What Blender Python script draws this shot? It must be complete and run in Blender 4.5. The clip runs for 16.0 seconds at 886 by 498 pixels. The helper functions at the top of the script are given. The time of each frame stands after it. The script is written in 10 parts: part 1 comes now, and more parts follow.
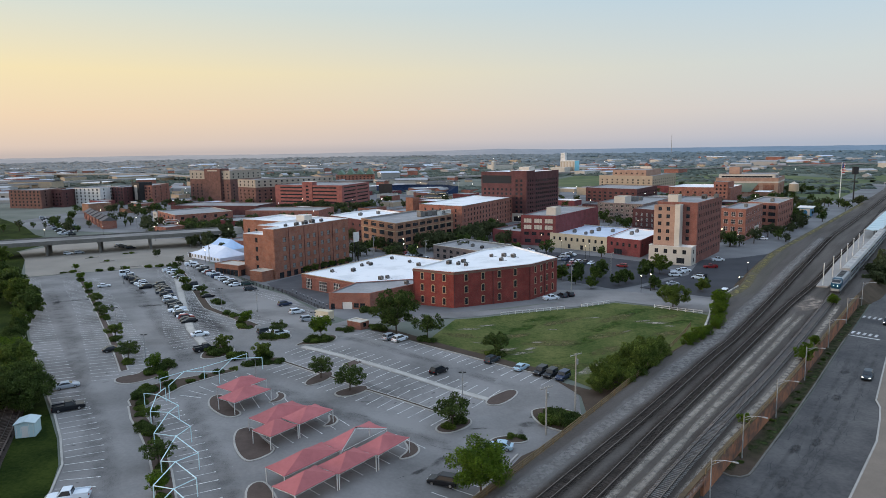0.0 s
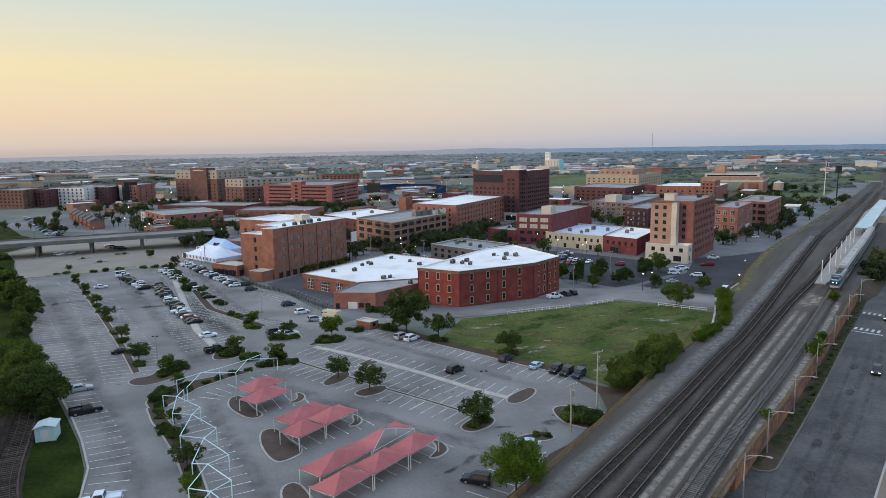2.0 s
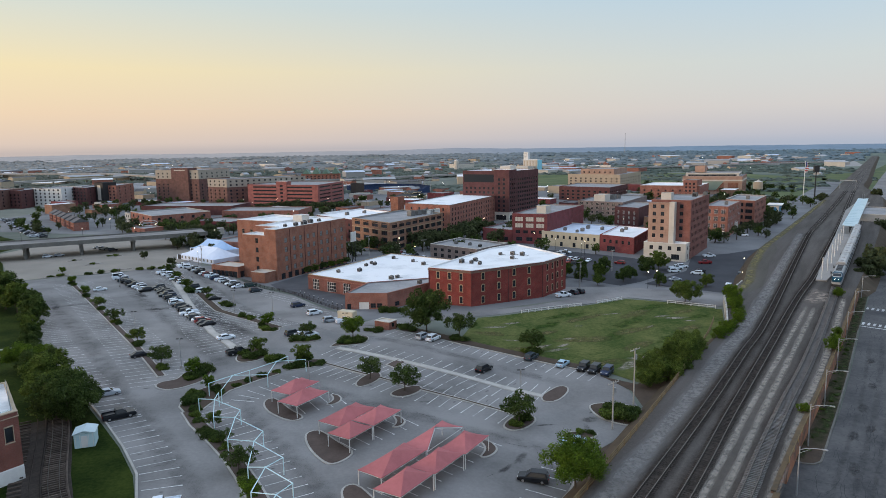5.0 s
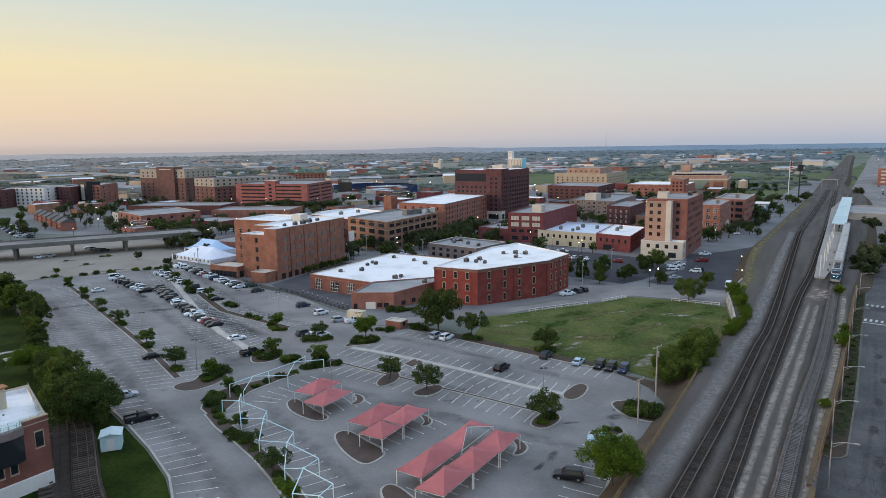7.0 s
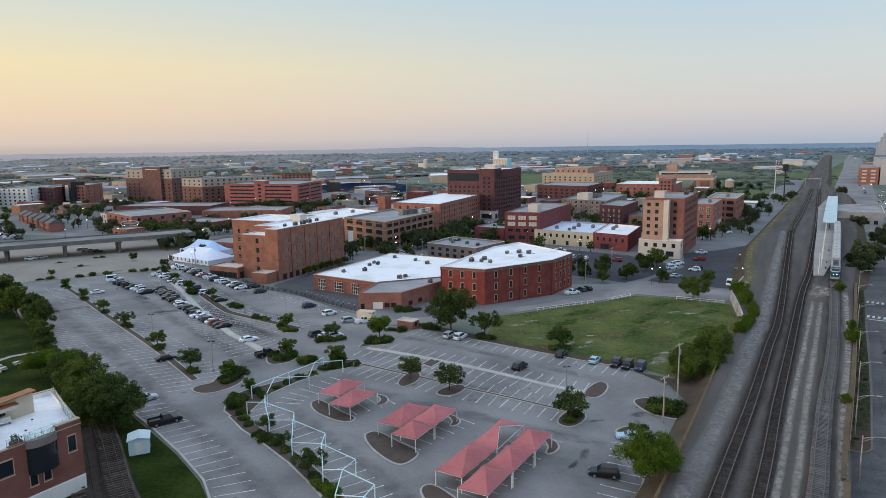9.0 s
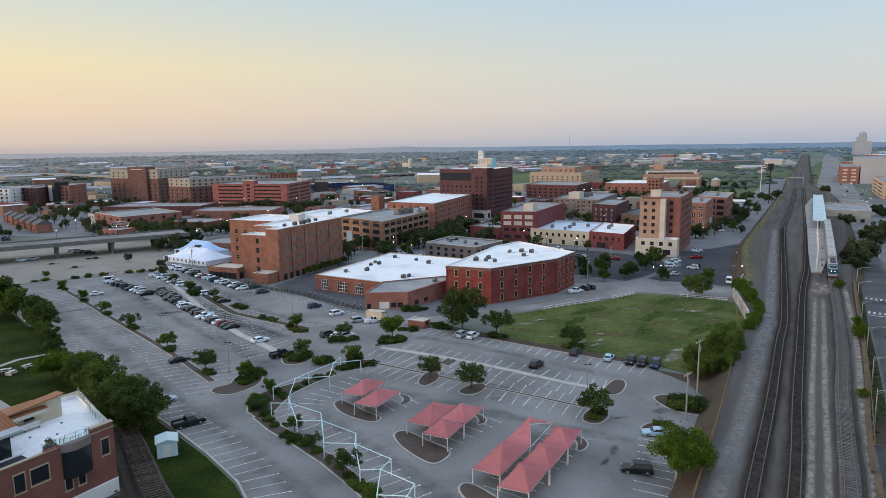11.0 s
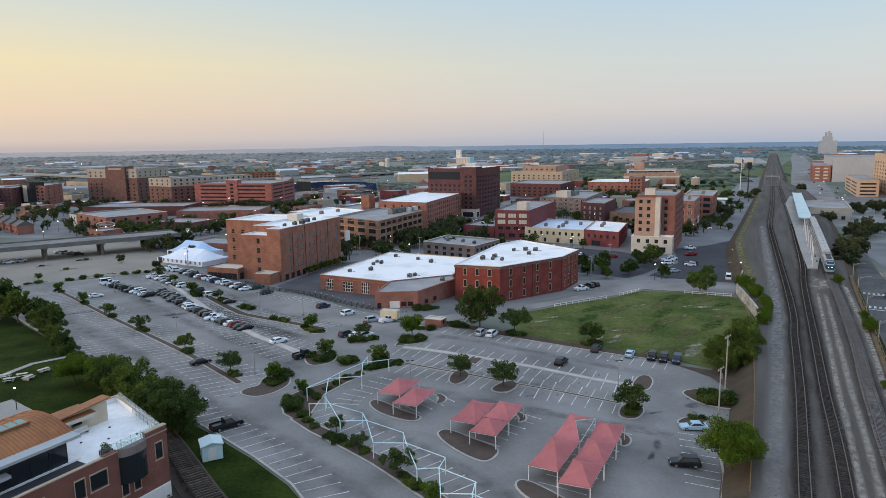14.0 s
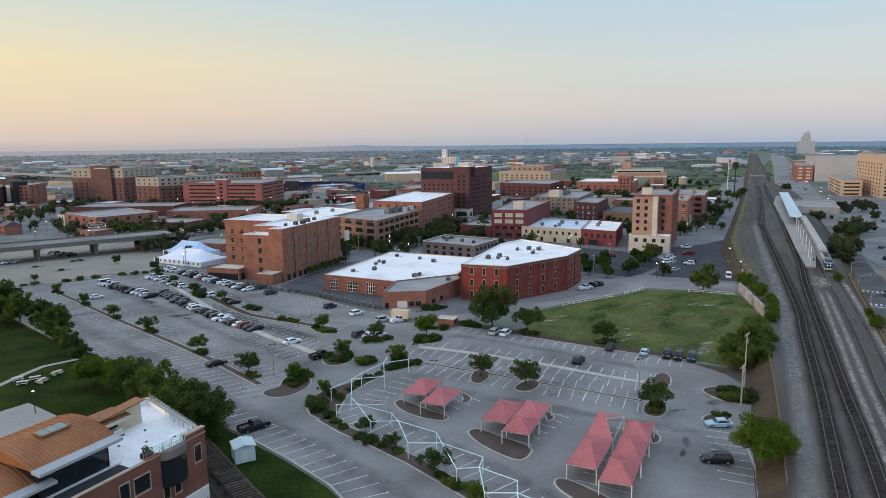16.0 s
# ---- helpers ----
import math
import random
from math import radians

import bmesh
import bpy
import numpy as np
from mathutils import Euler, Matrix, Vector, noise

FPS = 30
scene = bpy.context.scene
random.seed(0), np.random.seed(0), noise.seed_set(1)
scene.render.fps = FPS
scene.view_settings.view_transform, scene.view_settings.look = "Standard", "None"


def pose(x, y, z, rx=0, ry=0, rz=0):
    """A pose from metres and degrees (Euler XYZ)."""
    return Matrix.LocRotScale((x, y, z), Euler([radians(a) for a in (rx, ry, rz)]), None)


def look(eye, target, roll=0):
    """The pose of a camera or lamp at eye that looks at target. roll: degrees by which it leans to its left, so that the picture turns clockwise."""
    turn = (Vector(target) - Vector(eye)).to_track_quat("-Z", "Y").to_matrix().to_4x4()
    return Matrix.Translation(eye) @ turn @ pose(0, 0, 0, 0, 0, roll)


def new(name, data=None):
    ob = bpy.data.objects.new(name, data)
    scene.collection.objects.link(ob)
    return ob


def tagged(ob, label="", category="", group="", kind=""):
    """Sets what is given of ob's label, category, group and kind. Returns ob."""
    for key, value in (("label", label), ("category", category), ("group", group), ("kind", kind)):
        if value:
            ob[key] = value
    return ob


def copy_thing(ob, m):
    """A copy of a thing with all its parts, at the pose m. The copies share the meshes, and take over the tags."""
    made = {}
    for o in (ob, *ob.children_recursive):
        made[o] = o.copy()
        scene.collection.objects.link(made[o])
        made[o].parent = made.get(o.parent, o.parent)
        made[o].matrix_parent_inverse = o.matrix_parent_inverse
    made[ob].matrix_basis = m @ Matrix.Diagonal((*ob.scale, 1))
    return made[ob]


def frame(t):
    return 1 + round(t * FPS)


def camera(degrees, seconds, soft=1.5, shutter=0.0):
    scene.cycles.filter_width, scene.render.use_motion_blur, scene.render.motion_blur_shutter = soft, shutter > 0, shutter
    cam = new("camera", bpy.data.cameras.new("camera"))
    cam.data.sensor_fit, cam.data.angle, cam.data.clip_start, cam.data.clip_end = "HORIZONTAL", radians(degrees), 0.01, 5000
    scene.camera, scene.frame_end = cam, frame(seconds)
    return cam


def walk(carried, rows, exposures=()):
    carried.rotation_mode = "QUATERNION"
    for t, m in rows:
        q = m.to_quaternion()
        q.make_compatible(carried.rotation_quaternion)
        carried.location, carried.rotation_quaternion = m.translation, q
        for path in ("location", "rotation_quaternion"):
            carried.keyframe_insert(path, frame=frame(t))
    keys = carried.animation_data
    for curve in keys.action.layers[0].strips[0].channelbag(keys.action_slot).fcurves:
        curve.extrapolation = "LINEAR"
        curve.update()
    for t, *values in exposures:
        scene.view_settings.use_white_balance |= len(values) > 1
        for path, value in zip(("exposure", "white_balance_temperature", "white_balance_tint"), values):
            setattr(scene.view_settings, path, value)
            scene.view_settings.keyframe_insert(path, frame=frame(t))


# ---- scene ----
cam = camera(68.0, 16.0, soft=0.55)
PATH = [
    (0, (-0.643, -0.302, 48.436), (-0.639, 1.675, 48.134), -0.9),
    (0.5, (-2.528, -0.277, 48.434), (-2.509, 1.7, 48.132), -0.9),
    (1, (-4.443, -0.242, 48.457), (-4.411, 1.735, 48.154), -0.9),
    (1.5, (-6.344, -0.225, 48.495), (-6.298, 1.751, 48.19), -0.9),
    (2, (-8.299, -0.199, 48.516), (-8.239, 1.777, 48.211), -0.9),
    (2.5, (-10.339, -0.222, 48.524), (-10.265, 1.754, 48.218), -0.9),
    (3, (-12.416, -0.191, 48.55), (-12.328, 1.783, 48.244), -0.9),
    (3.5, (-14.502, -0.093, 48.599), (-14.4, 1.88, 48.292), -0.9),
    (4, (-16.55, 0.057, 48.615), (-16.435, 2.03, 48.308), -0.9),
    (6.5, (-26.839, 0.883, 48.754), (-26.655, 2.85, 48.446), -0.8),
    (7, (-28.862, 1.075, 48.776), (-28.663, 3.041, 48.466), -0.8),
    (7.5, (-30.875, 1.29, 48.821), (-30.663, 3.254, 48.511), -0.8),
    (8, (-32.863, 1.516, 48.829), (-32.637, 3.478, 48.519), -0.8),
    (8.5, (-34.883, 1.802, 48.832), (-34.644, 3.763, 48.52), -0.8),
    (9, (-36.948, 2.072, 48.816), (-36.694, 4.031, 48.505), -0.8),
    (11.5, (-46.712, 3.406, 48.806), (-46.39, 5.355, 48.493), -0.8),
    (12, (-48.66, 3.702, 48.788), (-48.325, 5.649, 48.475), -0.8),
    (12.5, (-50.633, 4.044, 48.794), (-50.284, 5.988, 48.48), -0.8),
    (13, (-52.609, 4.382, 48.817), (-52.246, 6.324, 48.503), -0.7),
    (13.5, (-54.514, 4.754, 48.837), (-54.137, 6.693, 48.522), -0.8),
    (14, (-56.534, 5.174, 48.838), (-56.143, 7.109, 48.522), -0.8),
    (14.5, (-58.537, 5.578, 48.86), (-58.133, 7.512, 48.544), -0.8),
    (15, (-60.522, 6.011, 48.872), (-60.105, 7.942, 48.555), -0.8),
    (15.5, (-62.544, 6.487, 48.9), (-62.113, 8.414, 48.583), -0.8),
    (16, (-64.529, 6.96, 48.936), (-64.084, 8.884, 48.618), -0.7),
]
walk(cam, [(t, look(eye, target, roll)) for t, eye, target, roll in PATH])

# ---- world and light ----
SUN_DIR = Vector((-0.93, -0.30, 0.10)).normalized()
world = bpy.data.worlds.new("dusk_sky")
scene.world = world
world.use_nodes = True
wn, wl = world.node_tree.nodes, world.node_tree.links
wn.clear()


def ramp(nodes, stops):
    r = nodes.new("ShaderNodeValToRGB")
    e = r.color_ramp.elements
    while len(e) < len(stops):
        e.new(0.5)
    for k, (p, c) in zip(e, stops):
        k.position, k.color = p, (*c, 1)
    return r


def build_sky():
    co = wn.new("ShaderNodeTexCoord")
    sep = wn.new("ShaderNodeSeparateXYZ")
    wl.new(co.outputs["Generated"], sep.inputs[0])
    dot = wn.new("ShaderNodeVectorMath")
    dot.operation = "DOT_PRODUCT"
    dot.inputs[1].default_value = (-0.97, 0.24, 0.0)
    wl.new(co.outputs["Generated"], dot.inputs[0])
    fac = wn.new("ShaderNodeMapRange")
    fac.inputs["From Min"].default_value, fac.inputs["From Max"].default_value = -0.45, 0.85
    fac.interpolation_type = "SMOOTHSTEP"
    wl.new(dot.outputs["Value"], fac.inputs["Value"])
    warm = ramp(wn, [(0.0, (0.52, 0.455, 0.44)), (0.010, (0.66, 0.55, 0.49)), (0.05, (0.78, 0.60, 0.45)), (0.11, (0.84, 0.69, 0.42)),
                     (0.20, (0.61, 0.66, 0.62)), (0.45, (0.87, 0.95, 1.03)), (1.0, (0.86, 1.08, 1.42))])
    cool = ramp(wn, [(0.0, (0.38, 0.45, 0.57)), (0.012, (0.43, 0.48, 0.58)), (0.05, (0.52, 0.53, 0.59)), (0.11, (0.51, 0.56, 0.61)),
                     (0.20, (0.42, 0.55, 0.68)), (0.45, (0.51, 0.64, 0.84)), (1.0, (0.86, 1.08, 1.42))])
    wl.new(sep.outputs["Z"], warm.inputs[0])
    wl.new(sep.outputs["Z"], cool.inputs[0])
    mix = wn.new("ShaderNodeMix")
    mix.data_type = "RGBA"
    wl.new(fac.outputs["Result"], mix.inputs["Factor"])
    wl.new(cool.outputs["Color"], mix.inputs["A"])
    wl.new(warm.outputs["Color"], mix.inputs["B"])
    bg = wn.new("ShaderNodeBackground")
    bg.inputs["Strength"].default_value = 1.0
    sky = wn.new("ShaderNodeTexSky")
    sky.sky_type, sky.sun_disc = "NISHITA", False
    sky.sun_elevation, sky.sun_rotation = radians(3.0), math.atan2(SUN_DIR.x, SUN_DIR.y)
    bg2 = wn.new("ShaderNodeBackground")
    bg2.inputs["Strength"].default_value = 0.05
    wl.new(sky.outputs["Color"], bg2.inputs["Color"])
    add = wn.new("ShaderNodeAddShader")
    out = wn.new("ShaderNodeOutputWorld")
    wl.new(mix.outputs["Result"], bg.inputs["Color"])
    wl.new(bg.outputs[0], add.inputs[0])
    wl.new(bg2.outputs[0], add.inputs[1])
    wl.new(add.outputs[0], out.inputs["Surface"])


build_sky()
sun_data = bpy.data.lights.new("low_sun", "SUN")
sun_data.energy, sun_data.angle, sun_data.color = 1.6, radians(14), (1.0, 0.74, 0.54)
sun = new("low_sun", sun_data)
sun.matrix_world = look((-300, -100, 200), Vector((-300, -100, 200)) - SUN_DIR)


# ---- materials ----
MATS = {}


def mat(name, c1, c2=None, rough=0.8, fine=2.0, coarse=0.12, bump=0.15, metal=0.0, rand=0.0, spec=0.15, island=0.0, split=(0.35, 0.65), dist=0.05, grain=0.45, streak=None):
    """A weathered surface: fine grain, broad stains, light relief; rand and island shift the tone piece by piece,
    streak draws the stains out along a heading in degrees."""
    if name in MATS:
        return MATS[name]
    m = bpy.data.materials.new(name)
    m.use_nodes = True
    n, l = m.node_tree.nodes, m.node_tree.links
    b = n["Principled BSDF"]
    b.inputs["Roughness"].default_value, b.inputs["Metallic"].default_value = rough, metal
    b.inputs["Specular IOR Level"].default_value = spec
    c2 = c2 or tuple(v * 0.75 for v in c1)
    geo = n.new("ShaderNodeNewGeometry")
    big, small = n.new("ShaderNodeTexNoise"), n.new("ShaderNodeTexNoise")
    for t, sc, de, ro in ((big, coarse, 5, 0.55), (small, fine, 7, 0.7)):
        t.inputs["Scale"].default_value, t.inputs["Detail"].default_value, t.inputs["Roughness"].default_value = sc, de, ro
        l.new(geo.outputs["Position"], t.inputs["Vector"])
    if streak is not None:
        turn, squash = n.new("ShaderNodeMapping"), n.new("ShaderNodeMapping")
        turn.inputs["Rotation"].default_value = (0, 0, radians(-streak))
        squash.inputs["Scale"].default_value = (0.07, 1.0, 1.0)
        l.new(geo.outputs["Position"], turn.inputs["Vector"])
        l.new(turn.outputs[0], squash.inputs["Vector"])
        l.new(squash.outputs[0], big.inputs["Vector"])
    add = n.new("ShaderNodeMath")
    add.operation = "MULTIPLY_ADD"
    add.inputs[1].default_value = grain
    l.new(small.outputs["Fac"], add.inputs[0])
    half = n.new("ShaderNodeMath")
    half.operation = "MULTIPLY"
    half.inputs[1].default_value = 1 - grain
    l.new(big.outputs["Fac"], half.inputs[0])
    l.new(half.outputs[0], add.inputs[2])
    r = ramp(n, [(split[0], c2), (split[1], c1)])
    l.new(add.outputs[0], r.inputs[0])
    col = r.outputs["Color"]
    if rand or island:
        src = n.new("ShaderNodeObjectInfo").outputs["Random"] if rand else geo.outputs["Random Per Island"]
        mr = n.new("ShaderNodeMapRange")
        k = rand or island
        mr.inputs["To Min"].default_value, mr.inputs["To Max"].default_value = 1 - k, 1 + k
        l.new(src, mr.inputs["Value"])
        mx = n.new("ShaderNodeVectorMath")
        mx.operation = "SCALE"
        l.new(col, mx.inputs[0])
        l.new(mr.outputs[0], mx.inputs["Scale"])
        col = mx.outputs[0]
    l.new(col, b.inputs["Base Color"])
    if bump:
        bp = n.new("ShaderNodeBump")
        bp.inputs["Strength"].default_value, bp.inputs["Distance"].default_value = bump, dist
        l.new(small.outputs["Fac"], bp.inputs["Height"])
        l.new(bp.outputs[0], b.inputs["Normal"])
    MATS[name] = m
    return m


def haze_mat(name, west1, west2, east1, east2, fine, coarse, island=0.0):
    """Far country with evening haze mixed into its base colours: one tone towards the glow in the west, a deeper one in
    the east.
    """
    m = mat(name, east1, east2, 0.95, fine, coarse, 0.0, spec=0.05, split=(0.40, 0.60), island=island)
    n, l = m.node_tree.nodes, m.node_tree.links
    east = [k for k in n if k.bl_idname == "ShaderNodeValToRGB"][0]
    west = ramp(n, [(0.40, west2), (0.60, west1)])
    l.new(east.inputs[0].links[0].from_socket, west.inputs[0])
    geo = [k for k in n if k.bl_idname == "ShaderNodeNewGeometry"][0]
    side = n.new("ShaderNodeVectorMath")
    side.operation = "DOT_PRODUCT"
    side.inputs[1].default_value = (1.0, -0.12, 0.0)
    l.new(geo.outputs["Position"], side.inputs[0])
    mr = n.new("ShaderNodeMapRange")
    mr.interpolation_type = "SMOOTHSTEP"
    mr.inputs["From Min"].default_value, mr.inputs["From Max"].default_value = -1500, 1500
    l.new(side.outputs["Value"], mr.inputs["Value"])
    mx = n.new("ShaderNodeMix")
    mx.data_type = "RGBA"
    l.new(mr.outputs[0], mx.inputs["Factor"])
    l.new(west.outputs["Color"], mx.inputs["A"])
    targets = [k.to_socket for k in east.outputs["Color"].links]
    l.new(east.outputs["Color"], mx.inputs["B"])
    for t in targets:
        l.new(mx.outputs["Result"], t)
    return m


def worn(name, c1, c2, fine=2.0, coarse=0.3, strength=1.0, rough=0.9, least=0.15):
    """A thin worn film (dust, tyre marks, moss) that thins out towards its edges, as its fade attribute says."""
    m = mat(name, c1, c2, rough, fine, coarse, 0.0, spec=0.1)
    n, l = m.node_tree.nodes, m.node_tree.links
    at, mul, no = n.new("ShaderNodeAttribute"), n.new("ShaderNodeMath"), n.new("ShaderNodeTexNoise")
    at.attribute_name = "fade"
    no.inputs["Scale"].default_value, no.inputs["Detail"].default_value = fine * 0.5, 6
    geo = n.new("ShaderNodeNewGeometry")
    l.new(geo.outputs["Position"], no.inputs["Vector"])
    nr = n.new("ShaderNodeMapRange")
    nr.inputs["From Min"].default_value, nr.inputs["From Max"].default_value = 0.35, 0.62
    nr.inputs["To Min"].default_value, nr.inputs["To Max"].default_value = least * strength, strength
    l.new(no.outputs["Fac"], nr.inputs["Value"])
    mul.operation = "MULTIPLY"
    l.new(at.outputs["Fac"], mul.inputs[0])
    l.new(nr.outputs[0], mul.inputs[1])
    l.new(mul.outputs[0], n["Principled BSDF"].inputs["Alpha"])
    return m


def brick_mat(name, c1, c2, mortar, scale=1.0):
    """Brickwork with real-size courses, tone changes from brick to brick and broad weathering."""
    m = bpy.data.materials.new(name)
    m.use_nodes = True
    n, l = m.node_tree.nodes, m.node_tree.links
    b = n["Principled BSDF"]
    b.inputs["Roughness"].default_value, b.inputs["Specular IOR Level"].default_value = 0.88, 0.25
    geo, sep, com = n.new("ShaderNodeNewGeometry"), n.new("ShaderNodeSeparateXYZ"), n.new("ShaderNodeCombineXYZ")
    l.new(geo.outputs["Position"], sep.inputs[0])
    s = n.new("ShaderNodeMath")
    s.operation = "ADD"
    l.new(sep.outputs["X"], s.inputs[0])
    l.new(sep.outputs["Y"], s.inputs[1])
    l.new(s.outputs[0], com.inputs["X"])
    l.new(sep.outputs["Z"], com.inputs["Y"])
    t = n.new("ShaderNodeTexBrick")
    t.inputs["Scale"].default_value = 1.0
    t.inputs["Brick Width"].default_value, t.inputs["Row Height"].default_value = 0.24 * scale, 0.075 * scale
    t.inputs["Mortar Size"].default_value = 0.008
    t.inputs["Color1"].default_value, t.inputs["Color2"].default_value, t.inputs["Mortar"].default_value = (*c1, 1), (*c2, 1), (*mortar, 1)
    l.new(com.outputs[0], t.inputs["Vector"])
    no = n.new("ShaderNodeTexNoise")
    no.inputs["Scale"].default_value, no.inputs["Detail"].default_value = 0.35, 5
    l.new(geo.outputs["Position"], no.inputs["Vector"])
    mr = n.new("ShaderNodeMapRange")
    mr.inputs["From Min"].default_value, mr.inputs["From Max"].default_value = 0.3, 0.7
    mr.inputs["To Min"].default_value, mr.inputs["To Max"].default_value = 0.78, 1.18
    l.new(no.outputs["Fac"], mr.inputs["Value"])
    mx = n.new("ShaderNodeVectorMath")
    mx.operation = "SCALE"
    l.new(t.outputs["Color"], mx.inputs[0])
    l.new(mr.outputs[0], mx.inputs["Scale"])
    l.new(mx.outputs[0], b.inputs["Base Color"])
    bp = n.new("ShaderNodeBump")
    bp.inputs["Strength"].default_value, bp.inputs["Distance"].default_value = 0.2, 0.01
    l.new(t.outputs["Fac"], bp.inputs["Height"])
    bp.invert = True
    l.new(bp.outputs[0], b.inputs["Normal"])
    return m


def plain(name, c, rough=0.5, metal=0.0, trans=0.0, emit=0.0, spec=0.5, ior=1.45):
    if name in MATS:
        return MATS[name]
    m = bpy.data.materials.new(name)
    m.use_nodes = True
    b = m.node_tree.nodes["Principled BSDF"]
    b.inputs["Base Color"].default_value = (*c, 1)
    b.inputs["Roughness"].default_value, b.inputs["Metallic"].default_value = rough, metal
    b.inputs["Transmission Weight"].default_value, b.inputs["IOR"].default_value = trans, ior
    b.inputs["Specular IOR Level"].default_value = spec
    if emit:
        b.inputs["Emission Color"].default_value, b.inputs["Emission Strength"].default_value = (*c, 1), emit
    MATS[name] = m
    return m


ASPHALT = mat("asphalt", (0.246, 0.234, 0.227), (0.136, 0.130, 0.126), 0.9, 1.6, 0.06, 0.05, split=(0.34, 0.60), grain=0.25, spec=0.3)
ASPHALT_DARK = mat("asphalt_dark", (0.053, 0.055, 0.063), (0.032, 0.033, 0.039), 0.85, 4.0, 0.08, 0.06, grain=0.2, spec=0.25)
ASPHALT_MID = mat("asphalt_mid", (0.105, 0.104, 0.112), (0.062, 0.062, 0.068), 0.85, 3.0, 0.08, 0.06, grain=0.25, spec=0.25)
ROAD = mat("road_asphalt", (0.118, 0.111, 0.107), (0.048, 0.047, 0.049), 0.85, 1.6, 0.12, 0.05, split=(0.37, 0.63), grain=0.40, spec=0.3)
CONCRETE = mat("concrete", (0.36, 0.34, 0.32), (0.26, 0.245, 0.23), 0.9, 1.5, 0.1, 0.2)
PALE_LOT = mat("pale_concrete_paving", (0.290, 0.260, 0.224), (0.229, 0.207, 0.180), 0.9, 4.0, 0.07, 0.06, grain=0.2)
PALE_CONCRETE = mat("pale_worn_concrete", (0.520, 0.488, 0.448), (0.351, 0.325, 0.299), 0.9, 2.0, 0.2, 0.15)
KERB = mat("kerb_concrete", (0.44, 0.415, 0.38), (0.30, 0.285, 0.26), 0.9, 3.0, 0.3, 0.2)
SOIL = mat("bare_soil", (0.095, 0.068, 0.050), (0.060, 0.045, 0.035), 0.95, 3.0, 0.4, 0.4)
GRASS = mat("grass", (0.036, 0.050, 0.009), (0.009, 0.019, 0.003), 0.95, 1.6, 0.10, 0.3, grain=0.4, split=(0.40, 0.62), spec=0.05)
FIELD = mat("dry_field_grass", (0.152, 0.152, 0.056), (0.040, 0.066, 0.016), 0.95, 1.1, 0.09, 0.3, split=(0.40, 0.64), grain=0.5, spec=0.05)
PLAIN_GREEN = mat("plain_meadow", (0.150, 0.168, 0.082), (0.070, 0.098, 0.052), 0.95, 0.05, 0.012, 0.0, spec=0.05)
# Distance haze sits in the land's base colour, paler to the west
LAND = haze_mat("far_land", (0.220, 0.215, 0.189), (0.127, 0.134, 0.114), (0.182, 0.204, 0.165), (0.088, 0.116, 0.101), 0.02, 0.0035)
CITY = mat("city_pavement", (0.205, 0.203, 0.206), (0.108, 0.108, 0.112), 0.9, 4.0, 0.04, 0.05, grain=0.2, spec=0.3)
BALLAST = mat("ballast_gravel", (0.122, 0.108, 0.098), (0.050, 0.043, 0.038), 0.95, 2.4, 0.30, 0.12, dist=0.06, grain=0.45, split=(0.36, 0.64), streak=52)
BALLAST_DARK = mat("oily_ballast", (0.078, 0.064, 0.055), (0.034, 0.028, 0.024), 0.95, 2.6, 0.5, 0.15, dist=0.06, grain=0.5, split=(0.38, 0.64), streak=52)
DRYBANK = mat("brown_dirt_bank", (0.098, 0.072, 0.050), (0.052, 0.041, 0.029), 0.95, 1.5, 0.25, 0.3)
RAILSTEEL = mat("rail_steel", (0.070, 0.057, 0.048), (0.036, 0.029, 0.025), 0.5, 3.0, 0.4, 0.1, metal=0.2, spec=0.3)
RAIL_TOP = plain("worn_rail_head", (0.15, 0.125, 0.110), 0.5, metal=0.4, spec=0.3)
TIE = mat("creosoted_timber", (0.060, 0.048, 0.041), (0.030, 0.024, 0.021), 0.95, 4.0, 0.5, 0.3, rand=0.35)
PALE_TIE = mat("weathered_pale_tie", (0.203, 0.191, 0.184), (0.128, 0.120, 0.116), 0.95, 5.0, 0.5, 0.2, rand=0.2)
LINE = mat("worn_white_paint", (0.74, 0.73, 0.71), (0.25, 0.245, 0.24), 0.8, 1.8, 0.25, 0.05, split=(0.36, 0.58))
WHITE = mat("white_paint", (0.72, 0.71, 0.69), (0.60, 0.59, 0.57), 0.6, 2.0, 0.3, 0.05)
WHITE_ROOF = mat("white_membrane_roof", (0.80, 0.80, 0.81), (0.52, 0.53, 0.54), 0.7, 1.2, 0.10, 0.03, split=(0.26, 0.50), grain=0.3)
BLUE_ROOF = mat("pale_blue_membrane_roof", (0.60, 0.66, 0.76), (0.44, 0.50, 0.60), 0.7, 0.5, 0.09, 0.05)
GREY_ROOF = mat("grey_gravel_roof", (0.36, 0.352, 0.355), (0.21, 0.208, 0.212), 0.9, 0.9, 0.09, 0.1)
DARK_ROOF = mat("dark_tar_roof", (0.14, 0.135, 0.14), (0.09, 0.09, 0.095), 0.9, 0.9, 0.09, 0.1)
RED_BRICK = brick_mat("red_brick", (0.225, 0.045, 0.036), (0.171, 0.033, 0.028), (0.189, 0.068, 0.059))
ORANGE_BRICK = brick_mat("orange_brick", (0.293, 0.122, 0.077), (0.221, 0.090, 0.059), (0.261, 0.162, 0.131))
BROWN_BRICK = brick_mat("brown_brick", (0.298, 0.157, 0.101), (0.228, 0.118, 0.078), (0.282, 0.190, 0.141))
RUST_BRICK = brick_mat("rust_brick", (0.306, 0.122, 0.089), (0.239, 0.095, 0.071), (0.292, 0.175, 0.146))
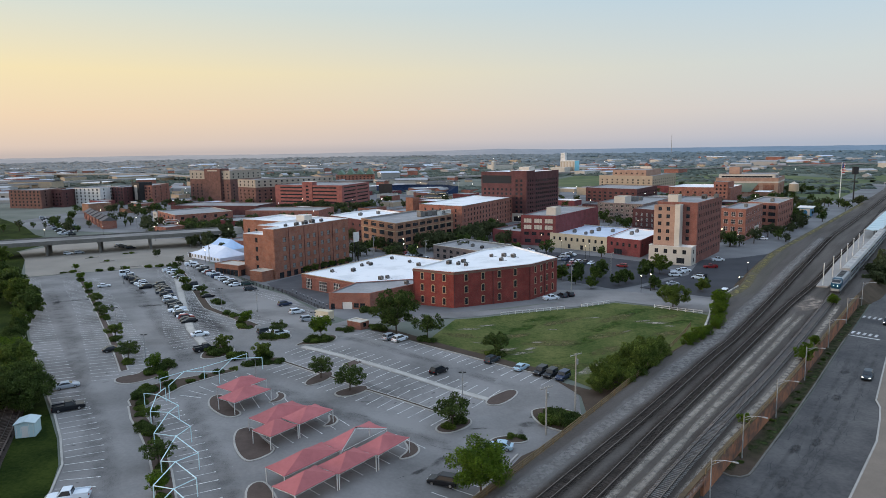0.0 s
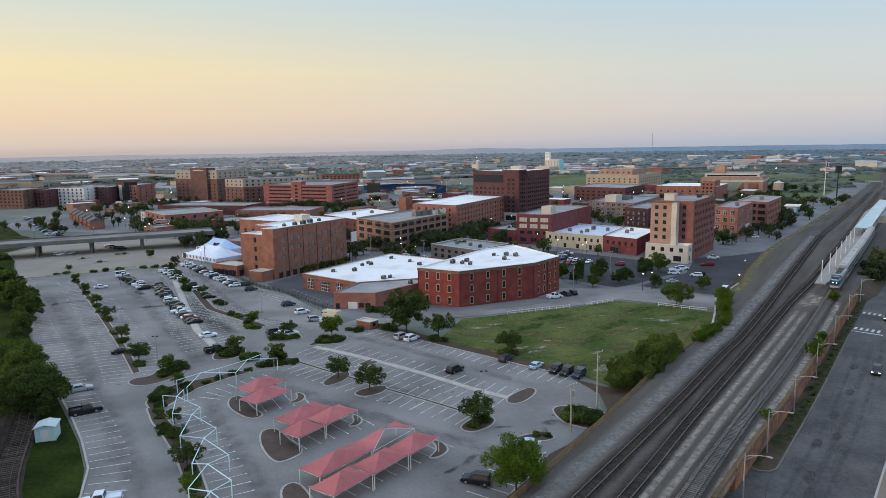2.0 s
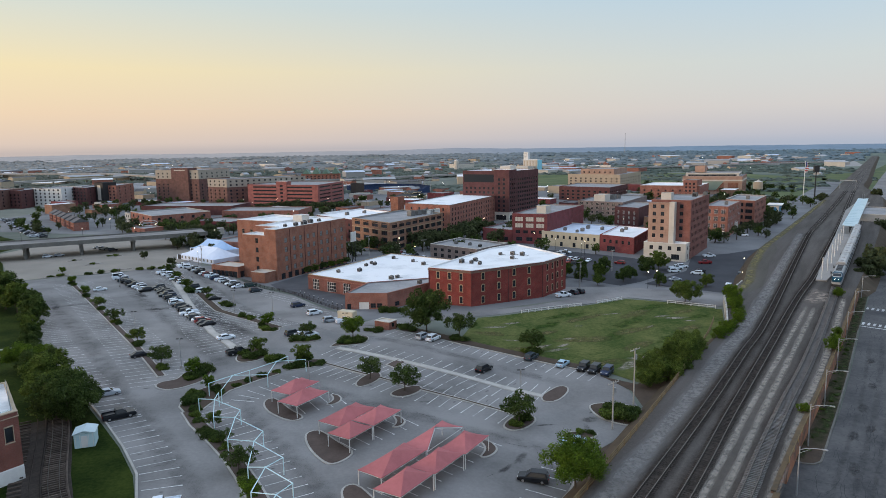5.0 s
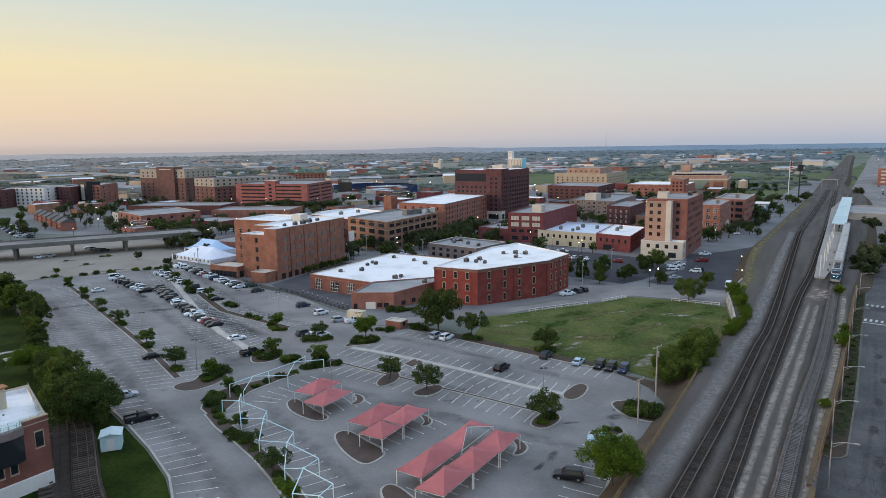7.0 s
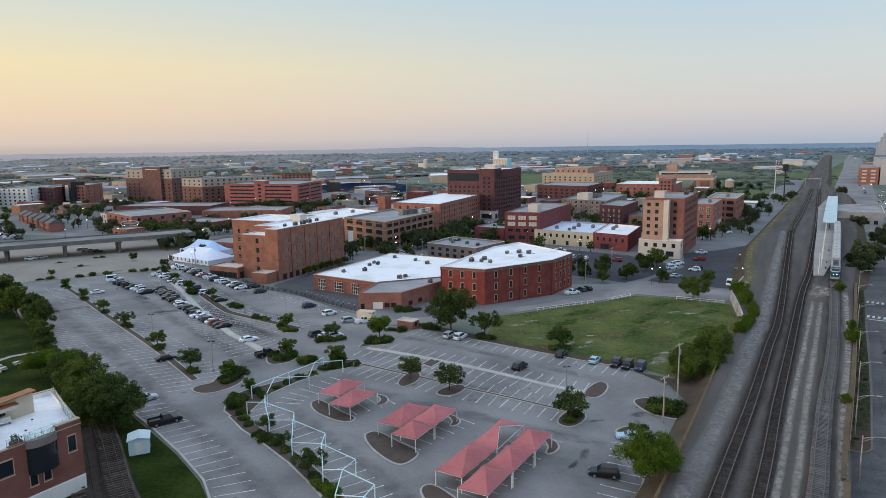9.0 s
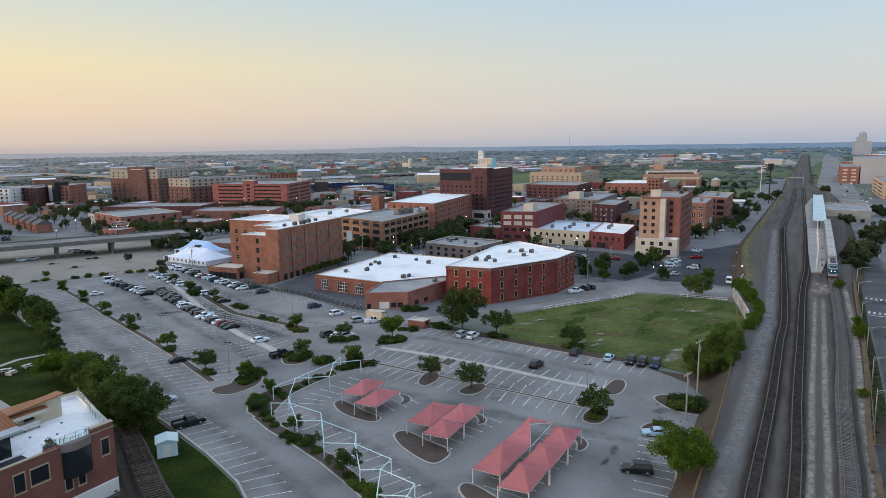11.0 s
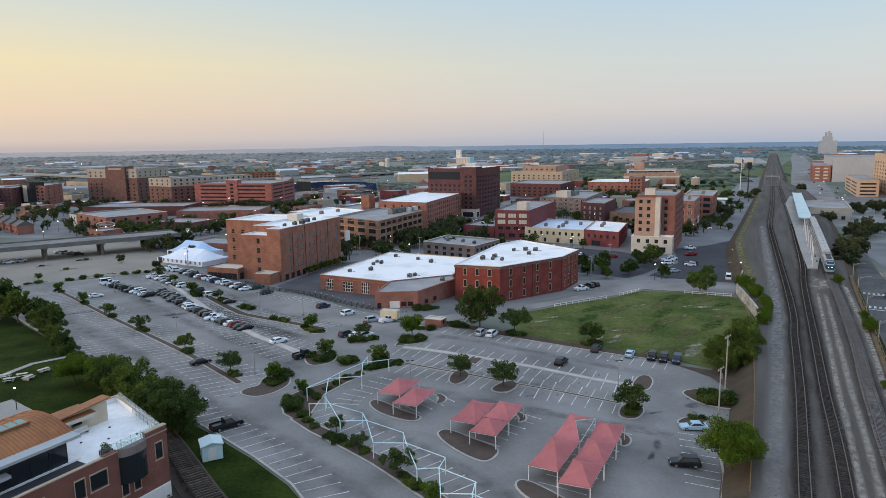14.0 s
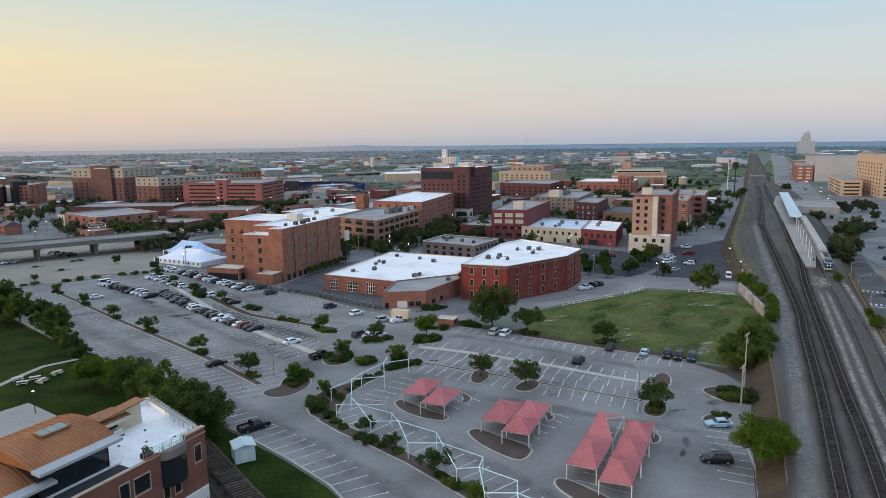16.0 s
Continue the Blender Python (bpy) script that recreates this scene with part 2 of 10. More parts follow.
DARK_BRICK = brick_mat("dark_red_brick", (0.123, 0.049, 0.049), (0.089, 0.037, 0.040), (0.105, 0.057, 0.053))
UMBER_BRICK = brick_mat("umber_brick", (0.185, 0.097, 0.081), (0.137, 0.072, 0.061), (0.145, 0.086, 0.076))
MAROON = brick_mat("maroon_brick", (0.203, 0.051, 0.055), (0.154, 0.041, 0.045), (0.158, 0.069, 0.069))
RED_UMBER = brick_mat("red_umber_brick", (0.239, 0.095, 0.076), (0.170, 0.068, 0.057), (0.214, 0.117, 0.097))
PINK_BRICK = brick_mat("pink_red_concrete", (0.302, 0.118, 0.106), (0.265, 0.097, 0.085), (0.287, 0.129, 0.113), 4)
GREY_BRICK = brick_mat("grey_brown_brick", (0.247, 0.202, 0.192), (0.192, 0.156, 0.150), (0.195, 0.156, 0.143))
CREAM = mat("cream_stucco", (0.58, 0.51, 0.39), (0.45, 0.39, 0.29), 0.9, 1.0, 0.2, 0.1)
TAN = mat("tan_stucco", (0.43, 0.285, 0.220), (0.29, 0.185, 0.140), 0.9, 1.0, 0.2, 0.1)
PALE = mat("pale_stone", (0.58, 0.54, 0.48), (0.47, 0.435, 0.385), 0.85, 1.0, 0.2, 0.1)
SAND = mat("sand_stucco", (0.46, 0.375, 0.28), (0.37, 0.30, 0.225), 0.9, 1.0, 0.2, 0.1)
GREY_CREAM = mat("grey_cream_panel", (0.40, 0.36, 0.30), (0.32, 0.285, 0.24), 0.9, 1.0, 0.2, 0.05)
# Haze in front of the far tower is put into this stone colour
HAZE_STONE = mat("far_grey_stone", (0.36, 0.39, 0.43), (0.29, 0.32, 0.36), 0.9, 0.3, 0.05, 0.0)
PALE_HALL = mat("pale_ribbed_metal", (0.42, 0.42, 0.44), (0.34, 0.345, 0.36), 0.8, 0.6, 0.08, 0.0)
WARM_TAN = mat("warm_tan_stucco", (0.60, 0.43, 0.305), (0.48, 0.34, 0.24), 0.9, 1.0, 0.2, 0.05)
GREY_STONE = mat("grey_cut_stone", (0.40, 0.385, 0.36), (0.29, 0.28, 0.265), 0.9, 1.0, 0.2, 0.1)
TRIM = mat("tan_stone_trim", (0.40, 0.30, 0.20), (0.31, 0.23, 0.155), 0.85, 3.0, 0.4, 0.1)
GREY_METAL = mat("galvanised_metal", (0.40, 0.41, 0.42), (0.29, 0.30, 0.31), 0.5, 3.0, 0.4, 0.05, metal=0.5)
DARK_METAL = mat("dark_metal", (0.05, 0.05, 0.052), (0.035, 0.035, 0.037), 0.5, 3.0, 0.4, 0.05, metal=0.3)
PALE_BLUE = mat("pale_blue_steel", (0.50, 0.66, 0.68), (0.42, 0.57, 0.60), 0.5, 3.0, 0.4, 0.03)
COPPER = mat("copper_brown_roof", (0.361, 0.160, 0.071), (0.218, 0.088, 0.042), 0.45, 1.5, 0.25, 0.05, metal=0.35)
SHADE = mat("faded_red_shade_cloth", (0.47, 0.158, 0.160), (0.35, 0.115, 0.118), 0.85, 1.0, 0.2, 0.05, rand=0.06)
TENT = mat("white_tent_cloth", (0.70, 0.76, 0.86), (0.58, 0.65, 0.77), 0.7, 0.6, 0.15, 0.05)
BARK = mat("bark", (0.105, 0.085, 0.066), (0.06, 0.048, 0.038), 0.95, 6.0, 0.8, 0.5)
LEAF = mat("green_leaves", (0.152, 0.200, 0.039), (0.027, 0.051, 0.011), 0.7, 1.2, 0.35, 0.0, island=0.5, spec=0.12)
LEAF_BRIGHT = mat("bright_leaves", (0.130, 0.202, 0.020), (0.032, 0.065, 0.008), 0.7, 1.2, 0.35, 0.0, island=0.5, spec=0.12)
LEAF_DARK = mat("dark_leaves", (0.094, 0.130, 0.033), (0.023, 0.045, 0.012), 0.7, 1.2, 0.35, 0.0, island=0.5, spec=0.12)
LEAF_TOWN = mat("dull_town_leaves", (0.105, 0.122, 0.055), (0.040, 0.052, 0.026), 0.7, 1.2, 0.35, 0.0, island=0.4, spec=0.1)


def thin_leaf(m):
    """Lets part of the light pass through the leaf."""
    n, l = m.node_tree.nodes, m.node_tree.links
    b, out = n["Principled BSDF"], n["Material Output"]
    t, mx = n.new("ShaderNodeBsdfTranslucent"), n.new("ShaderNodeMixShader")
    l.new(b.inputs["Base Color"].links[0].from_socket, t.inputs["Color"])
    mx.inputs[0].default_value = 0.35
    l.new(b.outputs[0], mx.inputs[1])
    l.new(t.outputs[0], mx.inputs[2])
    l.new(mx.outputs[0], out.inputs["Surface"])


for leaf_mat in (LEAF, LEAF_BRIGHT, LEAF_DARK, LEAF_TOWN):
    thin_leaf(leaf_mat)
# Haze is blended into these tree colours, greyer west and bluer east
WOODS = haze_mat("far_woods", (0.152, 0.157, 0.129), (0.091, 0.100, 0.083), (0.107, 0.140, 0.122), (0.061, 0.088, 0.081), 0.06, 0.01, 0.14)
HAZY_WOODS = haze_mat("distant_woods", (0.280, 0.269, 0.252), (0.202, 0.199, 0.190), (0.148, 0.197, 0.224), (0.096, 0.137, 0.159), 0.02, 0.004, 0.1)
GLASS = plain("window_glass", (0.020, 0.024, 0.030), 0.07, spec=0.6)
GLASS_PALE = plain("curtained_glass", (0.20, 0.20, 0.195), 0.12, spec=0.6)
CLEAR = plain("clear_glass", (0.86, 0.95, 0.93), 0.02, trans=0.95)
TYRE = mat("tyre_rubber", (0.022, 0.022, 0.023), (0.015, 0.015, 0.016), 0.85, 6.0, 1.0, 0.1)
RIM = plain("alloy_rim", (0.42, 0.42, 0.43), 0.35, 0.8)
LAMP_ON = plain("lit_lamp", (1.0, 0.82, 0.55), 0.4, emit=7.0)
LAMP_WHITE = plain("lit_white_lamp", (1.0, 0.95, 0.88), 0.4, emit=7.0)
LAMP_CAR = plain("headlight_on", (1.0, 0.93, 0.80), 0.3, emit=6.0)
TAIL = plain("tail_light_lens", (0.30, 0.012, 0.012), 0.25)
HEADLAMP = plain("headlight_lens", (0.62, 0.63, 0.64), 0.15)
WOOD_YELLOW = mat("yellowed_timber", (0.215, 0.155, 0.082), (0.125, 0.092, 0.055), 0.85, 4.0, 0.6, 0.2)
POLEWOOD = mat("grey_pole_timber", (0.40, 0.38, 0.35), (0.28, 0.265, 0.245), 0.9, 4.0, 0.6, 0.2)


# ---- ground form and building helpers ----
def smooth(v, a, b):
    u = min(1.0, max(0.0, (v - a) / (b - a)))
    return u * u * (3 - 2 * u)


def gz(x, y):
    """Height of the ground: the car park is a gentle rise above the town."""
    return min(-2.2 * smooth(x, -25, 15), -(3.3 - 1.0 * smooth(-x, 70, 110)) * smooth(y, 158, 228))


def mesh_of(name, bm):
    me = bpy.data.meshes.new(name)
    bm.to_mesh(me)
    bm.free()
    return me


def raw(name, verts, faces):
    me = bpy.data.meshes.new(name)
    me.from_pydata([tuple(v) for v in verts], [], faces)
    me.update()
    return me


def part(name, data, material, parent=None, label="", m=None):
    """Links a bmesh or mesh as one mesh object, under a thing or a part."""
    if isinstance(data, bmesh.types.BMesh):
        data = mesh_of(name, data)
    if material and not data.materials:
        data.materials.append(material)
    ob = new(name, data)
    if parent is not None:
        ob.parent = parent
    if m is not None:
        ob.matrix_basis = m
    return tagged(ob, label)


def thing(name, label, category, m, group="", kind=""):
    ob = new(name)
    ob.empty_display_size = 0.3
    ob.matrix_basis = m
    return tagged(ob, label, category, group, kind)


def add_box(bm, x0, x1, y0, y1, z0, z1, m=None):
    co = [(x, y, z) for z in (z0, z1) for y in (y0, y1) for x in (x0, x1)]
    vs = [bm.verts.new((m @ Vector(c)) if m is not None else c) for c in co]
    for f in ((0, 2, 3, 1), (4, 5, 7, 6), (0, 1, 5, 4), (2, 6, 7, 3), (1, 3, 7, 5), (0, 4, 6, 2)):
        bm.faces.new([vs[i] for i in f])
    return vs


def box(x0, x1, y0, y1, z0, z1, bevel=0.0):
    bm = bmesh.new()
    add_box(bm, x0, x1, y0, y1, z0, z1)
    if bevel:
        bmesh.ops.bevel(bm, geom=bm.edges[:], offset=bevel, segments=2, affect="EDGES")
    return bm


def add_tube(bm, p, q, r0, r1=None, n=8):
    p, q = Vector(p), Vector(q)
    d = q - p
    r1 = r0 if r1 is None else r1
    m = Matrix.Translation((p + q) / 2) @ d.to_track_quat("Z", "Y").to_matrix().to_4x4()
    bmesh.ops.create_cone(bm, cap_ends=True, segments=n, radius1=r0, radius2=r1, depth=d.length, matrix=m)


def tube(p, q, r0, r1=None, n=8):
    bm = bmesh.new()
    add_tube(bm, p, q, r0, r1, n)
    return bm


def drape(name, poly, off, material, step=8.0, kind="structure", label="", zf=None, thick=0.0):
    """A sheet with a polygon's outline that follows the ground at a small height; with thick, a solid kerb height."""
    bm = bmesh.new()
    f = bm.faces.new([bm.verts.new((x, y, 0)) for x, y in poly])
    if f.normal.z < 0:
        f.normal_flip()
    bmesh.ops.triangulate(bm, faces=bm.faces[:])
    for ax in (0, 1):
        lo, hi = min(p[ax] for p in poly), max(p[ax] for p in poly)
        k = math.floor(lo / step) + 1
        while k * step < hi:
            no = (1, 0, 0) if ax == 0 else (0, 1, 0)
            bmesh.ops.bisect_plane(bm, geom=bm.verts[:] + bm.edges[:] + bm.faces[:], plane_co=tuple(c * k * step for c in no), plane_no=no)
            k += 1
    for v in bm.verts:
        v.co.z = (zf or gz)(v.co.x, v.co.y) + off
    bm.normal_update()
    for f in bm.faces:
        if f.normal.z < 0:
            f.normal_flip()
    if thick:
        r = bmesh.ops.extrude_face_region(bm, geom=bm.faces[:])
        for v in r["geom"]:
            if isinstance(v, bmesh.types.BMVert):
                v.co.z += thick
    ob = part(name, bm, material)
    return tagged(ob, label, kind=kind) if kind else ob


def ccw(poly):
    a = sum(p[0] * q[1] - q[0] * p[1] for p, q in zip(poly, poly[1:] + poly[:1]))
    return list(poly) if a > 0 else list(poly)[::-1]


def inset(poly, d):
    """The polygon moved inwards by d (counter-clockwise outline)."""
    out, n = [], len(poly)
    for i in range(n):
        a, b, c = Vector(poly[i - 1]), Vector(poly[i]), Vector(poly[(i + 1) % n])
        e, f = (b - a).normalized(), (c - b).normalized()
        n1, n2 = Vector((-e.y, e.x)), Vector((-f.y, f.x))
        k = (n1 + n2)
        k = k / max(0.3, k.length_squared) * 2
        out.append(tuple(b + k * d))
    return out


def line_points(pts, step):
    """Even points on a smooth curve through pts, each with its direction."""
    P = [Vector((*p, 0)) for p in pts]
    P = [2 * P[0] - P[1]] + P + [2 * P[-1] - P[-2]]
    fine = []
    for i in range(1, len(P) - 2):
        n = max(2, int((P[i + 1] - P[i]).length / 2.0))
        for k in range(n):
            t = k / n
            fine.append(0.5 * ((2 * P[i]) + (P[i + 1] - P[i - 1]) * t + (2 * P[i - 1] - 5 * P[i] + 4 * P[i + 1] - P[i + 2]) * t * t
                               + (3 * P[i] - P[i - 1] - 3 * P[i + 1] + P[i + 2]) * t ** 3))
    fine.append(P[-2])
    out, need = [], 0.0
    for a, b in zip(fine, fine[1:]):
        d = (b - a).length
        while need <= d:
            out.append((a + (b - a) * (need / d), (b - a).normalized()))
            need += step
        need -= d
    return out


def offset_line(pts, d):
    """The line moved to its left by d."""
    out = []
    for i in range(len(pts)):
        a, b = Vector(pts[max(0, i - 1)]), Vector(pts[min(len(pts) - 1, i + 1)])
        e = (b - a).normalized()
        out.append((pts[i][0] - e.y * d, pts[i][1] + e.x * d))
    return out


def band(pts, d0, d1):
    return offset_line(pts, d0) + offset_line(pts, d1)[::-1]


def turn_to(d):
    return math.degrees(math.atan2(d[1], d[0]))


# ---- the ground, lots, roads and railway ----
def build_ground():
    xs = [-4900, -3600, -2600, -1800, -1300, -900, -650, -500, -400, -320] + list(range(-260, 261, 8)) + [300, 380, 500, 700, 950, 1300, 1800, 2600, 3600, 4900]
    ys = [-900, -500, -250, -120, -50] + list(range(0, 433, 8)) + [480, 560, 680, 850, 1100, 1500, 2000, 2700, 3600, 4700]
    vs = [(x, y, gz(x, y)) for y in ys for x in xs]
    n = len(xs)
    fs = [(j * n + i, j * n + i + 1, (j + 1) * n + i + 1, (j + 1) * n + i) for j in range(len(ys) - 1) for i in range(n - 1)]
    tagged(part("ground", raw("ground", vs, fs), LAND), "flat land of worn grass, soil and scrub round the town, tinted with haze", kind="structure")


build_ground()
LOT = [(-57, 72), (-62, 50), (-74, 26), (-100, -10), (-74, -8), (-34, 40), (-8, 72), (4, 88), (12, 102), (20, 109), (25, 116), (27, 128), (24.5, 138.8), (14.8, 147), (5.8, 154.4), (-5.3, 161.8), (-20, 173.6), (-33, 184), (-38, 200),
       (-57, 233), (-70, 246), (-82, 262), (-92, 276), (-104, 292), (-116, 305), (-128, 300), (-136, 287), (-155, 279), (-176, 270), (-140, 214), (-104, 159.5), (-84, 131), (-74, 117),
       (-67, 107), (-61, 97), (-57.5, 88)]
drape("city_pavement", [(-150, 293), (-122, 296), (-104, 291), (-60, 240), (-38, 203), (-30, 190), (0, 196), (40, 216), (56, 216), (95, 210), (150, 290),
                        (330, 515), (560, 820), (380, 900), (0, 800), (-330, 760), (-330, 470), (-200, 420)], 0.03, CITY, 14, label="grey streets and paved yards of the town blocks")
drape("parking_lot", LOT, 0.07, ASPHALT, 8, label="large worn grey asphalt car park with patches and cracks")
drape("pale_parking_lot", [(-205, 318), (-176, 272), (-155, 281), (-136, 289), (-124, 296), (-118, 318), (-128, 345), (-150, 392), (-215, 385), (-225, 345)], 0.08, PALE_LOT, 10,
      label="pale concrete car park below the road bridge")
drape("field", [(-5, 165), (3, 189), (18, 195), (40, 202), (56, 211), (63, 206), (79, 191), (66, 163), (45, 140), (31, 132), (25.6, 140.2), (8, 156)], 0.09, FIELD, 6,
      label="patchy green and dry grass field with bare spots")
drape("drive", [(-33, 182), (-28, 190), (-12, 192), (0, 198), (20, 203), (38, 214), (50, 222), (57, 213), (40, 204), (18, 197), (3, 190.5), (-10, 186), (-22, 180)], 0.12, ASPHALT, 6,
      label="grey asphalt drive that curves past the red building")
drape("street_cross", [(30, 236), (62, 232), (95, 212), (88, 200), (79, 194), (58, 213), (40, 216), (30, 222)], 0.14, ASPHALT, 6, label="grey asphalt cross street")
drape("corner_parking_lot", [(72, 236), (95, 214), (146, 283), (166, 312), (135, 296), (116, 292), (98, 258)], 0.16, ASPHALT_DARK, 6, label="dark new asphalt car park beside the tan tower")
drape("yard_behind", [(38, 262), (62, 234), (72, 240), (98, 262), (88, 292), (62, 318), (36, 330), (14, 296)], 0.10, ASPHALT_DARK, 8, label="dark asphalt yard behind the red building")
drape("forecourt", [(-57, 234), (-37, 205), (-33, 214), (-30, 226), (-53.6, 246), (-66, 247)], 0.10, ASPHALT_MID, 8, label="dark asphalt forecourt between hotel and brick hall")
drape("forecourt", [(-66, 247.2), (-53.6, 246.2), (-22, 290), (-30, 300), (-45, 300), (-70, 255)], 0.104, ASPHALT_MID, 8, label="dark asphalt lane between hotel and brick hall")
drape("lawn_strip", [(-172, 262), (-206, 317), (-227, 345), (-226, 386), (-262, 420), (-300, 470), (-420, 600), (-480, 560), (-330, 345)], 0.055, GRASS, 20, label="green lawn strip beside the pale car park")
drape("park_lawn", [(-60, 60), (-57.8, 88), (-61.5, 97), (-67.5, 107), (-74.5, 117), (-84.5, 131), (-104.5, 159.5), (-141, 214), (-177, 270), (-205, 318), (-225, 345), (-330, 345), (-330, 60)],
      0.05, GRASS, 14, label="mown green lawn of the park")
for k, poly in enumerate([[(330, 560), (470, 735), (590, 890), (560, 1120), (250, 1200), (120, 900), (300, 740)], [(600, 800), (760, 1000), (700, 1060), (560, 860)],
                          [(-700, 1000), (-300, 1050), (-250, 1500), (-800, 1500)], [(640, 700), (900, 1050), (880, 1100), (600, 740)]]):
    drape("meadow", poly, 0.12, PLAIN_GREEN, 60, label="wide green meadow beyond the town")
drape("far_car_park", [(700, 1330), (950, 1300), (1240, 1740), (880, 1660)], 0.15, CONCRETE, 80, label="far pale car park of a depot")
BOULEVARD = [(262, 330), (334, 432), (412, 547), (636, 822), (878, 1117), (1260, 1590), (1700, 2120)]
drape("boulevard", band(BOULEVARD, 18, -18), 0.16, ASPHALT, 30, label="wide grey boulevard that runs off to the horizon")
drape("side_avenue", [(240, 300), (262, 330), (300, 378), (420, 520), (560, 560), (700, 560), (700, 520), (460, 480), (330, 350), (262, 280)], 0.13, CITY, 20, label="grey paved avenue and car parks by the station")

drape("boulevard_verge", [(440, 585), (500, 650), (600, 775), (860, 1095), (1090, 1385), (1075, 1400), (850, 1140), (590, 802), (470, 655)], 0.14, PLAIN_GREEN, 30, label="green verge between the railway and the boulevard")

# the road that runs beside the railway
ROAD_LINE = [(-84, -66), (-8, 30), (38, 79), (52, 95), (66, 111), (80, 128), (105, 159), (155, 220), (200, 275), (262, 330)]
TAN_PAVING = mat("tan_paving", (0.25, 0.205, 0.165), (0.17, 0.14, 0.115), 0.9, 4.0, 0.2, 0.05)
ROAD_RIGHT = offset_line(ROAD_LINE[:5], -9.0) + [(79.4, 114.2), (83.0, 119.6), (84.6, 123.2)] + offset_line(ROAD_LINE[5:], -5.2)[1:]
drape("road", offset_line(ROAD_LINE, 4.0) + ROAD_RIGHT[::-1], 0.10, ROAD, 6, label="cracked grey asphalt road beside the railway wall")
drape("pavement", offset_line(ROAD_RIGHT[:10], -0.3) + offset_line(ROAD_RIGHT[:10], -4.2)[::-1], 0.10, TAN_PAVING, 6, label="pale concrete pavement along the road", thick=0.14)
wall_kerb = offset_line(ROAD_RIGHT[:10], -0.15)
VERGE_NOSE = [(42.4, 97.6), (42.4, 95.4), (43.2, 94.2), (44.7, 93.8), (46.2, 94.4)]
VERGE_EDGE = VERGE_NOSE + [(47.2, 95.5)] + offset_line(ROAD_LINE[3:8], 4.4)[1:]
drape("road_verge", VERGE_EDGE + offset_line(ROAD_LINE[3:8], 9.5)[:0:-1] + [(46.4, 101.6)], 0.07, SOIL, 6, label="strip of dirt and weeds below the railway wall", thick=0.10)
drape("road_apron", band(ROAD_LINE[1:3] + [(50.2, 93)], 4.0, 9.0), 0.094, ROAD, 6, label="worn asphalt apron at the foot of the railway wall")
drape("side_road", [(40, 92), (30, 99), (20, 108), (14, 100), (26, 90), (37, 82)], 0.05, ROAD, 6, label="dim side road that dips below the railway")
drape("roadside_lawn", band([(95, 131), (120, 160), (165, 214), (196, 250)], -2, -40), 0.08, GRASS, 10, label="mown lawn and path by the road")
drape("right_car_park", [(168, 222), (205, 278), (262, 300), (330, 350), (300, 240), (220, 190)], 0.11, CITY, 10, label="grey car park across the road")
drape("road_crossing", band([(100, 175), (112, 163)], 0.3, -0.3), 0.16, LINE, 6, label="worn white stop line")
for k in range(7):
    for base in ((106.5, 171.5), (119.5, 187.2)):
        x, y = base[0] + k * 1.05 * 0.9, base[1] - k * 1.05 * 0.9
        drape("zebra_bar", [(x, y), (x + 0.45, y - 0.45), (x + 2.4, y + 1.6), (x + 1.95, y + 2.05)], 0.15, LINE, 8, label="worn white bar of a zebra crossing")

# railway
TRACKS = [[(-110, -70), (-54, 0), (7.7, 76.7), (33.4, 108.5), (58, 140), (81, 169.5), (157.6, 275), (198, 330), (237.6, 380), (325, 491), (418, 611), (571, 808), (868, 1190), (1500, 2000)],
          [(-104, -70), (-48, 0), (14, 76.5), (38, 107.5), (62.7, 139), (101, 188), (129, 222.3), (180, 288), (248, 376.5), (340, 498), (423, 607), (576, 804), (873, 1186), (1505, 1996)],
          [(-97, -70), (-41, 0), (20.8, 74.3), (32.8, 89.2), (50, 110.4), (67, 130.7), (90, 159.5), (116.6, 193.5), (124, 203), (212, 314), (300, 428), (400, 563)]]
EMB_L = [(-118, -70), (-40, 28), (1.5, 79.6), (37, 126.5), (56, 150.5), (65.6, 162), (74.4, 178.4), (82.9, 196.4), (100, 217), (112, 237), (136, 273), (150, 292), (205, 360), (335, 522), (410, 616), (563, 813), (862, 1194), (1496, 2003)]
EMB_R = [(-91, -70), (-13, 28), (28.6, 79.4), (59.8, 116.5), (92.6, 156), (128, 199), (175, 255), (262, 362), (385, 520), (436, 600), (484, 676), (583, 802), (878, 1184), (1508, 1994)]
TOP = 1.0


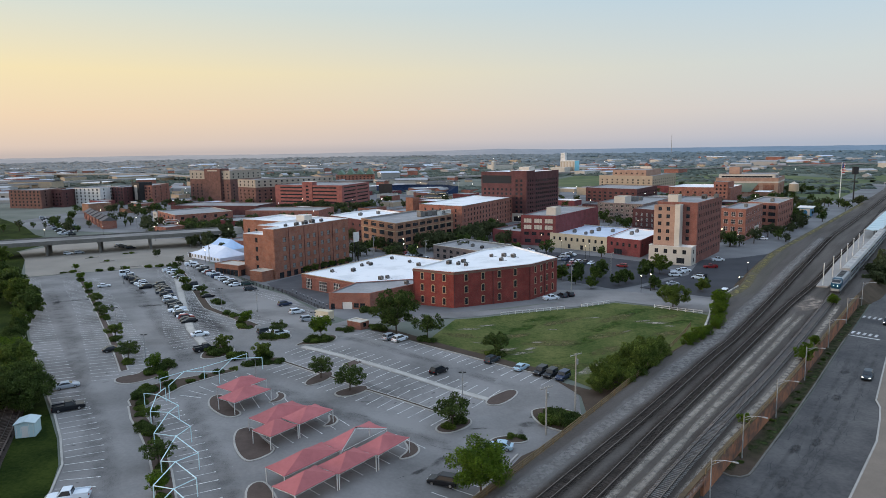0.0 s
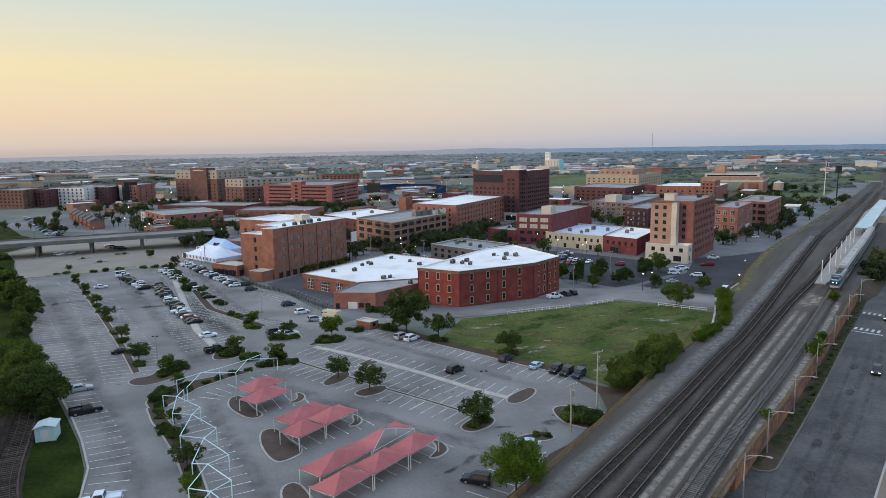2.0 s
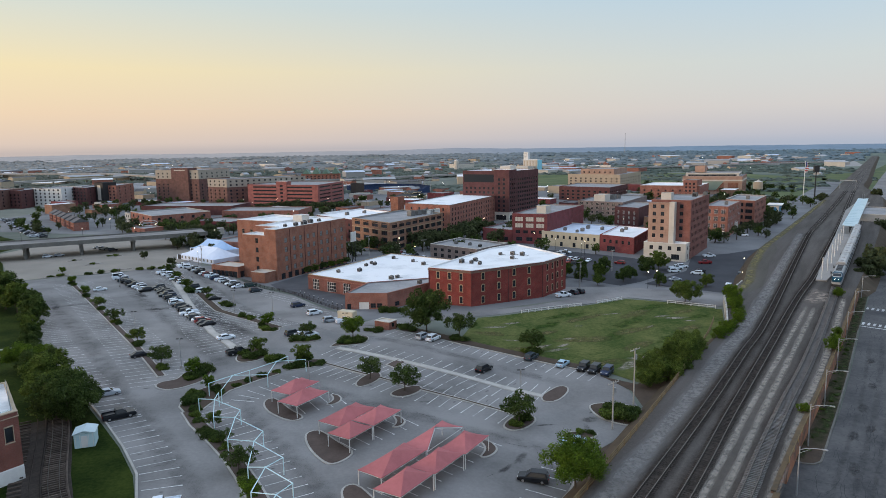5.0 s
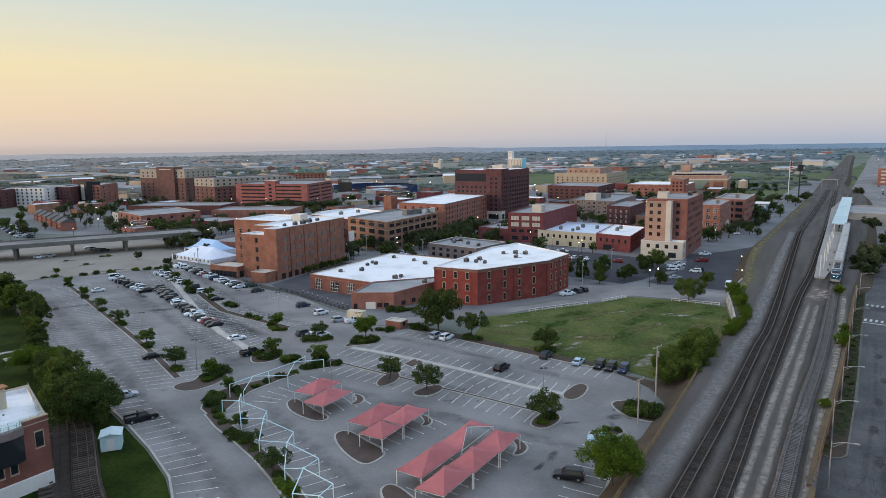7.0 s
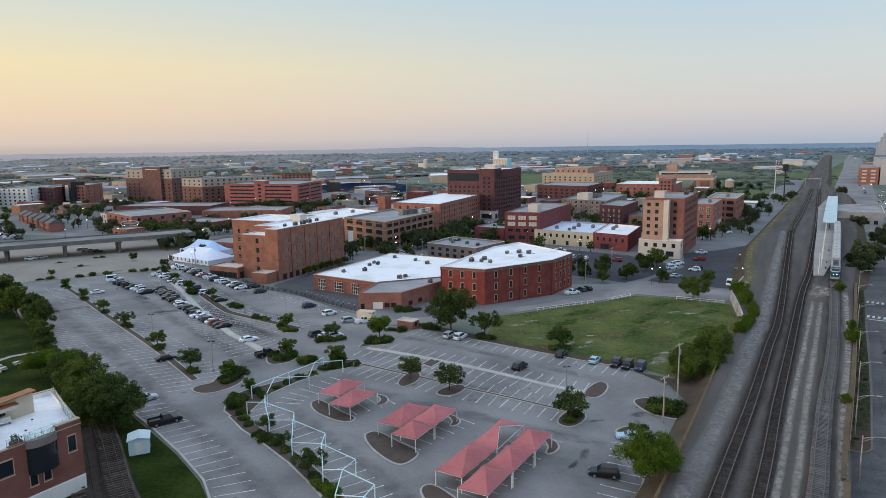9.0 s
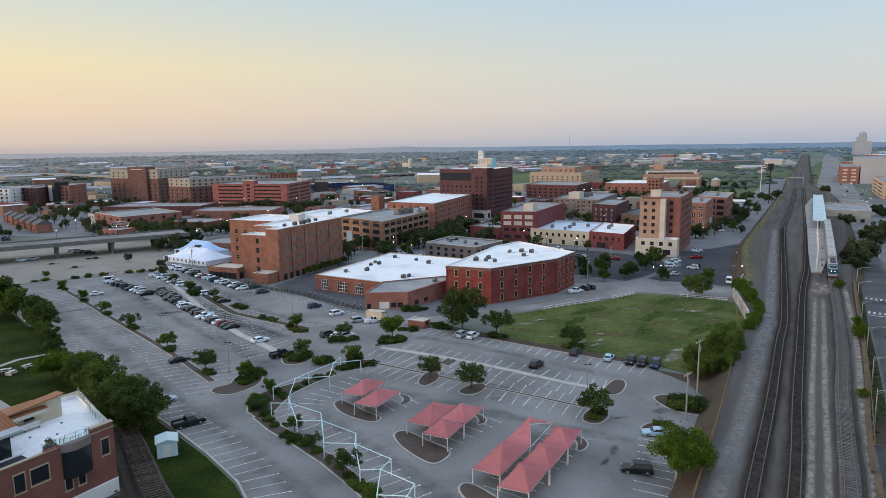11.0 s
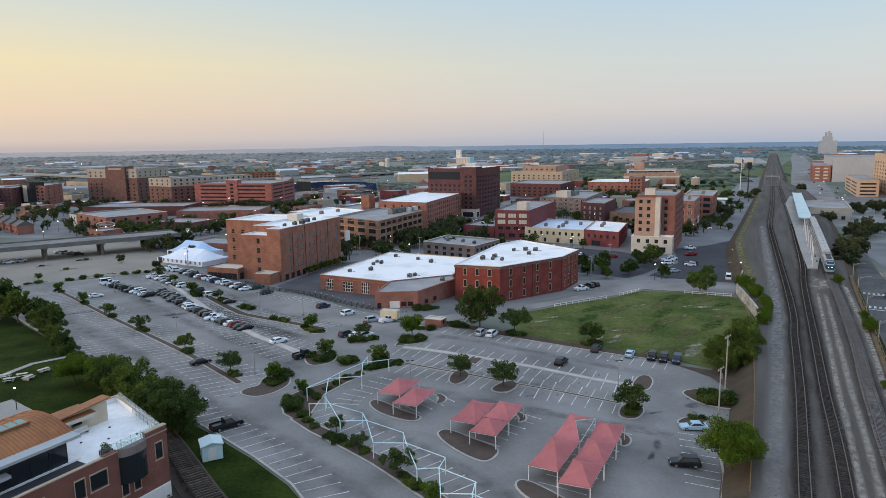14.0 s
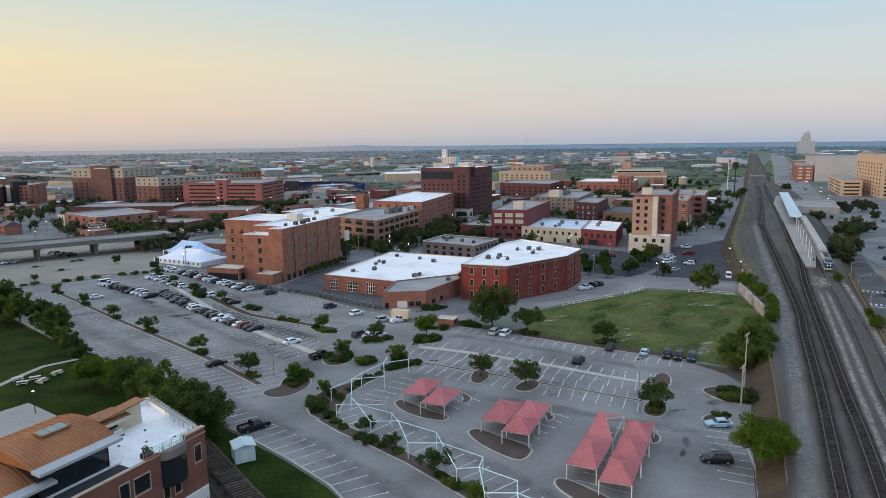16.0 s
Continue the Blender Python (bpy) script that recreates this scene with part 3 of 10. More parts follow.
def build_embankment():
    Lp, Rp = line_points(EMB_L, 6.0), line_points(EMB_R, 6.0)
    n = 240
    bm = bmesh.new()
    rows = []
    for i in range(n):
        (a, da), (b, db) = Lp[min(len(Lp) - 1, int(i * len(Lp) / n))], Rp[min(len(Rp) - 1, int(i * len(Rp) / n))]
        na, nb = Vector((-da.y, da.x, 0)), Vector((db.y, -db.x, 0))
        wall = smooth(b.y, 195, 210)
        a2, b2 = a + na * (4.5 - 4.2 * smooth(a.y, 155, 162) * (1 - smooth(a.y, 208, 222))), b + nb * (0.15 + 5 * wall)
        rows.append([bm.verts.new(c) for c in ((a2.x, a2.y, gz(a2.x, a2.y) - 0.3), (a.x, a.y, TOP), *((a.x + (b.x - a.x) * k / 4, a.y + (b.y - a.y) * k / 4, TOP) for k in (1, 2, 3)), (b.x, b.y, TOP), (b2.x, b2.y, gz(b2.x, b2.y) - 0.3))])
    for r, q in zip(rows, rows[1:]):
        for k in range(6):
            f = bm.faces.new((r[k], q[k], q[k + 1], r[k + 1]))
            f.material_index = 1 if k == 0 else (1 if k == 5 else 0)
    bmesh.ops.recalc_face_normals(bm, faces=bm.faces[:])
    if sum(f.normal.z for f in bm.faces) < 0:
        bmesh.ops.reverse_faces(bm, faces=bm.faces[:])
    me = mesh_of("railway_embankment", bm)
    me.materials.append(BALLAST)
    me.materials.append(DRYBANK)
    tagged(part("railway_embankment", me, None), "raised railway bed of grey gravel with a weedy bank", kind="structure")


build_embankment()
flat = lambda x, y: TOP
SHOULDER = worn("clean_ballast", (0.285, 0.270, 0.258), (0.150, 0.140, 0.133), 2.2, 0.5, 0.8, least=0.6)
OILY = worn("oily_ballast_film", (0.074, 0.060, 0.052), (0.034, 0.028, 0.024), 2.2, 0.5, 1.0, least=0.7)


def film_strip(name, label, pts, half, off, material, zf=None, step=3.0):
    """A thin film along a line, full in its middle and gone at its edges."""
    verts, faces, fade = [], [], []
    n = len(line_points(pts, step))
    for i, (p, d) in enumerate(line_points(pts, step)):
        k = half * (1 + 0.3 * noise.noise(Vector((p.x * 0.15, p.y * 0.15, half))))
        for o, f in ((-1, 0.0), (-0.35, 1.0), (0.35, 1.0), (1, 0.0)):
            x, y = p.x - d.y * k * o, p.y + d.x * k * o
            verts.append((x, y, (zf or gz)(x, y) + off))
            fade.append(f * min(1.0, i / 3, (n - 1 - i) / 3))
        if i:
            faces += [(4 * i - 4 + j, 4 * i - 3 + j, 4 * i + 1 + j, 4 * i + j) for j in range(3)]
    me = raw(name, verts, faces)
    me.attributes.new("fade", "FLOAT", "POINT").data.foreach_set("value", fade)
    ob = tagged(part(name, me, material), label, kind="stuff")
    ob.visible_shadow = False
    return ob


def film_spot(name, label, x, y, a, b, ang, off, material, zf=None, seed=0):
    """A thin film in a ragged oval, gone at its rim."""
    r = random.Random(seed)
    c, s = math.cos(radians(ang)), math.sin(radians(ang))
    verts, fade, n = [(x, y, (zf or gz)(x, y) + off)], [1.0], 16
    for k, f in ((0.55, 0.9), (1.0, 0.0)):
        for i in range(n):
            t = 2 * math.pi * i / n
            q = k * r.uniform(0.75, 1.25)
            px, py = x + c * a * q * math.cos(t) - s * b * q * math.sin(t), y + s * a * q * math.cos(t) + c * b * q * math.sin(t)
            verts.append((px, py, (zf or gz)(px, py) + off))
            fade.append(f)
    faces = [(0, 1 + i, 1 + (i + 1) % n) for i in range(n)] + [(1 + i, 1 + n + i, 1 + n + (i + 1) % n, 1 + (i + 1) % n) for i in range(n)]
    me = raw(name, verts, faces)
    me.attributes.new("fade", "FLOAT", "POINT").data.foreach_set("value", fade)
    ob = tagged(part(name, me, material), label, kind="stuff")
    ob.visible_shadow = False
    return ob


film_strip("ballast_shoulder", "light grey ballast shoulder beside the rails", offset_line(TRACKS[0][1:8], 3.9), 2.3, 0.016, SHOULDER, flat)
for line in TRACKS[:2]:
    film_strip("track_bed", "dark oily ballast below the rails", line[1:11], 2.25, 0.03, OILY, flat)
film_strip("track_bed", "grey ballast below the siding rails", TRACKS[2][1:10], 2.2, 0.03, OILY, flat)
FAINT_DUST = worn("thin_gravel_dust", (0.22, 0.195, 0.170), (0.14, 0.125, 0.110), 1.2, 0.3, 0.4, least=0.3)
PALE_DUST = worn("pale_gravel_dust", (0.33, 0.295, 0.255), (0.22, 0.198, 0.172), 1.6, 0.3, 0.85, least=0.5)
MID = [((a[0] + b[0]) / 2, (a[1] + b[1]) / 2) for a, b in (((-48, 0), (-41, 0)), ((14, 76.5), (20.8, 74.3)), ((38, 107.5), (50, 110.4)), ((62.7, 139), (72, 137)), ((96, 181), (108, 182)))]
for o, half in ((1.45, 0.7), (-0.75, 0.75), (0.35, 2.6)):
    rut = [(p.x - d.y * o, p.y + d.x * o) for p, d in line_points(MID, 4.0)]
    film_strip("service_track", "pale dusty wheel ruts of a gravel service track", rut, half, 0.058 - 0.004 * half, PALE_DUST if half < 1 else FAINT_DUST, flat)
film_strip("siding_dust", "pale gravel dust beside the siding", offset_line(TRACKS[2][:8], -3.0), 1.0, 0.052, PALE_DUST, flat)
PINK_GRAVEL = worn("pale_pink_gravel", (0.36, 0.30, 0.255), (0.20, 0.165, 0.14), 1.0, 0.3, 1.0)
film_spot("bare_gravel_patch", "pale bare gravel patch beside the siding", 109, 190, 13, 4.0, 51, 0.066, PINK_GRAVEL, flat, 1)
film_spot("bare_gravel_patch", "pale spilt gravel beside the siding", 104.5, 179, 2.6, 1.0, 30, 0.07, PINK_GRAVEL, flat, 2)
drape("platform", [(123.5, 213), (126.5, 211.5), (158, 246), (214, 317), (300, 428), (345, 482), (338, 487), (290, 432), (205, 320), (152, 251)], 0.04, CONCRETE, 40,
      label="pale concrete station platform", zf=flat, thick=0.45)


def build_track(line, near, group, tie_mat, sink, step):
    """Two steel rails on timber ties; the ties the camera passes nearest are pieces of their own."""
    track = thing("railway_track", "pair of rusty steel rails on dark timber ties in gravel", "railway track", pose(0, 0, 0), group, "structure")
    pts = line_points(line, 4.0)
    for side in (-0.75, 0.75):
        bm = bmesh.new()
        prev = None
        for p, d in pts:
            if p.length > 1300:
                break
            s = Vector((-d.y, d.x, 0))
            c = p + s * side
            ring = [bm.verts.new((c + s * w) + Vector((0, 0, TOP + z))) for w, z in ((-0.09, 0.08), (-0.06, 0.30), (0.06, 0.30), (0.09, 0.08))]
            if prev:
                for k in range(3):
                    bm.faces.new((prev[k], prev[k + 1], ring[k + 1], ring[k])).material_index = k == 1
            prev = ring
        rail = mesh_of("rail", bm)
        rail.materials.append(RAILSTEEL)
        rail.materials.append(RAIL_TOP)
        part("rail", rail, None, track)
    b = box(-0.12, 0.12, -1.32, 1.32, 0, 0.14, 0.015)
    me = mesh_of("tie", b)
    me.materials.append(tie_mat)
    ties = line_points(line, step)
    lo, hi = near
    verts, faces, k = [], [], 0
    for p, d in ties:
        a = math.atan2(d.y, d.x) + random.uniform(-0.02, 0.02)
        if lo <= p.y < hi:
            part("tie", me, None, track, m=Matrix.Translation((p.x, p.y, TOP - sink)) @ Matrix.Rotation(a, 4, "Z"))
        elif 40 < p.y < 330:
            c, s = math.cos(a), math.sin(a)
            i = len(verts)
            for z in (-sink, 0.14 - sink):
                for u, v in ((-0.12, -1.32), (0.12, -1.32), (0.12, 1.32), (-0.12, 1.32)):
                    verts.append((p.x + c * u - s * v, p.y + s * u + c * v, TOP + z))
            faces += [(i + 4, i + 5, i + 6, i + 7), (i, i + 1, i + 5, i + 4), (i + 1, i + 2, i + 6, i + 5), (i + 2, i + 3, i + 7, i + 6), (i + 3, i, i + 4, i + 7)]
    tagged(part("far_ties", raw("far_ties", verts, faces), tie_mat, track), "dark timber ties", kind="stuff")


for tr, near, tm_, sink, step in zip(TRACKS, ((76, 99), (76, 99), (76, 108)), (TIE, TIE, PALE_TIE), (0.06, 0.06, 0.0), (0.62, 0.62, 0.56)):
    build_track(tr, near, "railway tracks", tm_, sink, step)


def wall_line(name, label, pts, z_top, thick, material, zb=None, cap=None, kind="structure"):
    """An upright wall of even thickness along a line."""
    bm = bmesh.new()
    L, R = offset_line(pts, thick / 2), offset_line(pts, -thick / 2)
    rows = []
    for (ax, ay), (bx, by), (cx, cy) in zip(L, R, pts):
        z0 = (gz(cx, cy) if zb is None else zb) - 0.2
        zt = z_top(cx, cy) if callable(z_top) else z_top
        rows.append([bm.verts.new(c) for c in ((ax, ay, z0), (ax, ay, zt), (bx, by, zt), (bx, by, z0))])
    for r, q in zip(rows, rows[1:]):
        for k in range(3):
            bm.faces.new((r[k], r[k + 1], q[k + 1], q[k]))
    bm.faces.new(rows[0])
    bm.faces.new(rows[-1][::-1])
    bmesh.ops.recalc_face_normals(bm, faces=bm.faces[:])
    ob = tagged(part(name, bm, material), label, kind=kind)
    if cap:
        c = bmesh.new()
        rows = []
        for (ax, ay), (bx, by), (cx, cy) in zip(offset_line(pts, thick / 2 + 0.05), offset_line(pts, -thick / 2 - 0.05), pts):
            zt = z_top(cx, cy) if callable(z_top) else z_top
            rows.append([c.verts.new(v) for v in ((ax, ay, zt), (ax, ay, zt + 0.16), (bx, by, zt + 0.16), (bx, by, zt))])
        for r, q in zip(rows, rows[1:]):
            for k in range(4):
                c.faces.new((r[k], r[(k + 1) % 4], q[(k + 1) % 4], q[k]))
        bmesh.ops.recalc_face_normals(c, faces=c.faces[:])
        part("coping", c, cap, ob)
    return ob


RUSTY_CAP = mat("rusty_wall_cap", (0.17, 0.115, 0.062), (0.070, 0.055, 0.040), 0.9, 1.6, 0.3, 0.1)
ORANGE_WALL = mat("painted_orange_wall", (0.36, 0.160, 0.090), (0.125, 0.085, 0.070), 0.85, 0.7, 0.30, 0.15, split=(0.42, 0.58))
WALL_R = [(x + 0.5 * 0.8, y - 0.5 * 0.6) for x, y in [(-12, 29), (20, 68.8), (30, 80.8)]]
wall_line("railway_wall", "orange painted brick railway wall with graffiti and a pale cap", WALL_R, 1.2, 0.7, ORANGE_WALL, cap=RUSTY_CAP)
WALL_R2 = [(36.5, 88.6), (45, 98.7), (60.3, 116.2), (77, 136.2), (93, 155.7), (112, 178.8), (128.5, 198.7)]
wall_line("railway_wall", "orange painted brick railway wall with graffiti and a pale cap", WALL_R2, 1.2, 0.7, ORANGE_WALL, cap=RUSTY_CAP)
wall_line("railway_bridge", "orange steel girder that carries the tracks over a side road", [(30, 80.8), (36.5, 88.6)], 1.3, 0.6, ORANGE_WALL, zb=0.0, cap=RUSTY_CAP)
WHITEWASH = mat("flaking_whitewash", (0.60, 0.57, 0.52), (0.16, 0.145, 0.13), 0.9, 0.8, 0.3, 0.2)
wall_line("retaining_wall", "flaking white retaining wall at the edge of the field", [(65.2, 161.9), (69.6, 169.8), (74.0, 178.6), (82.5, 196.6)], 1.12, 0.5, WHITEWASH)
wall_line("retaining_wall", "worn pale retaining wall below the railway bed", [(82.5, 196.6), (91, 207), (99.6, 217.4)], 1.08, 0.4, WHITEWASH)

DRY_GRAVEL = mat("weedy_gravel", (0.122, 0.110, 0.092), (0.054, 0.049, 0.043), 0.95, 1.6, 0.25, 0.2, streak=55)
drape("dry_grass_patch", [(84, 197.4), (101, 217.4), (113, 237.4), (137, 273.4), (151, 292), (156, 291), (150, 280), (131, 254), (117, 231), (101, 207), (92, 199)], 0.04, DRY_GRAVEL, 20, label="dry yellow grass along the top of the retaining wall", zf=flat)

STRAW = worn("straw_grass_film", (0.230, 0.190, 0.085), (0.120, 0.110, 0.045), 0.8, 0.3, 0.9, least=0.2)
film_strip("dry_grass_edge", "straw-coloured dry grass along the edge of the railway bed", offset_line(EMB_L[7:14], -1.6), 1.9, 0.05, STRAW, flat)


def near_rails(x, y):
    """True on the railway bed, where nothing grows."""
    def at(line):
        for (x0, y0), (x1, y1) in zip(line, line[1:]):
            if y0 <= y <= y1:
                return x0 + (x1 - x0) * (y - y0) / (y1 - y0)
        return line[-1][0]
    return at(EMB_L) - 8 < x < at(EMB_R) + 6


# ---- buildings ----
GRID = math.radians(53.5)
U, V = Vector((math.cos(GRID), math.sin(GRID))), Vector((-math.sin(GRID), math.cos(GRID)))
WINDOW_MESHES, BUILT, FOOT, PLOTS = {}, {}, {}, []


def window_meshes(w, h, style):
    """Frame with mullions, and a pane, facing -y, centred on the sill's middle."""
    key = (round(w, 2), round(h, 2), style)
    if key in WINDOW_MESHES:
        return WINDOW_MESHES[key]
    f = 0.09 if style != "plain" else 0.06
    b_ = 0.07 if style == "multi" else 0.045
    bm = bmesh.new()
    bars = [(-w / 2, -w / 2 + f, 0, h), (w / 2 - f, w / 2, 0, h), (-w / 2 + f, w / 2 - f, 0, f), (-w / 2 + f, w / 2 - f, h - f, h)]
    nx, nz = {"plain": (0, 0), "sash": (0, 1), "double": (1, 0), "multi": (3, 2), "pair": (1, 1), "wide": (2, 0), "arch": (0, 1)}.get(style, (0, 0))
    for i in range(nx):
        x = -w / 2 + w * (i + 1) / (nx + 1)
        bars.append((x - b_, x + b_, f, h - f))
    for i in range(nz):
        z = h * (i + 1) / (nz + 1)
        bars.append((-w / 2 + f, w / 2 - f, z - b_, z + b_))
    for x0, x1, z0, z1 in bars:
        add_box(bm, x0, x1, 0.08, 0.16, z0, z1)
    bmesh.ops.remove_doubles(bm, verts=bm.verts[:], dist=0.001)
    frame_mesh = mesh_of("window", bm)
    p = bmesh.new()
    add_box(p, -w / 2 + 0.02, w / 2 - 0.02, 0.115, 0.125, 0.02, h - 0.02)
    pane = mesh_of("pane", p)
    trim = None
    if style in ("arch", "sill"):
        t = bmesh.new()
        g = 0.16 if style == "arch" else 0.09
        for x0, x1, z0, z1 in ((-w / 2 - g, -w / 2, -0.05, h), (w / 2, w / 2 + g, -0.05, h), (-w / 2 - g - 0.05, w / 2 + g + 0.05, -0.22, -0.05)):
            add_box(t, x0, x1, -0.07, 0.03, z0, z1)
        if style == "sill":
            add_box(t, -w / 2 - g, w / 2 + g, -0.07, 0.03, h, h + 0.2)
        for k in range(6 if style == "arch" else 0):
            a, b = -1 + k / 3, -1 + (k + 1) / 3
            za, zb_ = h + 0.28 * (1 - a * a), h + 0.28 * (1 - b * b)
            q = [(a * (w / 2 + g), h - 0.02 if abs(a) < 1 else h - 0.02), (b * (w / 2 + g), h - 0.02), (b * (w / 2 + g), zb_ + 0.06), (a * (w / 2 + g), za + 0.06)]
            fr = [t.verts.new((x, -0.07, z)) for x, z in q]
            bk = [t.verts.new((x, 0.03, z)) for x, z in q]
            t.faces.new(fr)
            for i in range(4):
                t.faces.new((fr[i], bk[i], bk[(i + 1) % 4], fr[(i + 1) % 4]))
        trim = mesh_of("surround", t)
    WINDOW_MESHES[key] = (frame_mesh, pane, trim)
    return WINDOW_MESHES[key]


def far_window(w, h, frame_mat, pane_mat, parent, m):
    """A far window as one piece: a frame with its glass set back in it."""
    key = ("far", round(w, 2), round(h, 2), frame_mat.name, pane_mat.name)
    if key not in WINDOW_MESHES:
        f = 0.1
        v = [(-w / 2, 0.08, 0), (w / 2, 0.08, 0), (w / 2, 0.08, h), (-w / 2, 0.08, h)]
        v += [(x * (1 - 2 * f / w), y, f + z * (1 - 2 * f / h)) for x, y, z in v]
        v += [(x, 0.14, z) for x, y, z in v[4:]]
        fs = [(i, (i + 1) % 4, 4 + (i + 1) % 4, 4 + i) for i in range(4)] + [(4 + i, 4 + (i + 1) % 4, 8 + (i + 1) % 4, 8 + i) for i in range(4)] + [(8, 9, 10, 11)]
        me = raw("window", v, fs)
        me.materials.append(frame_mat)
        me.materials.append(pane_mat)
        me.polygons[8].material_index = 1
        WINDOW_MESHES[key] = me
    part("window", WINDOW_MESHES[key], None, parent, m=m)


def face_with_openings(bm, p, q, z0, z1, holes, deep=0.22):
    """A wall face from p to q (outside on the right hand), with rectangular holes and their reveals."""
    d = Vector((q[0] - p[0], q[1] - p[1]))
    length = d.length
    e = d / length
    nrm = Vector((e.y, -e.x))

    def at(s, z, k=0.0):
        return bm.verts.new((p[0] + e.x * s - nrm.x * k, p[1] + e.y * s - nrm.y * k, z))
    xs = sorted({0.0, length, *(round(h[0], 3) for h in holes), *(round(h[1], 3) for h in holes)})
    zs = sorted({z0, z1, *(round(h[2], 3) for h in holes), *(round(h[3], 3) for h in holes)})
    for za, zb in zip(zs, zs[1:]):
        run = None
        for xa, xb in zip(xs, xs[1:]):
            mx, mz = (xa + xb) / 2, (za + zb) / 2
            solid = not any(h[0] < mx < h[1] and h[2] < mz < h[3] for h in holes)
            if solid:
                run = (run[0], xb) if run else (xa, xb)
            if (not solid or xb == xs[-1]) and run:
                bm.faces.new((at(run[0], za), at(run[1], za), at(run[1], zb), at(run[0], zb)))
                run = None
    for a, b, c, f in holes:
        for (s0, t0), (s1, t1) in (((a, c), (b, c)), ((b, c), (b, f)), ((b, f), (a, f)), ((a, f), (a, c))):
            bm.faces.new((at(s0, t0), at(s0, t0, deep), at(s1, t1, deep), at(s1, t1)))


def building(name, label, poly, top, wall, roof, wins=(), base=None, parapet=0.7, category="building", coping=None, frame_mat=None, pane_mat=None, roof_label="", trim_mat=None, wall_label="", under=None):
    """A building on a polygon: walls with real openings, coping, sunk roof, and each window a part with its pane.
    wins: (edge, columns, [(sill, height), ...], width, start, end, style); sills are above the base."""
    poly = ccw(poly)
    cx, cy = sum(p[0] for p in poly) / len(poly), sum(p[1] for p in poly) / len(poly)
    z0 = min(gz(*p) for p in poly) if base is None else base
    ob, move = under, Matrix.Identity(4)
    if ob is None:
        ob = thing(name, label, category, pose(cx, cy, z0))
    else:
        move = Matrix.Translation(Vector((cx, cy, z0)) - ob.matrix_basis.translation)
    simple = cy > 400
    PLOTS.append(inset(poly, -2.2))
    rel = [(x - cx, y - cy) for x, y in poly]
    h = top - z0
    bm = bmesh.new()
    n = len(rel)
    for i in range(n):
        p, q = rel[i], rel[(i + 1) % n]
        length = math.hypot(q[0] - p[0], q[1] - p[1])
        e = ((q[0] - p[0]) / length, (q[1] - p[1]) / length)
        holes = []
        for edge, cols, rows, w, start, end, style in wins:
            if edge != i:
                continue
            for c in range(cols):
                s = start + (length - start - end) * (c + 0.5) / cols
                for sill, hh in rows:
                    if sill + hh > h - 0.3:
                        continue
                    holes.append((s - w / 2, s + w / 2, sill, sill + hh))
                    fm, pm, tm = window_meshes(w, hh, style)
                    m = move @ Matrix.Translation((p[0] + e[0] * s, p[1] + e[1] * s, sill)) @ Matrix.Rotation(math.atan2(e[1], e[0]), 4, "Z")
                    if not fm.materials:
                        fm.materials.append(DARK_METAL)
                        pm.materials.append(GLASS)
                        if tm:
                            tm.materials.append(TRIM)
                    if simple and style == "plain":
                        far_window(w, hh, frame_mat or DARK_METAL, pane_mat or GLASS, ob, m)
                        continue
                    wo = part("window", fm, None, ob, m=m)
                    po = part("pane", pm, None, wo)
                    for o, mm in ((wo, frame_mat), (po, WHITE if style == "door" else (GLASS if (style == "wide" and pane_mat == GLASS_PALE) or (style == "pair" and pane_mat == PALE) else pane_mat))):
                        if mm:
                            o.material_slots[0].link = "OBJECT"
                            o.material_slots[0].material = mm
                    if tm:
                        to = part("surround", tm, None, wo)
                        if trim_mat:
                            to.material_slots[0].link = "OBJECT"
                            to.material_slots[0].material = trim_mat
        face_with_openings(bm, p, q, 0.0 if i >= 0 else 0, h, holes)
    bmesh.ops.remove_doubles(bm, verts=bm.verts[:], dist=0.0005)
    part("wall", bm, wall, ob, wall_label, move)
    r = bmesh.new()
    r.faces.new([r.verts.new((x, y, h - parapet)) for x, y in inset(rel, 0.33)])
    inn = inset(rel, 0.35)
    for i in range(n):
        p, q = inn[i], inn[(i + 1) % n]
        r.faces.new([r.verts.new(c) for c in ((q[0], q[1], h - parapet), (p[0], p[1], h - parapet), (p[0], p[1], h), (q[0], q[1], h))])
    FOOT[name] = (rel, z0)
    if roof == WHITE_ROOF and coping in (None, PALE):
        coping = WHITE
    c = bmesh.new()
    out = inset(rel, -0.08)
    inn2 = inset(rel, 0.42)
    rings = [[c.verts.new((x, y, z)) for x, y in r] for r, z in ((out, h), (out, h + 0.14), (inn2, h + 0.14), (inn2, h))]
    for k in range(4):
        a, b = rings[k], rings[(k + 1) % 4]
        for i in range(n):
            c.faces.new((a[i], a[(i + 1) % n], b[(i + 1) % n], b[i]))
    bmesh.ops.recalc_face_normals(c, faces=c.faces[:])
    part("coping", c, coping or wall, ob, "", move)
    part("roof", r, roof, ob, roof_label, move)
    BUILT[name] = ob
    return ob


def course(name, edges, z0, z1, out, material, part_name="course", label=""):
    """A band of stone or metal that stands proud of some faces of a building; heights are above its base."""
    rel, base = FOOT[name]
    for i in edges:
        p, q = rel[i], rel[(i + 1) % len(rel)]
        bm = bmesh.new()
        add_box(bm, -out, math.hypot(q[0] - p[0], q[1] - p[1]) + out, -out, 0.04, z0, z1, Matrix.Translation((p[0], p[1], 0)) @ Matrix.Rotation(math.atan2(q[1] - p[1], q[0] - p[0]), 4, "Z"))
        part(part_name, bm, material, BUILT[name], label)


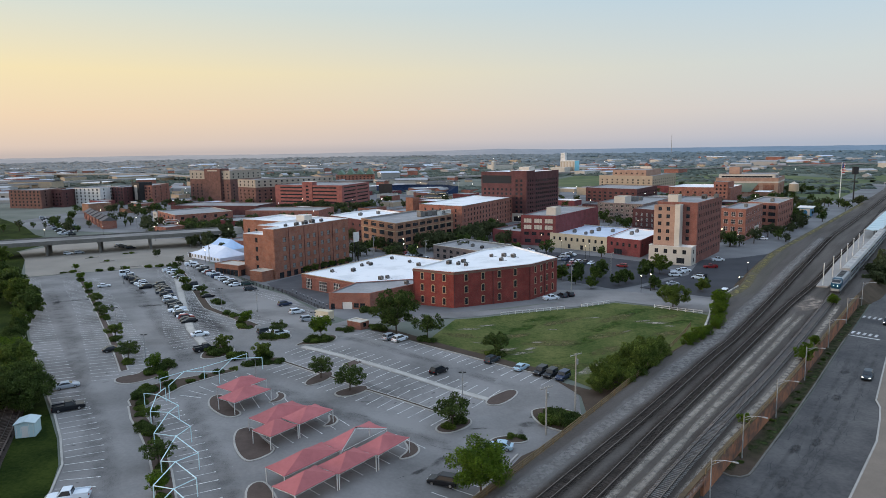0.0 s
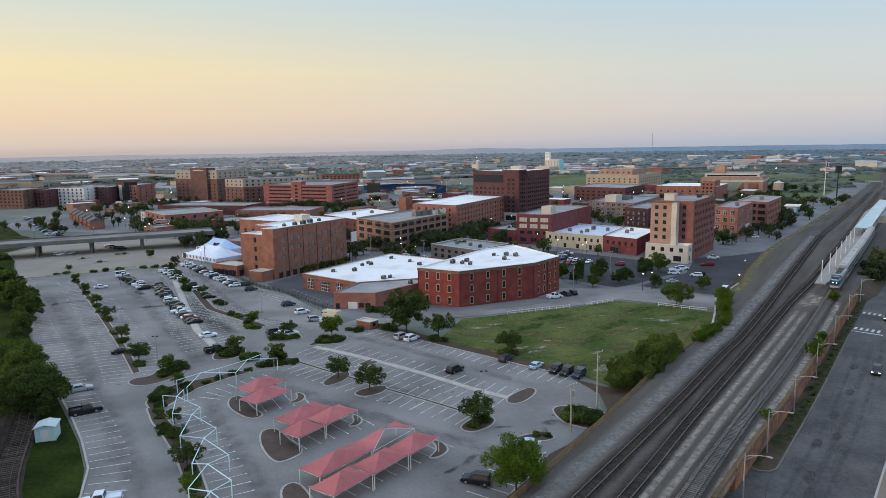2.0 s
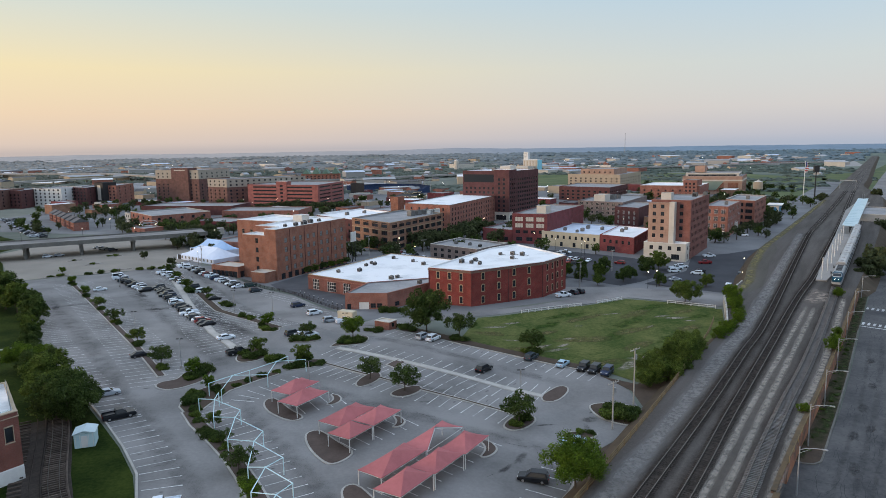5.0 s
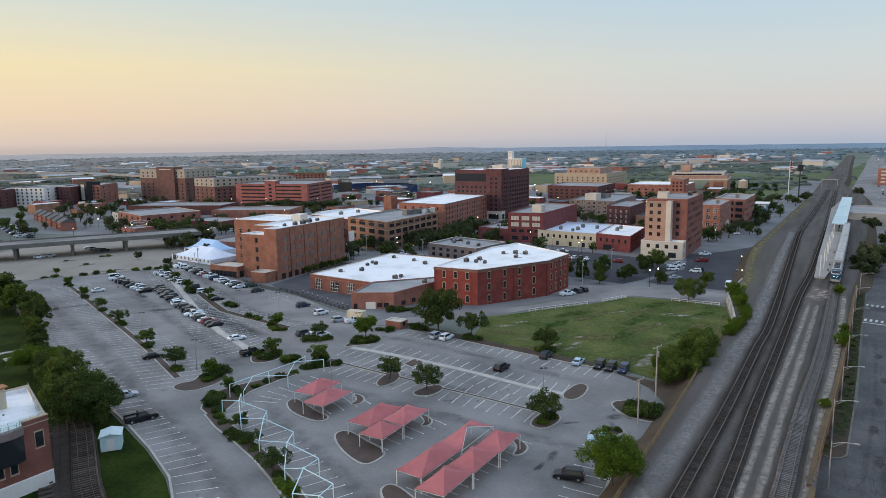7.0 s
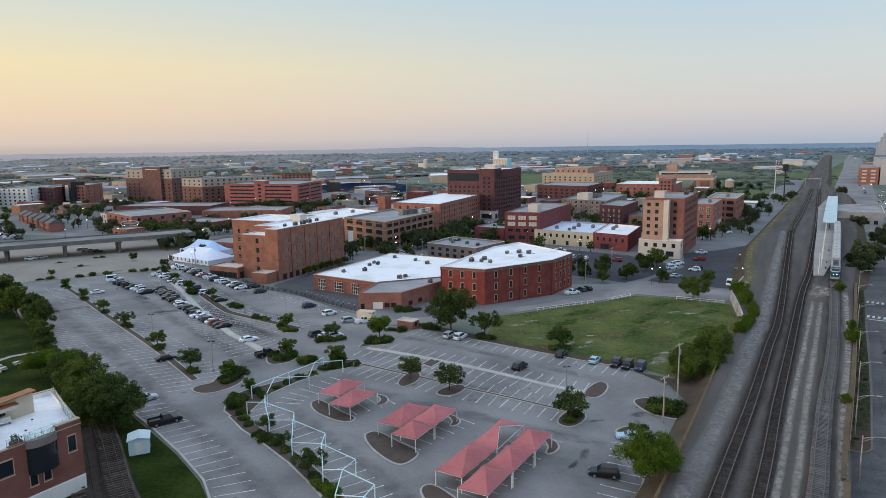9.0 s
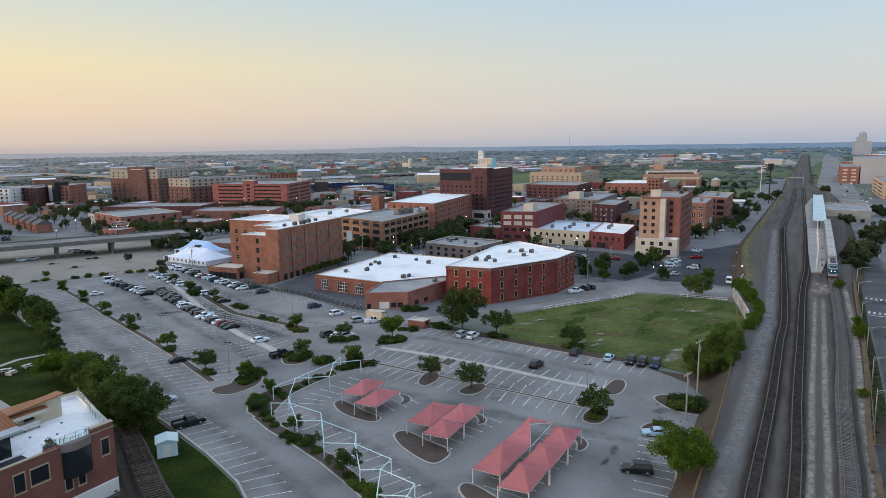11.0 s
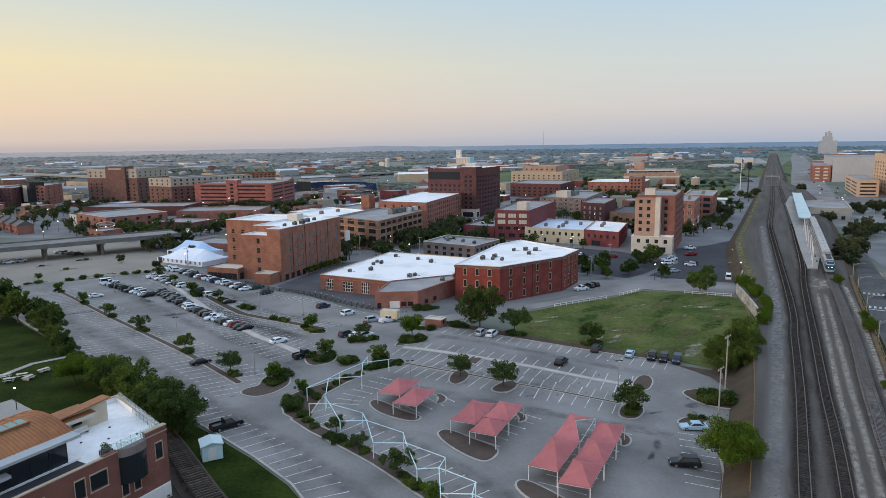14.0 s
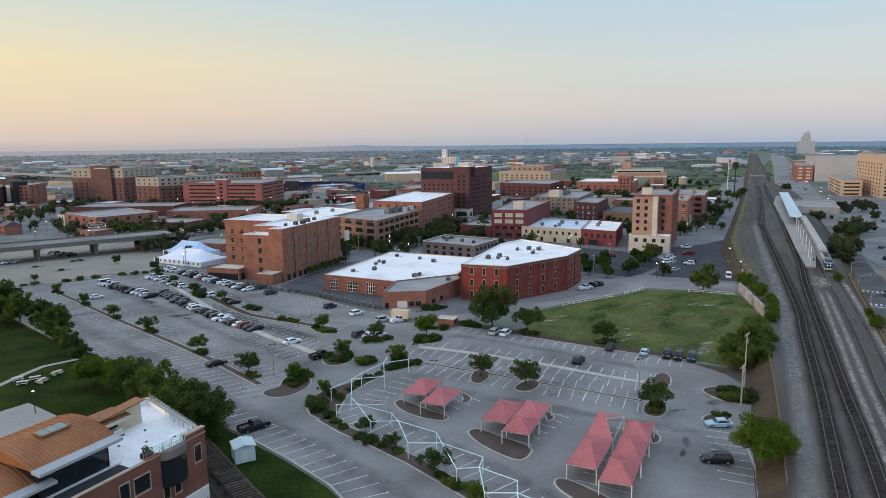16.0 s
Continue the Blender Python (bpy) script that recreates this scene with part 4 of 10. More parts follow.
def downpipe(name, edge, at, z0, z1, material):
    """A rainwater pipe down one face, at metres along it."""
    rel, base = FOOT[name]
    p, q = Vector(rel[edge]), Vector(rel[(edge + 1) % len(rel)])
    e = (q - p).normalized()
    c = p + e * at + Vector((e.y, -e.x)) * 0.12
    part("downpipe", tube((c.x, c.y, z0), (c.x, c.y, z1), 0.1, n=6), material, BUILT[name])


def rect(corner, a, b, ang=GRID):
    """Rectangle with one corner, a metres along the street grid and b metres to its left (negative: right)."""
    u, v = Vector((math.cos(ang), math.sin(ang))), Vector((-math.sin(ang), math.cos(ang)))
    c = Vector(corner)
    return [tuple(p) for p in (c, c + u * a, c + u * a + v * b, c + v * b)]


def rows(first, step, count, h):
    return [(first + step * k, h) for k in range(count)]


# red three-storey corner building
RED3 = [(-10.3, 214.8), (3, 206.6), (29.5, 219.3), (40.6, 231.7), (28, 262), (16, 253)]
building("red_building", "red brick three-storey building with arched windows and white roof", RED3, 9.2, RED_BRICK, WHITE_ROOF,
         [(0, 3, rows(1.6, 3.9, 3, 2.1), 1.05, 1.5, 1.5, "arch"), (1, 4, rows(1.6, 3.9, 3, 2.1), 1.05, 1.5, 3.0, "arch"), (2, 4, rows(1.6, 3.9, 3, 2.1), 0.95, 1.0, 1.0, "arch"),
          (3, 6, rows(1.6, 3.9, 3, 2.1), 1.05, 1.5, 1.5, "arch"), (5, 7, rows(1.6, 3.9, 3, 2.1), 1.05, 1.5, 1.5, "arch")], base=-3.4, parapet=0.35, coping=WHITE, roof_label="bright white membrane roof")
GUTTER = mat("brown_gutter", (0.200, 0.130, 0.105), (0.130, 0.085, 0.070), 0.7, 2.0, 0.3, 0.05)
course("red_building", (0, 1, 2, 3), 11.75, 12.35, 0.16, GUTTER, "cornice", "dull brown gutter below the roof edge")
for e_, a_ in ((0, 0.3), (1, 0.2), (1, 14.6), (1, 29.0), (2, 8.6)):
    downpipe("red_building", e_, a_, 0.0, 11.8, DARK_BRICK)
# long brick hall with the white roof
building("brick_hall", "low old brick hall with tall white-framed windows and white roof", [(-54, 245), (-31, 225.5), (-8, 230), (9, 263), (-23, 289)], 2.3, RED_UMBER, WHITE_ROOF,
         [*((0, 1, [(1.0, h)], w, a - 2.5, 30.15 - a - 2.5, "multi") for a, w, h in ((4.2, 3.4, 3.9), (12.3, 4.4, 3.6), (20.0, 3.5, 3.9), (27.6, 4.2, 3.0))), (4, 8, [(1.4, 2.4)], 2.2, 2, 2, "multi")], base=-3.9, parapet=0.3, coping=TRIM, frame_mat=WHITE, roof_label="bright white membrane roof")
course("brick_hall", (0,), 5.2, 5.6, 0.14, RUST_BRICK, "cornice")
course("brick_hall", (0,), 0.0, 0.7, 0.1, GREY_BRICK, "plinth")
# low front wing with the grey roof
building("brick_wing", "low orange-brown brick wing with grey flat roof", [(-37.6, 208.6), (-24, 206.8), (-8.6, 222.5), (-8, 230.2), (-30.8, 225.2)], 2.6, RUST_BRICK, GREY_ROOF,
         [(0, 1, [(0.1, 3.1)], 3.4, 3.6, 5.1, "door"), (0, 2, [(1.3, 1.5)], 1.7, 8.0, 1.5, "pair"), (0, 1, [(0.2, 2.4)], 1.3, 0.4, 11.6, "plain"), (1, 2, [(1.2, 1.4)], 2.0, 2, 10, "pair")], base=-3.4, parapet=0.3, coping=RUST_BRICK)
# orange hotel
HOT = Vector((-68.2, 262.5))
HANG = math.radians(57.5)
hu, hv = Vector((math.cos(HANG), math.sin(HANG))), Vector((-math.sin(HANG), math.cos(HANG)))
hq = lambda a, b: tuple(HOT + hv * 0.2 + hu * a + hv * b)
building("hotel", "five-storey orange brick hotel with white roof", [hq(0, 0), hq(46, 0), hq(46, 18), hq(8, 18), hq(8, 6), hq(0, 6)], 17.3, ORANGE_BRICK, WHITE_ROOF,
         [(0, 1, rows(3.6, 3.8, 4, 2.0), 1.7, 4.8, 39.2, "sash"), *((0, 2, rows(3.6, 3.8, 4, 2.0), 1.7, a, 46 - b, "sash") for a, b in ((8.8, 16.8), (17.7, 25.3), (26.3, 34.5), (35.5, 45.4))), (0, 10, [(0.4, 2.4)], 2.4, 1.5, 4, "wide"), (2, 9, rows(4.3, 3.25, 4, 1.7), 1.5, 1.5, 1.5, "sash")],
         base=-3.6, parapet=0.6, coping=PALE, roof_label="bright white membrane roof", frame_mat=DARK_METAL, pane_mat=GLASS_PALE)
building("low_end", "end", [hq(0, 6.03), hq(7.97, 6.03), hq(7.97, 18), hq(0, 18)], 14.7, ORANGE_BRICK, WHITE_ROOF, [(3, 1, rows(3.6, 3.8, 4, 2.0), 1.5, 6.0, 2.4, "sash")], base=-3.6, parapet=0.5, coping=PALE, frame_mat=DARK_METAL, under=BUILT["hotel"])
building("rear_wing", "wing", rect(HOT + hv * 18.25 + hu * 22, 24, 25, HANG), 17.4, ORANGE_BRICK, WHITE_ROOF,
         [(3, 2, rows(3.6, 3.8, 4, 2.0), 1.6, 1, 14, "sash")], base=-3.6, coping=PALE, frame_mat=SAND, under=BUILT["hotel"])
sign = thing("sign_board", "white lit sign box on two posts beside the hotel", "sign", Matrix.Translation((*hq(49.5, -1.5), -3.4)) @ Matrix.Rotation(HANG, 4, "Z"))
part("panel", box(-1.9, 1.9, -0.3, 0.3, 9.5, 14.0, 0.05), WHITE, sign)
for x_ in (-1.2, 1.2):
    part("post", tube((x_, 0, -0.2), (x_, 0, 9.6), 0.16), DARK_METAL, sign)
hotel_origin = BUILT["hotel"].matrix_basis.translation
for s in (8.2, 17.2, 25.8, 35.0):
    foot = Vector((*hq(s, -0.12), 0)) - hotel_origin
    part("downpipe", tube((foot.x, foot.y, 2.6), (foot.x, foot.y, 20.4), 0.11, n=6), DARK_BRICK, BUILT["hotel"], "dark rainwater downpipe")
building("stair_head", "stair head", rect(HOT + hv * 12 + hu * 30, 5, 5, HANG), 19.6, PALE, WHITE_ROOF, base=16.7, parapet=0.2, under=BUILT["hotel"])
building("annex", "small brick service annex of the hotel", rect(HOT - hu * 6.4 + hv * 1.0, 6.1, 7, HANG), 0.9, ORANGE_BRICK, PALE, base=-3.5, parapet=0.2, coping=PALE)
building("hotel_porch", "low brick dining porch with pale roof and dark glass", rect(HOT + hv * 18.2 - hu * 3.5, 9.2, 15, HANG), 1.4, ORANGE_BRICK, PALE,
         [(3, 6, [(0.5, 2.6)], 2.6, 0.6, 0.6, "wide"), (0, 2, [(0.5, 2.6)], 2.6, 0.6, 0.6, "wide")], base=-3.5, parapet=0.3)
# brown loft block
building("loft_block", "four-storey brown brick loft block with wide windows", [(-44.2, 355.5), (-23.6, 326.5), (6, 371), (-16, 398)], 11.7, BROWN_BRICK, GREY_ROOF,
         [(0, 4, rows(1.0, 3.7, 4, 2.4), 5.2, 1, 1, "wide"), (1, 8, rows(1.0, 3.7, 4, 2.2), 4.6, 1, 1, "wide")], parapet=0.9, coping=TRIM)
for z_, m_ in ((3.6, BROWN_BRICK), (11.0, TRIM), (14.1, BROWN_BRICK)):
    course("loft_block", (0, 1), z_ - 0.35, z_, 0.12, m_, "stone_band")
# long red block with green cornice
building("long_red_block", "long five-storey rust brick block with white roof and green cornice", [(-14.5, 415), (12, 393), (52, 466), (24, 486)], 14.0, RUST_BRICK, WHITE_ROOF,
         [(0, 5, rows(1.6, 3.0, 5, 1.75), 1.3, 2, 2, "sash"), (1, 18, rows(1.6, 3.0, 5, 1.75), 1.25, 1.5, 1.5, "sash")], parapet=0.4, coping=mat("green_cornice", (0.11, 0.15, 0.12), (0.08, 0.11, 0.09), 0.8))
building("stair_tower", "orange brick stair tower on the long block", rect((-19, 428), 7, 6), 17.0, ORANGE_BRICK, GREY_ROOF, under=BUILT["long_red_block"])
# dark tower
DT = Vector((58.7, 455))
building("dark_tower", "tall dark red brick office tower with ten storeys", rect(DT + U * 3, 46, 39), 31.3, DARK_BRICK, WHITE_ROOF,
         [(3, 7, rows(3.2, 3.05, 7, 1.7), 1.7, 1.2, 12.5, "plain"), (3, 1, [(26.6, 5.6)], 25.6, 0.8, 12.6, "plain"), (0, 14, rows(3.2, 3.05, 9, 1.7), 2.0, 1.2, 1.2, "plain")], parapet=0.8, coping=DARK_BRICK)
building("tower_bay", "bay", rect(DT, 12, 12), 32.4, DARK_BRICK, WHITE_ROOF,
         [(3, 2, rows(6.6, 3.05, 8, 1.8), 1.8, 2.2, 2.2, "plain"), (0, 3, rows(6.6, 3.05, 8, 1.8), 1.9, 1, 1, "plain")], parapet=0.6, under=BUILT["dark_tower"])
building("tower_entrance", "entrance", rect(DT - U * 0.3 - V * 0.3, 6, 12.6), 2.6, PALE, PALE, [(3, 1, [(0.5, 3.4)], 8, 1, 1, "wide"), (0, 1, [(0.5, 3.4)], 4, 0.6, 0.6, "wide")], parapet=0.3, under=BUILT["dark_tower"], wall_label="pale stone entrance storey")
building("lift_house", "lift house", rect(DT + U * 14 + V * 6, 9, 8), 34.5, PALE, WHITE_ROOF, base=30.6, parapet=0.2, under=BUILT["dark_tower"])
# low brown block with pale roof rim
building("low_brown_block", "low brown brick shop row with pale roof rim", [(-4.6, 309), (15, 288), (32, 305), (11, 328)], 3.3, GREY_BRICK, GREY_ROOF,
         [(0, 6, [(1.0, 1.6), (3.7, 1.4)], 1.9, 1, 1, "pair"), (1, 6, [(1.0, 1.6), (3.7, 1.4)], 1.9, 1, 1, "pair")], coping=PALE)
# maroon block
building("maroon_block", "maroon brick block with bricked-up pale windows", [(42, 349), (59, 340.5), (93, 390), (74, 403)], 12.7, MAROON, GREY_ROOF,
         [(0, 3, [(1.5, 2.0)], 3.4, 1, 1, "pair"), (0, 4, [(5.6, 1.6)], 2.6, 1, 1, "pair"), (0, 3, [(8.6, 2.4), (12.0, 2.4)], 4.4, 0.8, 0.8, "wide")], coping=MAROON, pane_mat=PALE)
building("maroon_shop", "low maroon brick shop beside the maroon block", [(28, 364), (42, 350), (60, 374), (46, 388)], 3.6, MAROON, GREY_ROOF, [(0, 3, [(1, 2)], 2.4, 1, 1, "pair")])
# cream and red shops with the pale blue roof
building("cream_shop", "two-storey cream stucco shop block with white roof", [(56, 339.5), (80, 317), (102, 352), (80, 374)], 4.2, CREAM, BLUE_ROOF,
         [(0, 9, [(4.2, 1.7)], 1.2, 1, 1, "sash"), (0, 3, [(0.3, 2.2)], 1.6, 8, 3, "plain")], coping=CREAM)
building("red_shop", "two-storey dark red brick shop with white roof", [(80.1, 316.8), (92, 302), (114, 336), (102.2, 351.6)], 4.6, MAROON, WHITE_ROOF,
         [(0, 5, [(4.3, 1.7)], 1.3, 1, 1, "sash"), (0, 1, [(0.2, 2.6)], 4.6, 3, 9, "wide"), (1, 7, [(4.3, 1.7)], 1.3, 1, 1, "sash")], coping=RED_BRICK)
# tan tower
TT = Vector((106.6, 278.0))
building("tan_tower", "tall red brick tower with a tan stucco front bay", rect(TT + U * 7.1, 41, 17.5), 23.4, RED_UMBER, GREY_ROOF,
         [(0, 13, rows(3.4, 3.3, 7, 1.7), 1.2, 1.5, 1.5, "sash"), (3, 1, rows(10.0, 3.3, 5, 1.7), 1.5, 11.6, 2.2, "double")], coping=RUST_BRICK)
building("tower_podium", "podium", rect(TT, 7.05, 18.5), 4.7, PALE, WHITE_ROOF,
         [(3, 4, [(4.9, 1.8)], 1.6, 1.4, 1.0, "pair"), (3, 1, [(0.8, 2.4)], 3.4, 11.5, 2.0, "wide"), (0, 1, [(1.0, 2.2), (4.9, 1.8)], 1.6, 1, 1, "pair")], coping=PALE, under=BUILT["tan_tower"], wall_label="white stucco podium")
building("tan_bay", "bay", rect(TT + U * 3.05 + V * 7.0, 4.0, 10.6), 22.2, TAN, GREY_ROOF,
         [(3, 2, rows(10.0, 3.3, 5, 1.7), 1.5, 0.8, 2.6, "double")], coping=TAN, base=-3.3, under=BUILT["tan_tower"], wall_label="tan stucco front bay")
building("bay_pier", "pier", rect(TT + U * 2.8 + V * 6.2, 4.25, 2.2), 22.6, PALE, PALE, base=-3.3, under=BUILT["tan_tower"], wall_label="pale rendered corner pier", parapet=0.1)
building("roof_hut", "hut", rect(TT + U * 12 + V * 10, 5, 4.5), 26.2, PALE, GREY_ROOF, base=23.0, parapet=0.2, under=BUILT["tan_tower"])
building("maroon_roof_hut", "hut", rect((61, 352), 6.5, 5.5), 16.0, PALE, PALE, base=11.9, parapet=0.2, under=BUILT["maroon_block"], wall_label="pale roof hut")
# four-storey grey-brown block and neighbours
building("grey_brown_block", "four-storey grey-brown brick block with white-trimmed windows", [(110, 463), (134, 437), (172, 492), (148, 517)], 9.4, GREY_BRICK, GREY_ROOF,
         [(0, 8, rows(1.2, 3.0, 4, 1.7), 2.2, 1, 1, "pair"), (3, 12, rows(1.2, 3.0, 4, 1.7), 2.2, 1, 1, "pair")], coping=GREY_BRICK, frame_mat=PALE)
building("grey_roof_hut", "hut", rect((128, 458), 12, 8), 13.2, PALE, PALE, base=8.6, parapet=0.2, under=BUILT["grey_brown_block"], wall_label="pale roof hut")
building("red_terrace", "three-storey red brick terrace with white windows", [(122.5, 420), (133, 405.5), (158, 440), (148, 454)], 8.6, DARK_BRICK, GREY_ROOF,
         [(0, 4, rows(1.2, 3.2, 3, 1.9), 1.2, 1, 1, "sash")], frame_mat=WHITE, pane_mat=GLASS_PALE)
building("brown_shops", "low brown brick shops with dark roofs", [(136, 404), (152, 386), (180, 424), (165, 441)], 3.0, BROWN_BRICK, DARK_ROOF, [(0, 5, [(0.8, 2.2)], 2.4, 1, 1, "pair")])
building("red_corner_block", "four-storey red brick block with pale window trim", [(153, 358), (162, 348.5), (188, 383), (179, 393)], 13.8, RUST_BRICK, GREY_ROOF,
         [(0, 3, rows(1.0, 4.0, 4, 2.4), 2.3, 0.6, 0.6, "pair"), (1, 9, rows(1.0, 4.0, 4, 2.4), 1.5, 1, 1, "sash")], frame_mat=WHITE)
building("brick_warehouse", "four-storey brick warehouse with balconies", [(188, 402), (198.5, 386), (227, 423), (216, 439)], 13.4, RUST_BRICK, GREY_ROOF,
         [(0, 3, rows(1.2, 3.9, 4, 2.2), 4.4, 0.8, 0.8, "wide"), (1, 8, rows(1.2, 3.9, 4, 2.0), 2.0, 1, 1, "pair")], coping=PALE)
building("white_shop", "small white rendered shop", rect((176, 366), 9, 7), 2.4, PALE, WHITE_ROOF, [(3, 1, [(0.3, 2.2)], 3, 1, 1, "wide")])
building("far_red_block", "red brick block with white roof near the green", [(209, 604), (255, 579), (283, 619), (238, 645)], 10.5, RUST_BRICK, WHITE_ROOF, [(0, 8, rows(2, 3.2, 3, 1.6), 1.6, 1, 1, "plain")])
building("red_bay", "taller red brick bay of the far block", rect((252, 578), 22, 12), 15.5, RUST_BRICK, GREY_ROOF, [(3, 3, rows(2, 3.2, 5, 1.6), 1.6, 1, 1, "plain")], under=BUILT["far_red_block"])
building("brown_offices", "three-storey brown brick offices", [(138, 628), (176, 592), (210, 640), (170, 676)], 9.6, DARK_BRICK, GREY_ROOF, [(0, 9, rows(1.5, 3.2, 3, 1.7), 2.6, 1, 1, "plain"), (1, 10, rows(1.5, 3.2, 3, 1.7), 2.6, 1, 1, "plain")])
building("tan_hotel", "tan and cream stepped hotel", [(190, 792), (240, 748), (292, 820), (240, 862)], 14, SAND, GREY_ROOF, [(0, 10, rows(2, 3.2, 4, 1.6), 2.0, 1, 1, "plain"), (1, 12, rows(2, 3.2, 4, 1.6), 2.0, 1, 1, "plain")])
building("tan_hotel_crown", "upper tan storey of the stepped hotel", [(206, 792), (238, 765), (270, 810), (240, 836)], 20, TAN, GREY_ROOF, [(0, 6, [(18.5, 1.8)], 2.0, 1, 1, "plain")], under=BUILT["tan_hotel"])
# the museum-like hall by the green
building("gabled_hall", "large tan and red brick hall with a stepped roof", [(276, 662), (328, 640), (360, 690), (306, 712)], 15, TAN, GREY_ROOF,
         [(0, 4, [(3, 9)], 9.5, 1.5, 1.5, "plain"), (1, 4, [(3, 9)], 8.5, 1.5, 1.5, "plain")], coping=RUST_BRICK, pane_mat=ORANGE_BRICK, frame_mat=RUST_BRICK)
building("hall_crown", "pale stepped crown of the gabled hall", [(280, 664), (327, 644.5), (352, 686), (307, 706)], 18.5, PALE, GREY_ROOF, [(0, 1, [(0.9, 1.5)], 46, 2, 2, "plain"), (1, 1, [(0.9, 1.5)], 42, 2, 2, "plain")], base=14.5, under=BUILT["gabled_hall"], coping=PALE)
building("hall_turret", "orange-lit turret on the gabled hall", rect((306, 676), 12, 10), 25, TAN, GREY_ROOF, base=18.2, under=BUILT["gabled_hall"])
course("gabled_hall", (0, 1), 13.6, 15.0, 0.5, PALE, "cornice", "pale cornice")
gab, (rel_, _) = BUILT["gabled_hall"], FOOT["gabled_hall"]
g0, g1 = Vector((*rel_[0], 0)), Vector((*rel_[1], 0))
ge = (g1 - g0).normalized()
gn = Vector((ge.y, -ge.x, 0)) * 0.6
gbm = bmesh.new()
mid_ = (g0 + g1) / 2
tri = [gbm.verts.new(mid_ + ge * a + gn * k + Vector((0, 0, z))) for k in (0.2, 1.0) for a, z in ((-11, 13.4), (11, 13.4), (4, 4.5), (-4, 4.5))]
for f in ((4, 5, 6, 7), (0, 4, 7, 3), (1, 2, 6, 5), (0, 1, 5, 4), (3, 7, 6, 2)):
    gbm.faces.new([tri[i] for i in f])
part("centre_panel", gbm, mat("grey_green_panel", (0.24, 0.30, 0.25), (0.18, 0.23, 0.19), 0.8), gab, "grey-green tapered centre panel")
# red parking garage
GAR = [(-155, 614), (-88, 583), (-70, 640), (-134, 668)]
building("parking_garage", "six-level pink-red concrete parking garage with open decks", GAR, 17.5, PINK_BRICK, GREY_ROOF,
         [(0, 2, rows(2.0, 3.2, 6, 1.25), 27, 2, 2, "plain"), (1, 2, rows(2.0, 3.2, 6, 1.25), 24, 2, 2, "plain")], coping=PINK_BRICK)
building("garage_stair", "pink-red stair tower of the parking garage", [(-127, 600.5), (-117, 596), (-114, 603), (-124, 607)], 20.5, PINK_BRICK, WHITE_ROOF, [(0, 1, rows(2.0, 3.2, 6, 1.6), 3, 1, 1, "plain")], under=BUILT["parking_garage"])
# brown hotel with cream upper storeys
for nm, lab, pl, z1, z2, cols in (("tall_hotel", "tall brown brick hotel with cream top storeys", [(-268, 705), (-216, 676), (-196, 720), (-250, 748)], 20.5, 29.5, (9, 6)),
                                  ("long_hotel", "long brown brick hotel with cream top storeys", [(-199, 645), (-176, 624), (-110, 672), (-135, 694)], 14.5, 22.0, (4, 14))):
    building(nm, lab, pl, z1, UMBER_BRICK, GREY_ROOF, [(0, cols[0], rows(3, 3.3, 5, 1.6), 1.8, 1, 1, "plain"), (1, cols[1], rows(3, 3.3, 5, 1.6), 1.8, 1, 1, "plain")], coping=UMBER_BRICK)
    building(nm + "_top", "cream upper storeys of the brown brick hotel", inset(ccw(pl), 0.02), z2, GREY_CREAM, GREY_ROOF,
             [(0, cols[0], rows(1.2, 3.3, 2, 1.6), 1.8, 1, 1, "plain"), (1, cols[1], rows(1.2, 3.3, 2, 1.6), 1.8, 1, 1, "plain")], base=z1 + 0.15, coping=TAN, under=BUILT[nm])
building("hotel_core", "taller brown core of the hotel with a pale name band", [(-247.3, 690.4), (-227.3, 679.4), (-222, 692), (-242, 703)], 31.5, UMBER_BRICK, GREY_ROOF, [(0, 1, [(31.2, 1.2)], 15, 2, 2, "plain")], pane_mat=PALE, under=BUILT["tall_hotel"])
# apartments at the edge of town
for k, (x, z1, mt, w) in enumerate(((-420, 15, UMBER_BRICK, 40), (-392, 14.5, DARK_BRICK, 26), (-368, 15, WHITE, 34), (-336, 15, DARK_BRICK, 20), (-318, 16, RUST_BRICK, 26))):
    building("apartment_block", "five-storey apartment block of brick and pale panels", [(x, 640 + k * 10), (x + w * 0.95, 628 + k * 10), (x + w, 668 + k * 10), (x + 4, 682 + k * 10)], z1, mt, GREY_ROOF,
             [(0, max(3, int(w / 5)), rows(2.2, 3.2, 5, 1.7), 2.0, 1, 1, "plain"), (1, 3, rows(2.2, 3.2, 5, 1.7), 2.0, 1, 1, "plain")])
building("sign_block", "dark block with a tall pale panel at the edge of town", rect((-306, 668), 14, 14), 19, DARK_METAL, DARK_ROOF, [(3, 1, [(4, 15)], 6, 4, 4, "plain")], pane_mat=PALE)
# low shops between hotel and bridge
building("painted_shop", "low orange-brown brick shop with a painted pale gable", [(-209, 482), (-181, 444), (-150, 470), (-178, 508)], 6.6, RUST_BRICK, GREY_ROOF, [(0, 4, [(2, 2), (5.6, 1.8)], 3, 1, 1, "wide"), (1, 5, [(2, 2), (5.6, 1.8)], 2, 1, 1, "pair")], coping=PALE)
building("white_gable_shop", "narrow white shop front", [(-217, 492), (-210, 483), (-204, 487), (-211, 496)], 5, PALE, GREY_ROOF, [(0, 2, [(1.2, 2), (4.4, 1.8)], 1.6, 1, 1, "sash")])
building("maroon_shed", "low maroon brick shed near the tent", [(-156, 448), (-128, 433), (-116, 453), (-144, 468)], 2.6, MAROON, GREY_ROOF, [(0, 4, [(1.4, 1.6)], 2, 1, 1, "pair")])
